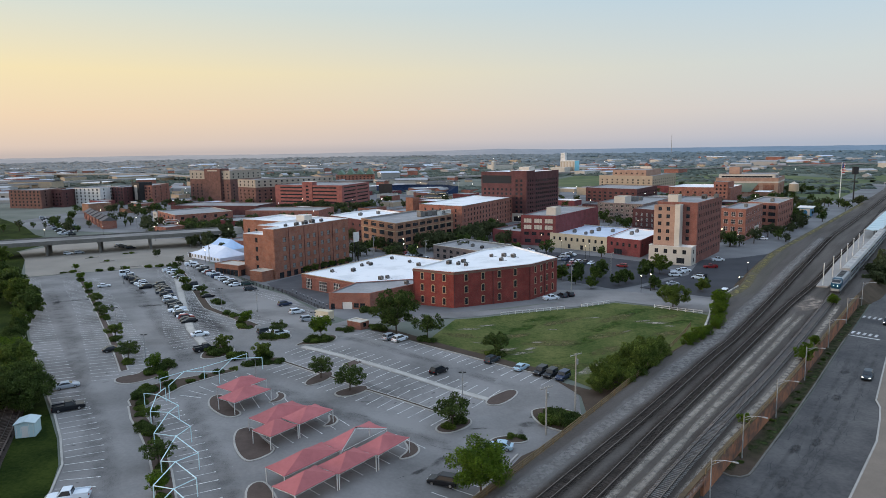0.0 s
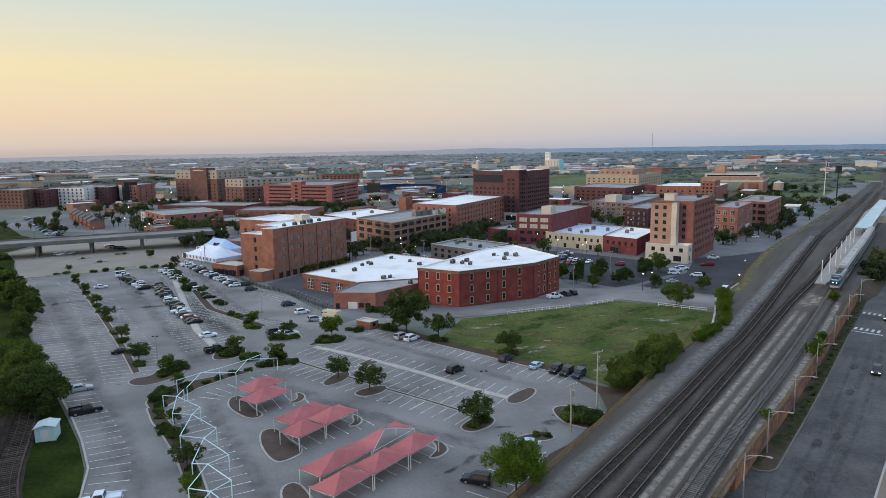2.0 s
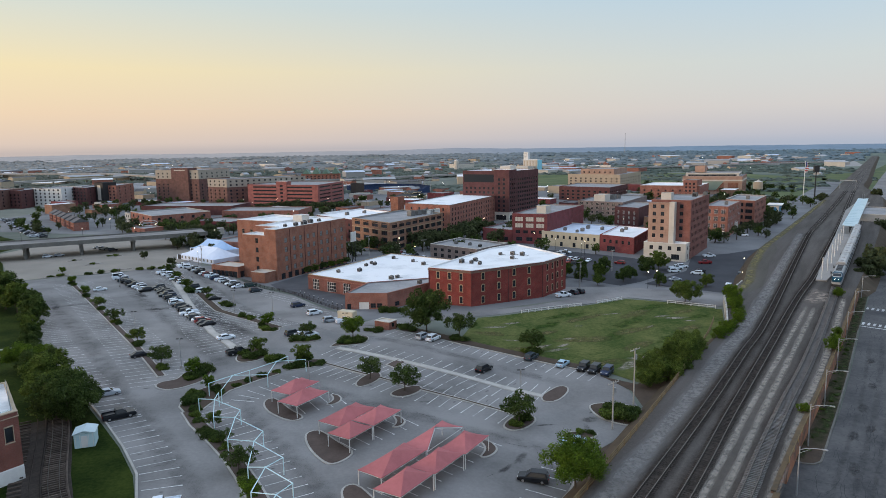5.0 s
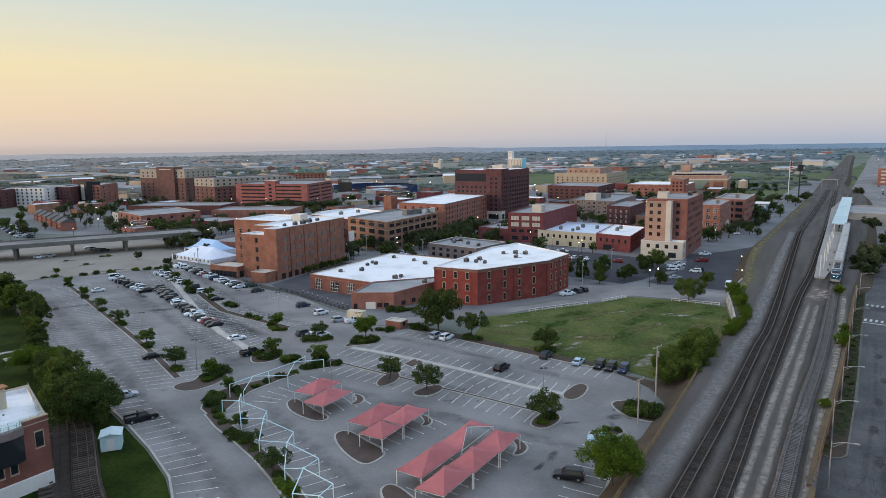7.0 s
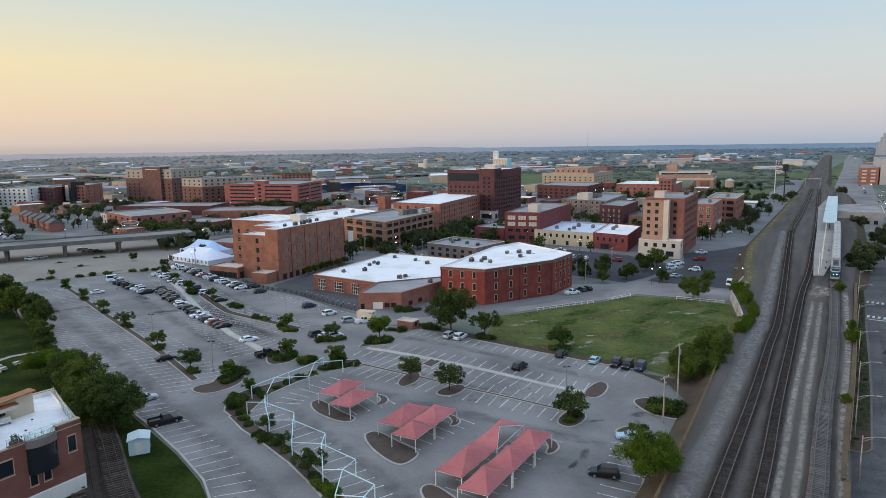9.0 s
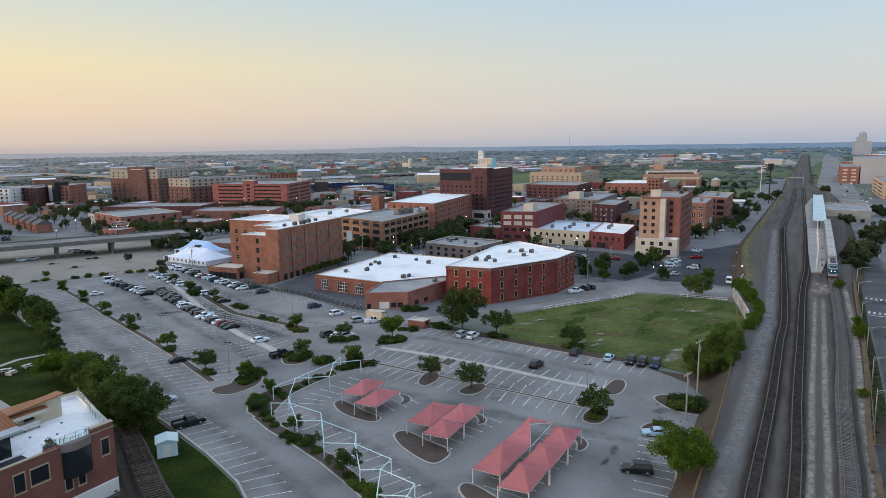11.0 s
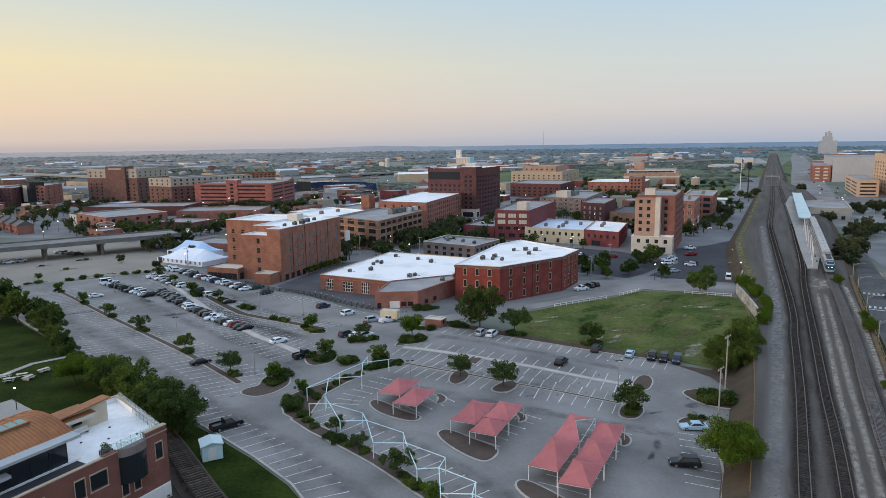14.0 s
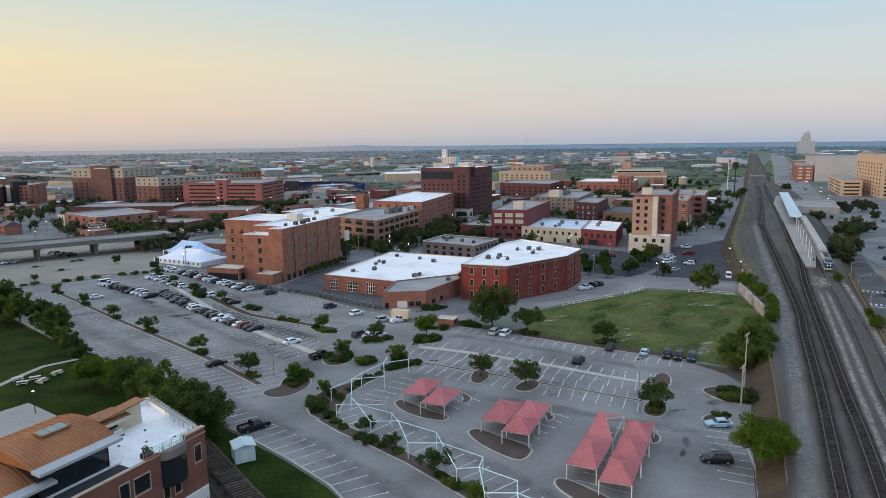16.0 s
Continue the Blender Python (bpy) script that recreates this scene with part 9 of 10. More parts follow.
def tent(cx, cy, ang, w, d, eave, peak, label, peaks=3, cloth=TENT):
    ob = thing("tent", label, "tent", pose(cx, cy, gz(cx, cy), 0, 0, ang))
    bm = bmesh.new()
    nx, ny = 24, 8
    g = {}
    for i in range(nx + 1):
        for j in range(ny + 1):
            u, v = i / nx, 2 * j / ny - 1
            end = min(1, min(u, 1 - u) * nx / 6)
            wav = 0.5 + 0.5 * math.cos(2 * math.pi * (u * peaks - 0.5)) if peaks else 1.0
            k = (1 - abs(v)) * end
            g[i, j] = bm.verts.new((w * (u - 0.5), d * v / 2, eave + (peak - eave) * k ** 0.9 * (0.72 + 0.28 * wav) - 0.12 * math.sin(math.pi * k)))
    for i in range(nx):
        for j in range(ny):
            bm.faces.new((g[i, j], g[i + 1, j], g[i + 1, j + 1], g[i, j + 1]))
    part("roof", bm, cloth, ob)
    for (x0, x1, y0, y1) in ((-w / 2, w / 2, -d / 2, -d / 2 + 0.05), (-w / 2, w / 2, d / 2 - 0.05, d / 2), (-w / 2, -w / 2 + 0.05, -d / 2, d / 2), (w / 2 - 0.05, w / 2, -d / 2, d / 2)):
        part("side_wall", box(x0, x1, y0, y1, 0, eave), TENT, ob)
    n = int(w / 3)
    for i in range(n):
        x = -w / 2 + w * (i + 0.5) / n
        b = bmesh.new()
        pts = [(x - 0.6, 0.8), (x + 0.6, 0.8), (x + 0.6, 1.7), (x + 0.3, 2.1), (x - 0.3, 2.1), (x - 0.6, 1.7)]
        for yy in (-d / 2 - 0.02,):
            b.faces.new([b.verts.new((px, yy, pz)) for px, pz in pts])
        r = bmesh.ops.extrude_face_region(b, geom=b.faces[:])
        for v in r["geom"]:
            if isinstance(v, bmesh.types.BMVert):
                v.co.y += 0.04
        part("window", b, GLASS_PALE, ob)
    # Closed wall behind: a dark panel imitates the shaded inside of an opening
    part("entrance", box(-w / 2 + 0.8, -w / 2 + 3.6, -d / 2 - 0.03, -d / 2 + 0.1, 0.02, 2.4), DARK_METAL, ob, "dark panel in place of an open entrance")
    for i in range(7):
        x = -w / 2 + w * i / 6
        for y in (-d / 2, d / 2):
            part("pole", tube((x, y, 0), (x, y, eave), 0.05, n=6), WHITE, ob)


tent(-109.0, 315.0, -42, 30, 16, 2.2, 6.2, "large white event tent with arched windows beside the car park", 0)
tent(-111.5, 334.0, -42, 24, 13, 2.6, 7.0, "second tent with a pale blue roof behind the white one", 0, BLUE_TENT)

hut = building("brick_hut", "small red brick gate hut with a pale flat roof", rect((-27.2, 177.2), 3.4, -5.0), 1.7, RUST_BRICK, PALE, [(0, 1, [(1.0, 1.1)], 1.2, 0.3, 0.3, "plain"), (1, 1, [(1.0, 1.1)], 2.0, 0.5, 0.5, "plain")], parapet=0.1, coping=PALE)


def trailer(x, y, ang):
    ob = thing("box_trailer", "cream box trailer parked beside the brick wing", "trailer", pose(x, y, gz(x, y) + 0.1, 0, 0, ang))
    part("box", box(-2.6, 2.6, -1.25, 1.25, 0.9, 3.3, 0.06), CREAM, ob)
    part("chassis", box(-2.5, 2.6, -0.9, 0.9, 0.6, 0.92), DARK_METAL, ob)
    for xx in (-1.2, -0.3):
        for s in (-1, 1):
            part("wheel", tube((xx, s * 1.0, 0.42), (xx, s * 1.25, 0.42), 0.42, n=14), TYRE, ob)
    part("coupling", tube((2.5, 0, 0.7), (3.8, 0, 0.6), 0.06), DARK_METAL, ob)


trailer(-35.4, 187.6, -30)


def shed():
    ob = thing("shed", "small pale blue panelled shed with a shallow gable roof", "shed", pose(-73.7, 109.2, gz(-73, 110) + 0.3, 0, 0, 105))
    part("wall", box(-1.6, 1.6, -1.55, 1.55, -0.4, 2.2), PALE_BLUE, ob)
    b = bmesh.new()
    for s in (-1, 1):
        add_box(b, -1.8, 1.8, 0, 1.8, -0.05, 0.05, Matrix.Translation((0, 0, 2.68)) @ Matrix.Rotation(radians(180 if s < 0 else 0), 4, "Z") @ Matrix.Rotation(radians(-15), 4, "X"))
    part("roof", b, mat("pale_shed_roof", (0.50, 0.60, 0.62), (0.40, 0.49, 0.51), 0.6), ob)
    part("gable", box(-1.6, 1.6, -0.8, 0.8, 2.15, 2.42), PALE_BLUE, ob)
    part("door", box(-1.64, -1.56, -0.5, 0.5, -0.2, 1.8, 0.01), WHITE, ob)
    for y in (-1.3, -0.65, 0.65, 1.3):
        part("panel_rib", box(-1.62, -1.59, y - 0.03, y + 0.03, -0.3, 2.1), WHITE, ob)


shed()


# ---- the hall with the copper roof ----
HALL_BRICK = brick_mat("hall_red_brick", (0.230, 0.086, 0.066), (0.170, 0.064, 0.050), (0.22, 0.12, 0.10))


PALE_EAVE = mat("pale_metal_eave", (0.40, 0.42, 0.44), (0.32, 0.34, 0.36), 0.6, 1.0, 0.2, 0.03)


def copper_hall():
    top, low = 10.0, -1.6
    A, C, D, E = (-97.6, 73.5), (-77.6, 97.8), (-87.9, 113.2), (-112, 90)
    hall = building("copper_hall", "red brick hall with white roof deck and copper-brown vaulted roof", [A, C, D, E], top, HALL_BRICK, WHITE_ROOF,
                    [(0, 1, [(8.0, 2.1)], 2.3, 20.1, 9.4, "sill"), (0, 1, [(7.8, 2.4)], 1.3, 17.6, 11.9, "sill"), (0, 1, [(8.0, 2.1)], 2.3, 12.1, 17.4, "sill"), (0, 1, [(7.8, 2.4)], 1.3, 9.6, 19.9, "sill"), (0, 1, [(8.0, 2.1)], 2.3, 4.1, 25.4, "sill"),
                     (0, 1, [(5.3, 1.6)], 0.95, 23.6, 5.9, "sill"), (0, 1, [(5.3, 1.6)], 0.95, 25.4, 4.1, "sill"), (0, 1, [(8.0, 2.3)], 1.1, 29.2, 0.6, "sill"), (0, 3, [(5.3, 1.6)], 0.95, 1.5, 15.5, "sill")],
                    base=low, parapet=0.8, coping=SAND, roof_label="bright white roof deck", trim_mat=SAND, frame_mat=DARK_METAL, category="building")
    ox, oy = hall.matrix_basis.translation.x, hall.matrix_basis.translation.y
    at = lambda x, y, z: (x - ox, y - oy, z - low)
    u = Vector((C[0] - A[0], C[1] - A[1])).normalized()
    n = Vector((-u.y, u.x))
    P = lambda s, d, z: at(A[0] + u.x * s + n.x * d, A[1] + u.y * s + n.y * d, z)
    # white plinth
    b = bmesh.new()
    q = [P(0, -0.06, low), P(31.5, -0.06, low), P(31.5, -0.06, 2.2), P(0, -0.06, 2.2)]
    f = [b.verts.new(c) for c in q]
    g = [b.verts.new(P(s, 0.02, z)) for s, z in ((0, low), (31.5, low), (31.5, 2.4), (0, 2.4))]
    b.faces.new(f)
    for i in range(4):
        b.faces.new((f[i], g[i], g[(i + 1) % 4], f[(i + 1) % 4]))
    part("plinth", b, WHITE, hall, "white painted ground floor")
    # dark bow window with its stone band
    for z0, z1, r, m_, nm in ((5.4, 9.2, 2.0, GLASS, "bow_window"), (9.2, 10.3, 2.1, GREY_BRICK, "stone_band")):
        c = bmesh.new()
        k = 14
        s0 = 26.0
        ring = [[c.verts.new(P(s0 + r * math.cos(math.pi + math.pi * i / k), r * 0.5 * math.sin(math.pi + math.pi * i / k), z)) for i in range(k + 1)] for z in (z0, z1)]
        for i in range(k):
            c.faces.new((ring[0][i], ring[0][i + 1], ring[1][i + 1], ring[1][i]))
        c.faces.new(ring[1])
        c.faces.new(ring[0][::-1])
        part(nm, c, m_, hall)
    # glazed upper storey, white fascia and vaults
    for s0, s1, d0, d1, zw, ze, rise, nm in ((10.6, 21.2, 4.5, 16.6, 9.2, 13.05, 1.45, "main"), (-9, 12.8, 5.0, 15.5, 9.2, 11.3, 1.45, "side")):
        w = bmesh.new()
        add_box(w, 0, 1, 0, 1, 0, 1)
        for v in w.verts:
            v.co = Vector(P(s0 + 0.6 + (s1 - s0 - 1.6) * v.co.x, d0 + 0.2 + (d1 - d0 - 1.1) * v.co.y, zw + (ze - 0.4 - zw) * v.co.z))
        part("glazed_storey", w, GLASS, hall, "dark glazed upper storey")
        for i in range(5):
            s = s0 + 0.6 + (s1 - s0 - 1.6) * i / 4
            m0 = bmesh.new()
            add_tube(m0, P(s, d0 + 0.16, zw), P(s, d0 + 0.16, ze - 0.4), 0.05, n=4)
            part("mullion", m0, DARK_METAL, hall)
        fa = bmesh.new()
        add_box(fa, 0, 1, 0, 1, 0, 1)
        for v in fa.verts:
            v.co = Vector(P(s0 + (s1 - s0) * v.co.x, d0 - 1.5 + 1.6 * v.co.y, ze - 0.42 + 0.36 * v.co.z + 0.12 * v.co.y))
        part("fascia", fa, PALE_EAVE, hall, "pale metal eave board")
        va = bmesh.new()
        k = 14
        prof = [(d0 + (d1 - d0) * i / k, ze + rise * math.sin(math.pi * i / k) ** 0.85) for i in range(k + 1)]
        rr = [[va.verts.new(P(s, d, z)) for d, z in prof] for s in (s0, s1)]
        for i in range(k):
            va.faces.new((rr[0][i], rr[1][i], rr[1][i + 1], rr[0][i + 1]))
        va.faces.new(rr[0])
        va.faces.new(rr[1][::-1])
        bmesh.ops.recalc_face_normals(va, faces=va.faces[:])
        part("vault", va, COPPER, hall, "copper-brown standing seam vault")
        ns = int((s1 - s0) / 0.47)
        for j in range(ns + 1):
            s = s0 + (s1 - s0) * j / ns
            se = bmesh.new()
            for (da, za), (db, zb) in zip(prof, prof[1:]):
                add_tube(se, P(s, da, za + 0.03), P(s, db, zb + 0.03), 0.05, n=4)
            part("seam", se, COPPER, hall)
        for f0 in ((0.40,) if nm == "main" else (0.62, 0.2)):
            sk = bmesh.new()
            sa = s0 + (s1 - s0) * f0
            i = int(k * 0.38)
            vs = [sk.verts.new(P(s, d, z + 0.34)) for s, (d, z) in ((sa, prof[i]), (sa + 3.4, prof[i]), (sa + 3.4, prof[i + 2]), (sa, prof[i + 2]))]
            lo = [sk.verts.new(P(s, d, z - 0.1)) for s, (d, z) in ((sa, prof[i]), (sa + 3.4, prof[i]), (sa + 3.4, prof[i + 2]), (sa, prof[i + 2]))]
            sk.faces.new(vs)
            for t in range(4):
                sk.faces.new((vs[t], lo[t], lo[(t + 1) % 4], vs[(t + 1) % 4]))
            part("skylight", sk, plain("skylight_glass", (0.12, 0.22, 0.20), 0.06, spec=0.7), hall, "greenish skylight")
            for (sa0, sa1), (ia, ib) in (((sa - 0.2, sa), (i, i + 2)), ((sa + 3.4, sa + 3.6), (i, i + 2)), ((sa - 0.2, sa + 3.6), (i, i)), ((sa - 0.2, sa + 3.6), (i + 2, i + 2)), *(((q, q + 0.08), (i, i + 2)) for q in (sa + 1.1, sa + 2.25))):
                cb = bmesh.new()
                mid = ((sa0 + sa1) / 2)
                if ia == ib:
                    add_tube(cb, P(sa0, prof[ia][0], prof[ia][1] + 0.26), P(sa1, prof[ia][0], prof[ia][1] + 0.26), 0.14, n=6)
                else:
                    add_tube(cb, P(mid, prof[ia][0], prof[ia][1] + 0.34), P(mid, prof[ib][0], prof[ib][1] + 0.34), 0.12 if sa1 - sa0 > 0.1 else 0.05, n=6)
                part("skylight_bar", cb, COPPER, hall)
    # blade roof over the stair wall
    st = bmesh.new()
    add_box(st, 0, 1, 0, 1, 0, 1)
    for v in st.verts:
        v.co = Vector(P(22.0 + 9.2 * v.co.x, 12.2 + 0.5 * v.co.y, 9.2 + 2.75 * v.co.z + (0.65 * v.co.x if v.co.z > 0.5 else 0)))
    part("stair_wall", st, CREAM, hall, "cream rendered stair wall")
    bl = bmesh.new()
    add_box(bl, 0, 1, 0, 1, 0, 1)
    for v in bl.verts:
        v.co = Vector(P(19 + 12.4 * v.co.x, 11.5 + 1.9 * v.co.y, 11.75 + 0.16 * v.co.z + 0.95 * v.co.x))
    part("blade_roof", bl, COPPER, hall, "thin copper-edged blade roof")
    mr = bmesh.new()
    add_box(mr, 0, 1, 0, 1, 0, 1)
    for v in mr.verts:
        v.co = Vector(P(21.9 + 6.6 * v.co.x, 11.0 + 1.2 * v.co.y, 11.1 + 0.5 * v.co.z))
    part("low_roof", mr, PALE, hall, "pale fascia of the low link roof")
    mt = bmesh.new()
    add_box(mt, 0, 1, 0, 1, 0, 1)
    for v in mt.verts:
        v.co = Vector(P(21.9 + 6.8 * v.co.x, 11.1 + 4.0 * v.co.y, 11.62 + 0.12 * v.co.z + 0.35 * v.co.y))
    part("link_roof", mt, COPPER, hall, "copper-brown link roof")
    # dark lower roof in front of the glazing, roof drains on the white deck
    lo_roof = bmesh.new()
    lo_roof.faces.new([lo_roof.verts.new(P(*c)) for c in ((0.4, 0.42, 9.23), (21.0, 0.42, 9.23), (21.0, 4.0, 9.23), (0.4, 4.0, 9.23))])
    part("lower_roof", lo_roof, ASPHALT_DARK, hall, "dark membrane roof in front of the glazing")
    part("roof_edge", tube(P(0.4, 4.2, 9.3), P(21.6, 4.2, 9.3), 0.06, n=6), WHITE, hall, "white edge flashing")
    for sd in ((24.5, 8.5), (27, 6.2), (29.5, 9.5), (29.8, 4.0)):
        part("roof_drain", tube(P(*sd, 9.2), P(*sd, 9.32), 0.16, n=8), DARK_METAL, hall)
    for sd, w in (((23.6, 12.12), 1.0), ((26.4, 12.12), 0.7)):
        part("slot_window", tube(P(sd[0] - w, sd[1], 10.4), P(sd[0] + w, sd[1], 10.4), 0.22, n=4), GLASS, hall)
    # glass balustrade with posts
    rail_line = [P(22, 0.6, 0), P(27.6, 0.6, 0), P(31.0, 0.6, 0)]
    dx, dy = at(D[0] + 0.4, D[1] - 0.9, 0)[:2]
    corner = P(31.0, 0.8, 0)
    far = (dx, dy, 0)
    for p, q, nn in ((rail_line[0], corner, 6), (corner, far, 11)):
        for i in range(nn):
            a = [p[t] + (q[t] - p[t]) * i / nn for t in (0, 1)]
            b2 = [p[t] + (q[t] - p[t]) * (i + 1) / nn for t in (0, 1)]
            gl = bmesh.new()
            vs = [gl.verts.new((*c, z)) for c, z in ((a, 10.1 - low), (b2, 10.1 - low), (b2, 11.1 - low), (a, 11.1 - low))]
            gl.faces.new(vs)
            r_ = bmesh.ops.extrude_face_region(gl, geom=gl.faces[:])
            for v in r_["geom"]:
                if isinstance(v, bmesh.types.BMVert):
                    v.co.x += 0.02
            part("glass_panel", gl, CLEAR, hall, "clear green-tinted balustrade glass")
            part("rail_post", tube((*a, 9.2 - low), (*a, 11.15 - low), 0.035, n=6), GREY_METAL, hall)
    # raised brick corner beside the bow, curved glass above it
    for s0, s1, d0, d1, z0, z1, m_, nm in ((28.2, 31.45, -0.02, 0.6, 9.9, 10.75, HALL_BRICK, "corner_parapet"), (28.1, 31.5, -0.08, 0.66, 10.75, 10.9, SAND, "corner_coping"), (21.9, 24.0, -0.02, 0.5, 9.9, 10.25, HALL_BRICK, "corner_parapet")):
        cp = bmesh.new()
        add_box(cp, 0, 1, 0, 1, 0, 1)
        for v in cp.verts:
            v.co = Vector(P(s0 + (s1 - s0) * v.co.x, d0 + (d1 - d0) * v.co.y, z0 + (z1 - z0) * v.co.z))
        part(nm, cp, m_, hall)
    arc = [(26.0 + 2.0 * math.cos(math.pi * (1 - i / 6)), 0.1 - 0.95 * math.sin(math.pi * i / 6)) for i in range(7)]
    for a, b2 in zip(arc, arc[1:]):
        gl = bmesh.new()
        gl.faces.new([gl.verts.new(P(*c, z)) for c, z in ((a, 10.3), (b2, 10.3), (b2, 11.2), (a, 11.2))])
        r_ = bmesh.ops.extrude_face_region(gl, geom=gl.faces[:])
        for v in r_["geom"]:
            if isinstance(v, bmesh.types.BMVert):
                v.co.x += 0.02
        part("glass_panel", gl, CLEAR, hall, "curved green-tinted balustrade glass")
        part("rail_post", tube(P(*a, 10.2), P(*a, 11.25), 0.035, n=6), GREY_METAL, hall)
    deck = lambda s, d: (A[0] + u.x * s + n.x * d, A[1] + u.y * s + n.y * d, 9.2, 0, 0, math.degrees(math.atan2(u.y, u.x)))
    ob = thing("deck_planter", "dark planter with a clipped bush on the white deck", "planter", pose(*deck(23.9, 2.3)))
    part("pot", box(-0.7, 0.7, -0.55, 0.55, 0, 0.7, 0.06), DARK_METAL, ob)
    part("bush", leaf_cloud("bush", 77, [(0, 0, 0.9, 0.55), (0.35, 0.1, 0.9, 0.4), (-0.2, 0, 1.35, 0.4)], 260, 0.12, 0.4), LEAF_DARK, ob)
    ob = thing("deck_bench", "long white bench by the cream stair wall", "bench", pose(*deck(25.2, 11.0)))
    part("seat", box(-2.2, 2.2, -0.3, 0.3, 0.36, 0.45, 0.03), WHITE, ob)
    part("backrest", box(-2.2, 2.2, 0.28, 0.36, 0.45, 0.95, 0.02), WHITE, ob)
    for q in (-1.9, 0, 1.9):
        part("leg", box(q - 0.06, q + 0.06, -0.25, 0.3, 0, 0.36), GREY_METAL, ob)


copper_hall()


def trestle():
    pts = [(-84.2, 121), (-80.2, 113), (-76.4, 104.6), (-73.2, 97.4), (-69.4, 90), (-63, 80), (-55, 69)]
    x0, y0 = pts[0]
    ob = thing("trestle_track", "narrow railway track on a dark timber trestle", "railway track", pose(x0, y0, 0.0))
    L = line_points(pts, 0.75)
    old_tie = mat("weathered_brown_tie", (0.115, 0.090, 0.075), (0.060, 0.047, 0.040), 0.95, 4.0, 0.5, 0.3, rand=0.3)
    tm = mesh_of("tie", box(-0.13, 0.13, -1.5, 1.5, 0.75, 0.95, 0.01))
    tm.materials.append(old_tie)
    for p, d in L:
        part("tie", tm, None, ob, m=pose(p.x - x0, p.y - y0, 0, 0, 0, turn_to(d)))
    for side, r in ((-0.72, 0.06), (0.72, 0.06)):
        b = bmesh.new()
        for (p, d), (q, e) in zip(L, L[1:]):
            s, t = Vector((-d.y, d.x, 0)) * side, Vector((-e.y, e.x, 0)) * side
            add_tube(b, (p.x + s.x - x0, p.y + s.y - y0, 1.04), (q.x + t.x - x0, q.y + t.y - y0, 1.04), r, n=4)
        part("rail", b, RAILSTEEL, ob)
    for side in (-1.7, 1.7, -3.1):
        b = bmesh.new()
        for (p, d), (q, e) in zip(L, L[1:]):
            s, t = Vector((-d.y, d.x, 0)) * side, Vector((-e.y, e.x, 0)) * side
            add_tube(b, (p.x + s.x - x0, p.y + s.y - y0, 0.9 if abs(side) < 2 else 0.55), (q.x + t.x - x0, q.y + t.y - y0, 0.9 if abs(side) < 2 else 0.55), 0.16 if abs(side) < 2 else 0.1, n=4)
        part("beam", b, old_tie if side == 1.7 else TIE, ob)
    for p, d in L[::4]:
        for side in (-1.6, 1.6):
            s = Vector((-d.y, d.x, 0)) * side
            part("trestle_post", tube((p.x + s.x - x0, p.y + s.y - y0, -0.4), (p.x + s.x - x0, p.y + s.y - y0, 0.8), 0.16), TIE, ob)
    W = line_points(offset_line(pts, -3.4), 1.5)
    for p, d in W:
        s = Vector((-d.y, d.x, 0))
        part("stub_tie", box(-0.14, 0.14, -0.9, 0.9, 0.3, 0.5, 0.01), old_tie, ob, m=pose(p.x - s.x * 1.6 - x0, p.y - s.y * 1.6 - y0, 0, 0, 0, turn_to(d)))
    drape("gravel_bed", band(pts, 2.2, -6.0), 0.1, BALLAST_DARK, 8, label="dark gravel and weeds below the trestle")


trestle()
drape("park_path", band([(-140, 150), (-127, 152), (-124, 160), (-121, 167), (-114, 171.5)], 0.8, -0.8), 0.12, CONCRETE, 6, label="pale concrete path through the lawn")
BARE_FILM = worn("bare_pale_soil_film", (0.34, 0.30, 0.24), (0.22, 0.195, 0.145), 1.6, 0.3, 1.0)
for k, (x, y, a, b) in enumerate(((61, 183, 4.2, 1.5), (57.5, 185.5, 3.4, 0.9), (44, 190, 3.0, 0.6), (15, 160, 4.0, 1.3), (19, 157, 3.4, 1.0), (30, 178, 1.8, 0.5), (9, 166, 2.4, 0.6), (50, 175, 1.6, 0.5), (24, 166, 2.0, 0.6), (63.5, 179.5, 2.2, 0.7), (33, 144, 5.0, 1.8), (37, 149, 3.6, 1.2), (21.5, 160.5, 2.6, 1.0), (7, 179, 4.2, 0.9), (12, 183, 3.6, 0.8))):
    film_spot("bare_spot", "bare pale soil showing through the field", x, y, a, b, prng.uniform(-10, 40), 0.118, BARE_FILM, None, 20 + k)
DRY_FILM = worn("dry_turf_film", (0.150, 0.125, 0.058), (0.085, 0.086, 0.030), 1.4, 0.25, 0.9)
for k, (x, y, a, b) in enumerate(((28, 165, 9, 3), (44, 172, 8, 2.4), (52, 190, 9, 2.6), (18, 172, 7, 2.2), (34, 186, 10, 2.2), (60, 172, 6, 2.6), (12, 158, 8, 2.6), (40, 158, 7, 2.4), (66, 190, 6, 2.2), (26, 146, 8, 2.6), (5, 172, 7, 2.4))):
    film_spot("dry_turf", "dry brownish turf in the field", x, y, a, b, prng.uniform(-5, 45), 0.106, DRY_FILM, None, 50 + k)
LUSH = worn("lush_turf_film", (0.040, 0.078, 0.010), (0.026, 0.056, 0.007), 1.2, 0.25, 0.9)
for k, (x, y, a, b) in enumerate(((46, 180, 10, 3.0), (30, 190, 9, 2.6), (58, 196, 9, 2.4), (22, 180, 8, 2.4), (52, 164, 8, 2.6), (38, 168, 9, 2.2), (68, 184, 5, 2.0))):
    film_spot("lush_turf", "darker lush turf in the field", x, y, a, b, prng.uniform(0, 50), 0.102, LUSH, None, 80 + k)
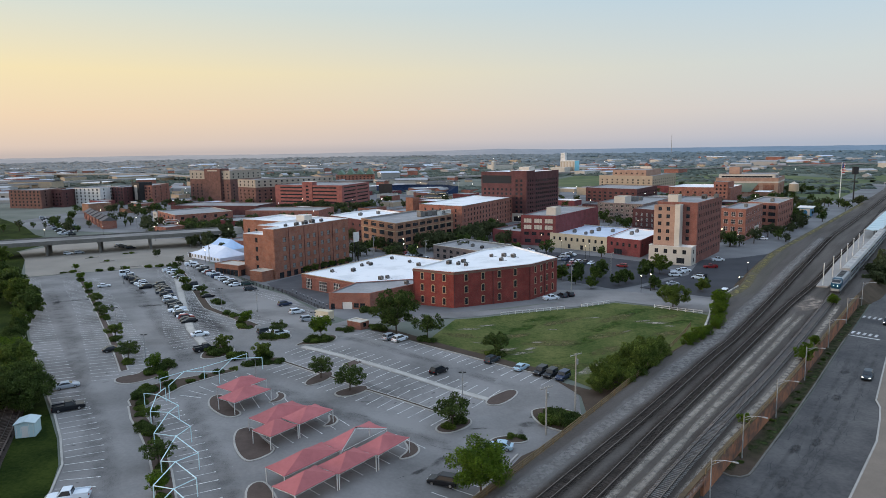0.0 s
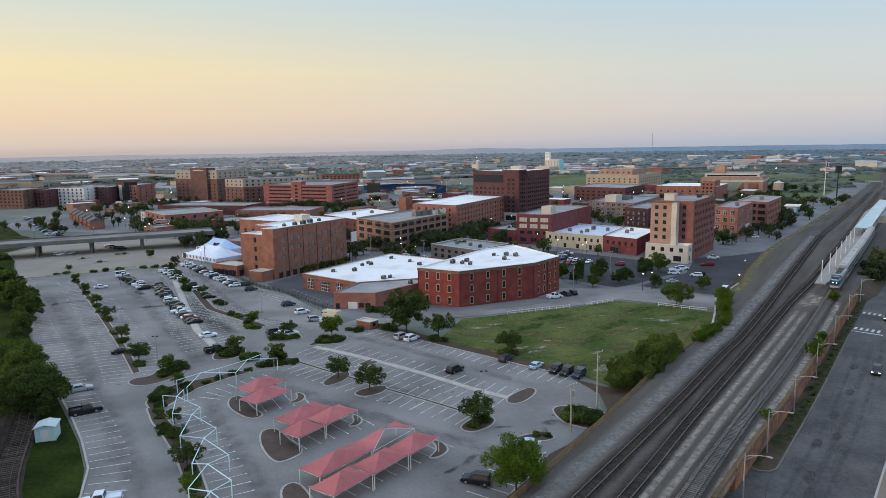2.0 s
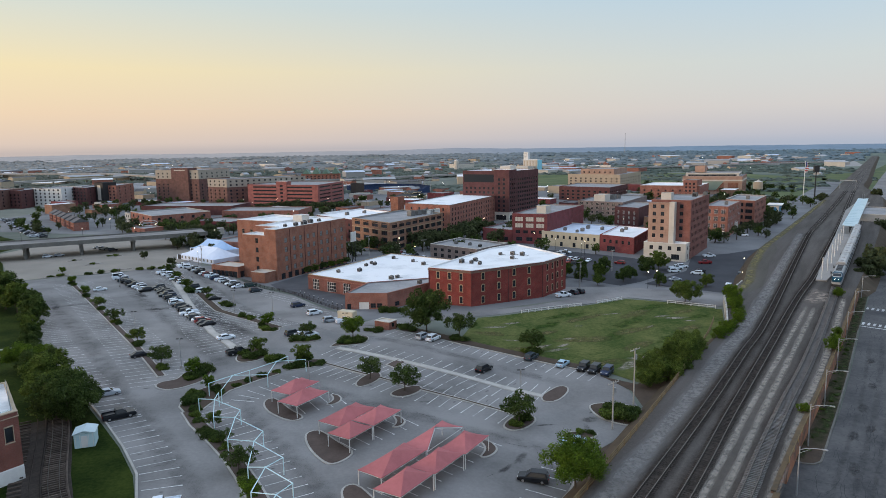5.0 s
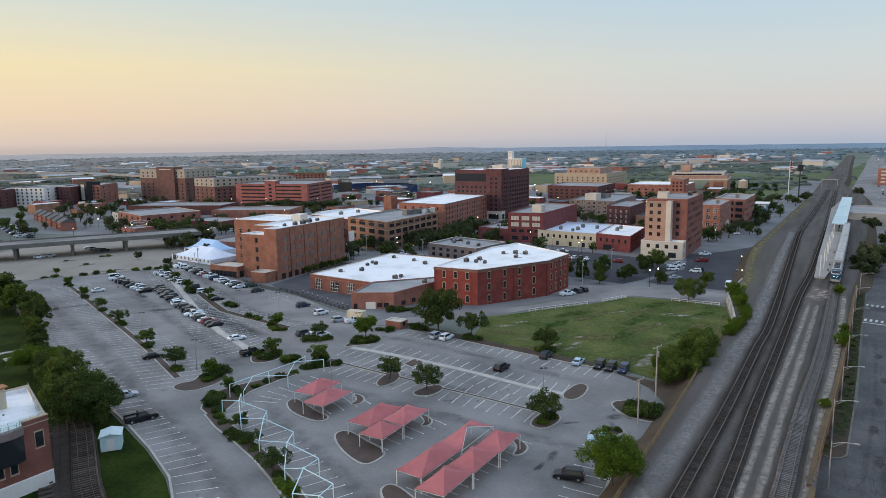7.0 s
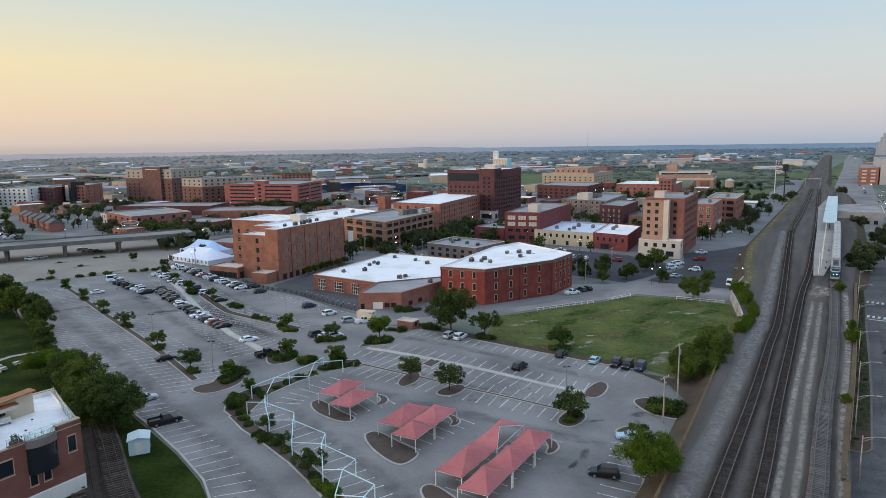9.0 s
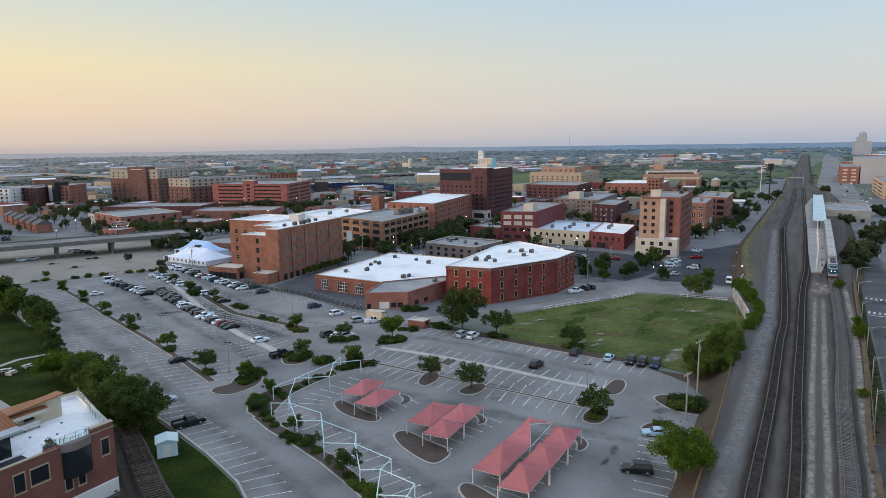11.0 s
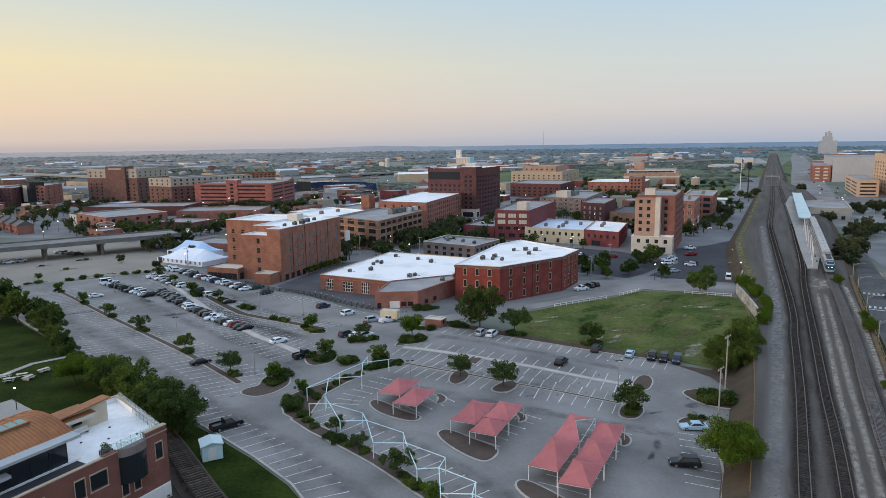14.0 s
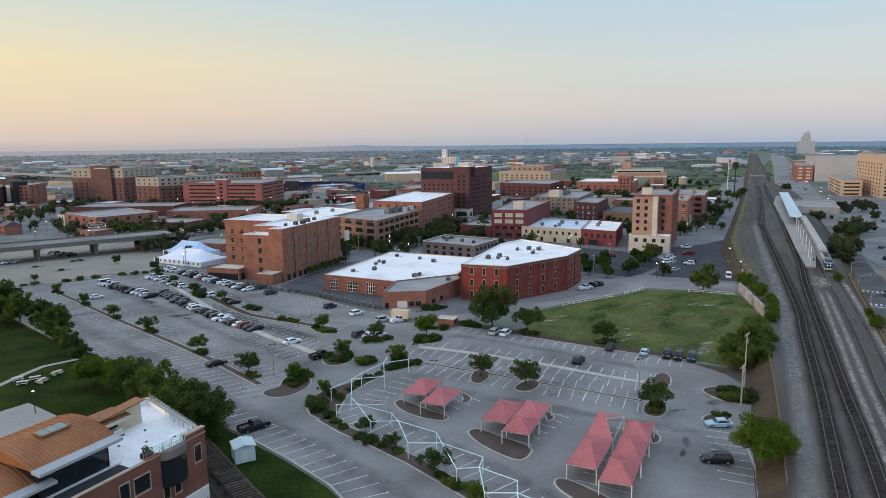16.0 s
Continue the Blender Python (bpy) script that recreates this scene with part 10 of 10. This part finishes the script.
MOSS = worn("weedy_verge_film", (0.045, 0.062, 0.018), (0.024, 0.036, 0.011), 1.0, 0.3, 1.0)
film_strip("verge_weeds", "low green weeds on the verge below the railway wall", offset_line(ROAD_LINE[3:8], 5.6), 1.5, 0.18, MOSS)
for k, (x, y) in enumerate(((44.6, 97.2), (47.5, 101.5), (52, 105), (57, 112), (63, 119), (70, 127))):
    film_spot("verge_weeds", "dark weeds and damp soil on the verge", x, y, 2.2, 1.0, 50, 0.185, MOSS, None, 160 + k)
drape("park_court", [(-132, 128), (-116, 143.5), (-106.5, 133), (-112, 118), (-124, 112)], 0.12, CONCRETE, 8, label="pale concrete court with parking bays")


def picnic_table(x, y, ang):
    ob = thing("picnic_table", "pale picnic table with benches on the lawn", "table", pose(x, y, gz(x, y) + 0.08, 0, 0, ang), "picnic tables")
    part("tabletop", box(-1.1, 1.1, -0.4, 0.4, 0.72, 0.78, 0.01), PALE, ob)
    for s in (-0.75, 0.75):
        part("bench", box(-1.1, 1.1, s - 0.14, s + 0.14, 0.42, 0.47, 0.01), PALE, ob)
        part("leg", box(s - 0.05, s + 0.05, -0.75, 0.75, 0, 0.72), GREY_METAL, ob)


for x, y, a in ((-119.5, 157.5, 20), (-116, 160, 50), (-121, 155, 10), (-117.5, 155.5, 70), (-123, 158, 30), (-113.5, 170, 20)):
    picnic_table(x, y, a)
globe_lamp(-112.8, 137.5, h=4.2, r=0.2)


# ---- the road bridge at the far end of the car park ----
BRIDGE = mat("grimy_bridge_concrete", (0.205, 0.200, 0.185), (0.130, 0.128, 0.120), 0.9, 1.2, 0.15, 0.1)


def road_bridge():
    ob = thing("road_bridge", "grey concrete road bridge on wide piers", "bridge", pose(-180, 352, 0))
    A, B = Vector((-334, 277)), Vector((-126, 369))
    d = (B - A).normalized()
    n = Vector((-d.y, d.x))
    o = Vector((-180, 352))
    b = bmesh.new()
    q = [A - n * 10 - o, B - n * 10 - o, B + n * 10 - o, A + n * 10 - o]
    lo = [b.verts.new((p.x, p.y, 3.6)) for p in q]
    hi = [b.verts.new((p.x, p.y, 4.9)) for p in q]
    b.faces.new(hi)
    b.faces.new(lo[::-1])
    for i in range(4):
        b.faces.new((lo[i], lo[(i + 1) % 4], hi[(i + 1) % 4], hi[i]))
    part("deck", b, BRIDGE, ob)
    t_ = bmesh.new()
    t_.faces.new([t_.verts.new((p.x, p.y, 4.92)) for p in q])
    part("roadway", t_, ASPHALT, ob, "grey asphalt roadway")
    for s in (-9.7, 9.7):
        w = bmesh.new()
        m = Matrix.Translation((*((A + B) / 2 + n * s - o), 4.9)) @ Matrix.Rotation(math.atan2(d.y, d.x), 4, "Z")
        add_box(w, -(B - A).length / 2, (B - A).length / 2, -0.2, 0.2, 0, 0.7, m)
        part("parapet", w, BRIDGE, ob)
    for t in (0.42, 0.525, 0.63, 0.735, 0.84, 0.93):
        c = A + (B - A) * t - o
        for s in (-6.5, 0, 6.5):
            p = c + n * s
            part("pier", tube((p.x, p.y, -2.8), (p.x, p.y, 3.0), 0.8, n=12), BRIDGE, ob)
        w = bmesh.new()
        add_box(w, -0.9, 0.9, -9.2, 9.2, 2.7, 3.7, Matrix.Translation((c.x, c.y, 0)) @ Matrix.Rotation(math.atan2(d.y, d.x), 4, "Z"))
        part("crosshead", w, BRIDGE, ob)
    for t in (0.34, 0.5, 0.62, 0.74, 0.86):
        p = A + (B - A) * t + n * 9
        globe_lamp(p.x, p.y, z=4.9, h=4.5)
    return ob


road_bridge()
ring = thing("entry_sign", "oval white steel entry sign frame", "sign", pose(-176, 425, gz(-176, 425), 0, 0, 10))
rb_ = bmesh.new()
for k in range(24):
    a, b_ = 2 * math.pi * k / 24, 2 * math.pi * (k + 1) / 24
    add_tube(rb_, (5 * math.cos(a), 0, 6.5 + 1.7 * math.sin(a)), (5 * math.cos(b_), 0, 6.5 + 1.7 * math.sin(b_)), 0.14, n=6)
part("oval", rb_, WHITE, ring)
part("name_bar", box(-3.6, 3.6, -0.05, 0.05, 6.1, 6.9, 0.01), GREY_METAL, ring)
for s in (-4, 4):
    part("post", tube((s, 0, -0.1), (s, 0, 5.6), 0.16), WHITE, ring)


# ---- things on roofs ----
UNIT_CASE = mat("weathered_unit_case", (0.22, 0.22, 0.215), (0.12, 0.12, 0.12), 0.6, 3.0, 0.5, 0.05, metal=0.3)


def air_unit(x, y, z, s, ang):
    ob = thing("air_unit", "grey rooftop air conditioning unit", "air unit", pose(x, y, z, 0, 0, ang), "air units")
    part("case", box(-0.8 * s, 0.8 * s, -0.62 * s, 0.62 * s, 0.15, 1.1 * s + 0.15, 0.05), UNIT_CASE, ob)
    part("curb", box(-0.75 * s, 0.75 * s, -0.58 * s, 0.58 * s, 0, 0.18), DARK_METAL, ob)
    part("fan", tube((0.3 * s, 0, 1.15 * s + 0.12), (0.3 * s, 0, 1.15 * s + 0.26), 0.42 * s, n=12), DARK_METAL, ob)
    if y > 300:
        return
    part("grille", box(-0.83 * s, -0.78 * s, -0.5 * s, 0.5 * s, 0.3, 0.95 * s), DARK_METAL, ob)
    part("louvre", box(-0.6 * s, 0.6 * s, -0.66 * s, -0.6 * s, 0.3, 0.95 * s), DARK_METAL, ob)
    part("pipe", tube((0.7 * s, 0.2, 0.3), (0.9 * s + 1.3, 0.5, 0.12), 0.07, n=6), UNIT_CASE, ob)


arng = random.Random(2)
for x, y, z in ((1.8, 224, 8.85), (5, 222.4, 8.85), (6.9, 226.6, 8.85), (7.6, 220, 8.85), (17.6, 238, 8.85), (22.2, 238, 8.85), (20.4, 229, 8.85), (25.4, 236, 8.85),
                (-43, 249, 2.0), (-35, 250, 2.0), (-33, 261, 2.0), (-31, 266, 2.0), (-29.6, 263, 2.0), (-22, 277, 2.0), (-22.8, 233, 2.0), (-20.6, 235, 2.0), (-10, 260, 2.0), (-14, 268, 2.0), (-13, 222.5, 2.3)):
    air_unit(x, y, z, arng.uniform(0.7, 1.05), arng.choice((53, -37)) + arng.uniform(-5, 5))
for x, y, z, s in ((-60, 284, 16.7, 1.4), (-63, 281, 16.7, 1.1), (-58, 290, 16.7, 1.3), (-67, 278, 16.7, 0.8), (-55, 296, 16.7, 0.9), (70, 345, 3.5, 1.2), (78, 340, 3.5, 1.3), (84, 350, 3.5, 1.4), (74, 336, 3.5, 1.0), (90, 344, 3.5, 1.2),
                   (96, 330, 3.9, 1.3), (101, 338, 3.9, 1.2), (66, 378, 12.0, 2.2), (14, 306, 2.6, 1), (18, 300, 2.6, 1), (8, 312, 2.6, 1), (-8, 372, 10.8, 2.4), (-4, 376, 10.8, 2.4), (-12, 368, 10.8, 2.4), (0, 378, 10.8, 2.0), (140, 475, 8.7, 3.0),
                   (146, 482, 8.7, 2.4), (120, 300, 23.9, 1.6), (128, 306, 23.9, 1.4), (172, 370, 13.1, 1.4), (206, 408, 12.7, 1.6), (64, 500, 30.7, 2.0), (52, 478, 30.7, 2.2), (-50, 400, 8.8, 1.4), (-40, 410, 8.8, 1.3)):
    air_unit(x, y, z, s, 53)
# stacked white tanks on the loft roof
for k in range(5):
    p = Vector((-6, 372)) + U * (k * 2.6)
    ob = thing("roof_tank", "white rooftop cooling tank", "tank", pose(p.x + 4, p.y + 3, 10.8), "roof tanks")
    part("shell", tube((0, 0, 0), (0, 0, 2.2), 1.1, n=14), WHITE, ob)
    part("rim", tube((0, 0, 2.2), (0, 0, 2.4), 1.2, n=14), PALE, ob)


def silo_block():
    """A far tall store: pale panelled front, sky blue side, and a sign tower on the roof."""
    ob = thing("silo_block", "tall pale silo block with a sky blue side and sign tower", "silo", pose(238, 1318, gz(238, 1318), 0, 0, -36))
    part("wall", box(0, 31, 0, 22, 0, 24), PALE, ob, "pale panelled front")
    part("side_panel", box(31, 31.4, 0.2, 21.8, 0.2, 23.8), plain("sky_blue_panel", (0.25, 0.62, 0.74), 0.5), ob, "sky blue side panel")
    part("roof_rim", box(-0.3, 31.3, -0.3, 22.3, 24, 24.8), WHITE, ob)
    for k in range(5):
        part("pilaster", box(1.6 + k * 6.4, 3.4 + k * 6.4, -0.4, 0, 0, 22.5), SAND, ob)
    part("stair_tower", box(-1.0, 8.5, 4, 12, 24.8, 40, 0.1), WHITE, ob, "white sign tower")
    for z, x0, x1 in ((37.4, 1.0, 6.6), (35.6, 1.4, 6.2), (31.6, 0.8, 6.8), (29.8, 1.0, 4.2)):
        part("sign_bar", box(x0, x1, 3.8, 4.0, z - 0.55, z + 0.55), GREY_METAL, ob)
    part("annex", box(-6, 24, -30, -1, 0, 12), PALE, ob, "lower pale annex")


silo_block()


def water_tank(x, y):
    ob = thing("water_tank", "pale steel water tank on legs with a conical cap", "tank", pose(x, y, gz(x, y)))
    for a in range(6):
        c, s = math.cos(a * 1.047) * 3.2, math.sin(a * 1.047) * 3.2
        part("leg", tube((c * 1.1, s * 1.1, -0.2), (c, s, 8.5), 0.22), DARK_METAL, ob)
    part("tank", tube((0, 0, 8.4), (0, 0, 15.0), 4.2, n=20), SAND, ob)
    part("cap", tube((0, 0, 15.0), (0, 0, 16.6), 4.3, 0.6, 20), PALE, ob)
    part("vent", tube((0, 0, 16.5), (0, 0, 17.2), 0.5, n=8), PALE, ob)


water_tank(322, 600)
flag = thing("flagpole", "very tall white flagpole with a hanging striped flag", "flagpole", pose(322, 530, gz(322, 530)))
part("pole", tube((0, 0, 0), (0, 0, 36), 0.45, 0.2, 10), WHITE, flag)
fb = bmesh.new()
for k in range(9):
    z = 35.2 - k * 0.95
    for i in range(4):
        x0, x1 = i * 0.7, (i + 1) * 0.7
        f = fb.faces.new([fb.verts.new(c) for c in ((x0, 0.5 * math.sin(x0 * 2 + z), z), (x1, 0.5 * math.sin(x1 * 2 + z), z - 0.4), (x1, 0.5 * math.sin(x1 * 2 + z), z - 1.3), (x0, 0.5 * math.sin(x0 * 2 + z), z - 0.95))])
        f.material_index = 1 if k % 2 else 0
        if k < 4 and i < 2:
            f.material_index = 2
fme = mesh_of("cloth", fb)
for m_ in (plain("flag_white", (0.7, 0.68, 0.66), 0.8), plain("flag_red", (0.45, 0.05, 0.05), 0.8), plain("flag_blue", (0.04, 0.06, 0.2), 0.8)):
    fme.materials.append(m_)
part("cloth", fme, None, flag)
mast = thing("light_mast", "dark floodlight mast near the flagpole", "mast", pose(352, 560, gz(352, 560)))
part("mast", tube((0, 0, 0), (0, 0, 28), 0.6, 0.4), DARK_METAL, mast)
part("lamp_bank", box(-2.2, 2.2, -1.2, 1.2, 25, 31, 0.1), DARK_METAL, mast)
radio = thing("radio_mast", "far thin radio mast", "mast", pose(1150, 3300, 0))
part("mast", tube((0, 0, 0), (0, 0, 105), 1.6, 0.8), GREY_METAL, radio)
silo = thing("silo", "far white silo tower", "silo", pose(120, 1500, gz(120, 1500)))
part("shell", tube((0, 0, 0), (0, 0, 21), 5, n=20), PALE, silo)
part("cap", tube((0, 0, 21), (0, 0, 23), 5, 1.5, 20), PALE, silo)


# ---- plaza beside the railway in town ----
drape("plaza", [(180, 350), (200, 345), (300, 480), (330, 530), (300, 545), (240, 450), (192, 386)], 0.12, CITY, 14, label="grey paved plaza with planting beside the railway")
stage = thing("mural_stage", "small blue stage building with a round painted mural", "building", pose(262, 470, gz(262, 470), 0, 0, 55))
part("wall", box(-8, 8, -4, 4, 0, 6, 0.05), plain("blue_stage_paint", (0.10, 0.26, 0.42), 0.6), stage)
part("roof", box(-9, 9, -5, 5, 6, 6.5, 0.05), WHITE, stage)
part("mural", box(-8.06, -7.98, -3.2, 3.2, 0.5, 5.4), PALE, stage, "pale panel with a painted disc")
part("disc", tube((-8.12, 0, 3), (-8.05, 0, 3), 1.8, n=20), plain("mural_blue", (0.03, 0.16, 0.30), 0.6), stage)


def viaduct(pts, w, z, label):
    ob = thing("viaduct", label, "bridge", pose(*pts[0], 0))
    x0, y0 = pts[0]
    b = bmesh.new()
    L, R = offset_line(pts, w / 2), offset_line(pts, -w / 2)
    rows_ = [[b.verts.new(c) for c in ((l[0] - x0, l[1] - y0, z - 1.6), (l[0] - x0, l[1] - y0, z + 0.9), (r[0] - x0, r[1] - y0, z + 0.9), (r[0] - x0, r[1] - y0, z - 1.6))] for l, r in zip(L, R)]
    for p, q in zip(rows_, rows_[1:]):
        for k in range(4):
            b.faces.new((p[k], p[(k + 1) % 4], q[(k + 1) % 4], q[k]))
    bmesh.ops.recalc_face_normals(b, faces=b.faces[:])
    part("deck", b, CONCRETE, ob)
    for p, d in line_points(pts, 60):
        part("pier", tube((p.x - x0, p.y - y0, -4), (p.x - x0, p.y - y0, z - 1.5), 1.4, n=8), CONCRETE, ob)


viaduct([(-1500, 1010), (-1000, 990), (-640, 960), (-560, 1075), (-470, 1250), (-300, 1500)], 16, 6, "pale concrete motorway viaduct beyond the town")
viaduct([(-1300, 1350), (-900, 1450), (-560, 1300), (-380, 1080), (-180, 950)], 14, 8, "curving pale concrete motorway ramp")
viaduct([(-180, 1000), (200, 1210), (640, 1390), (980, 1480)], 12, 1.4, "far motorway on a low embankment")
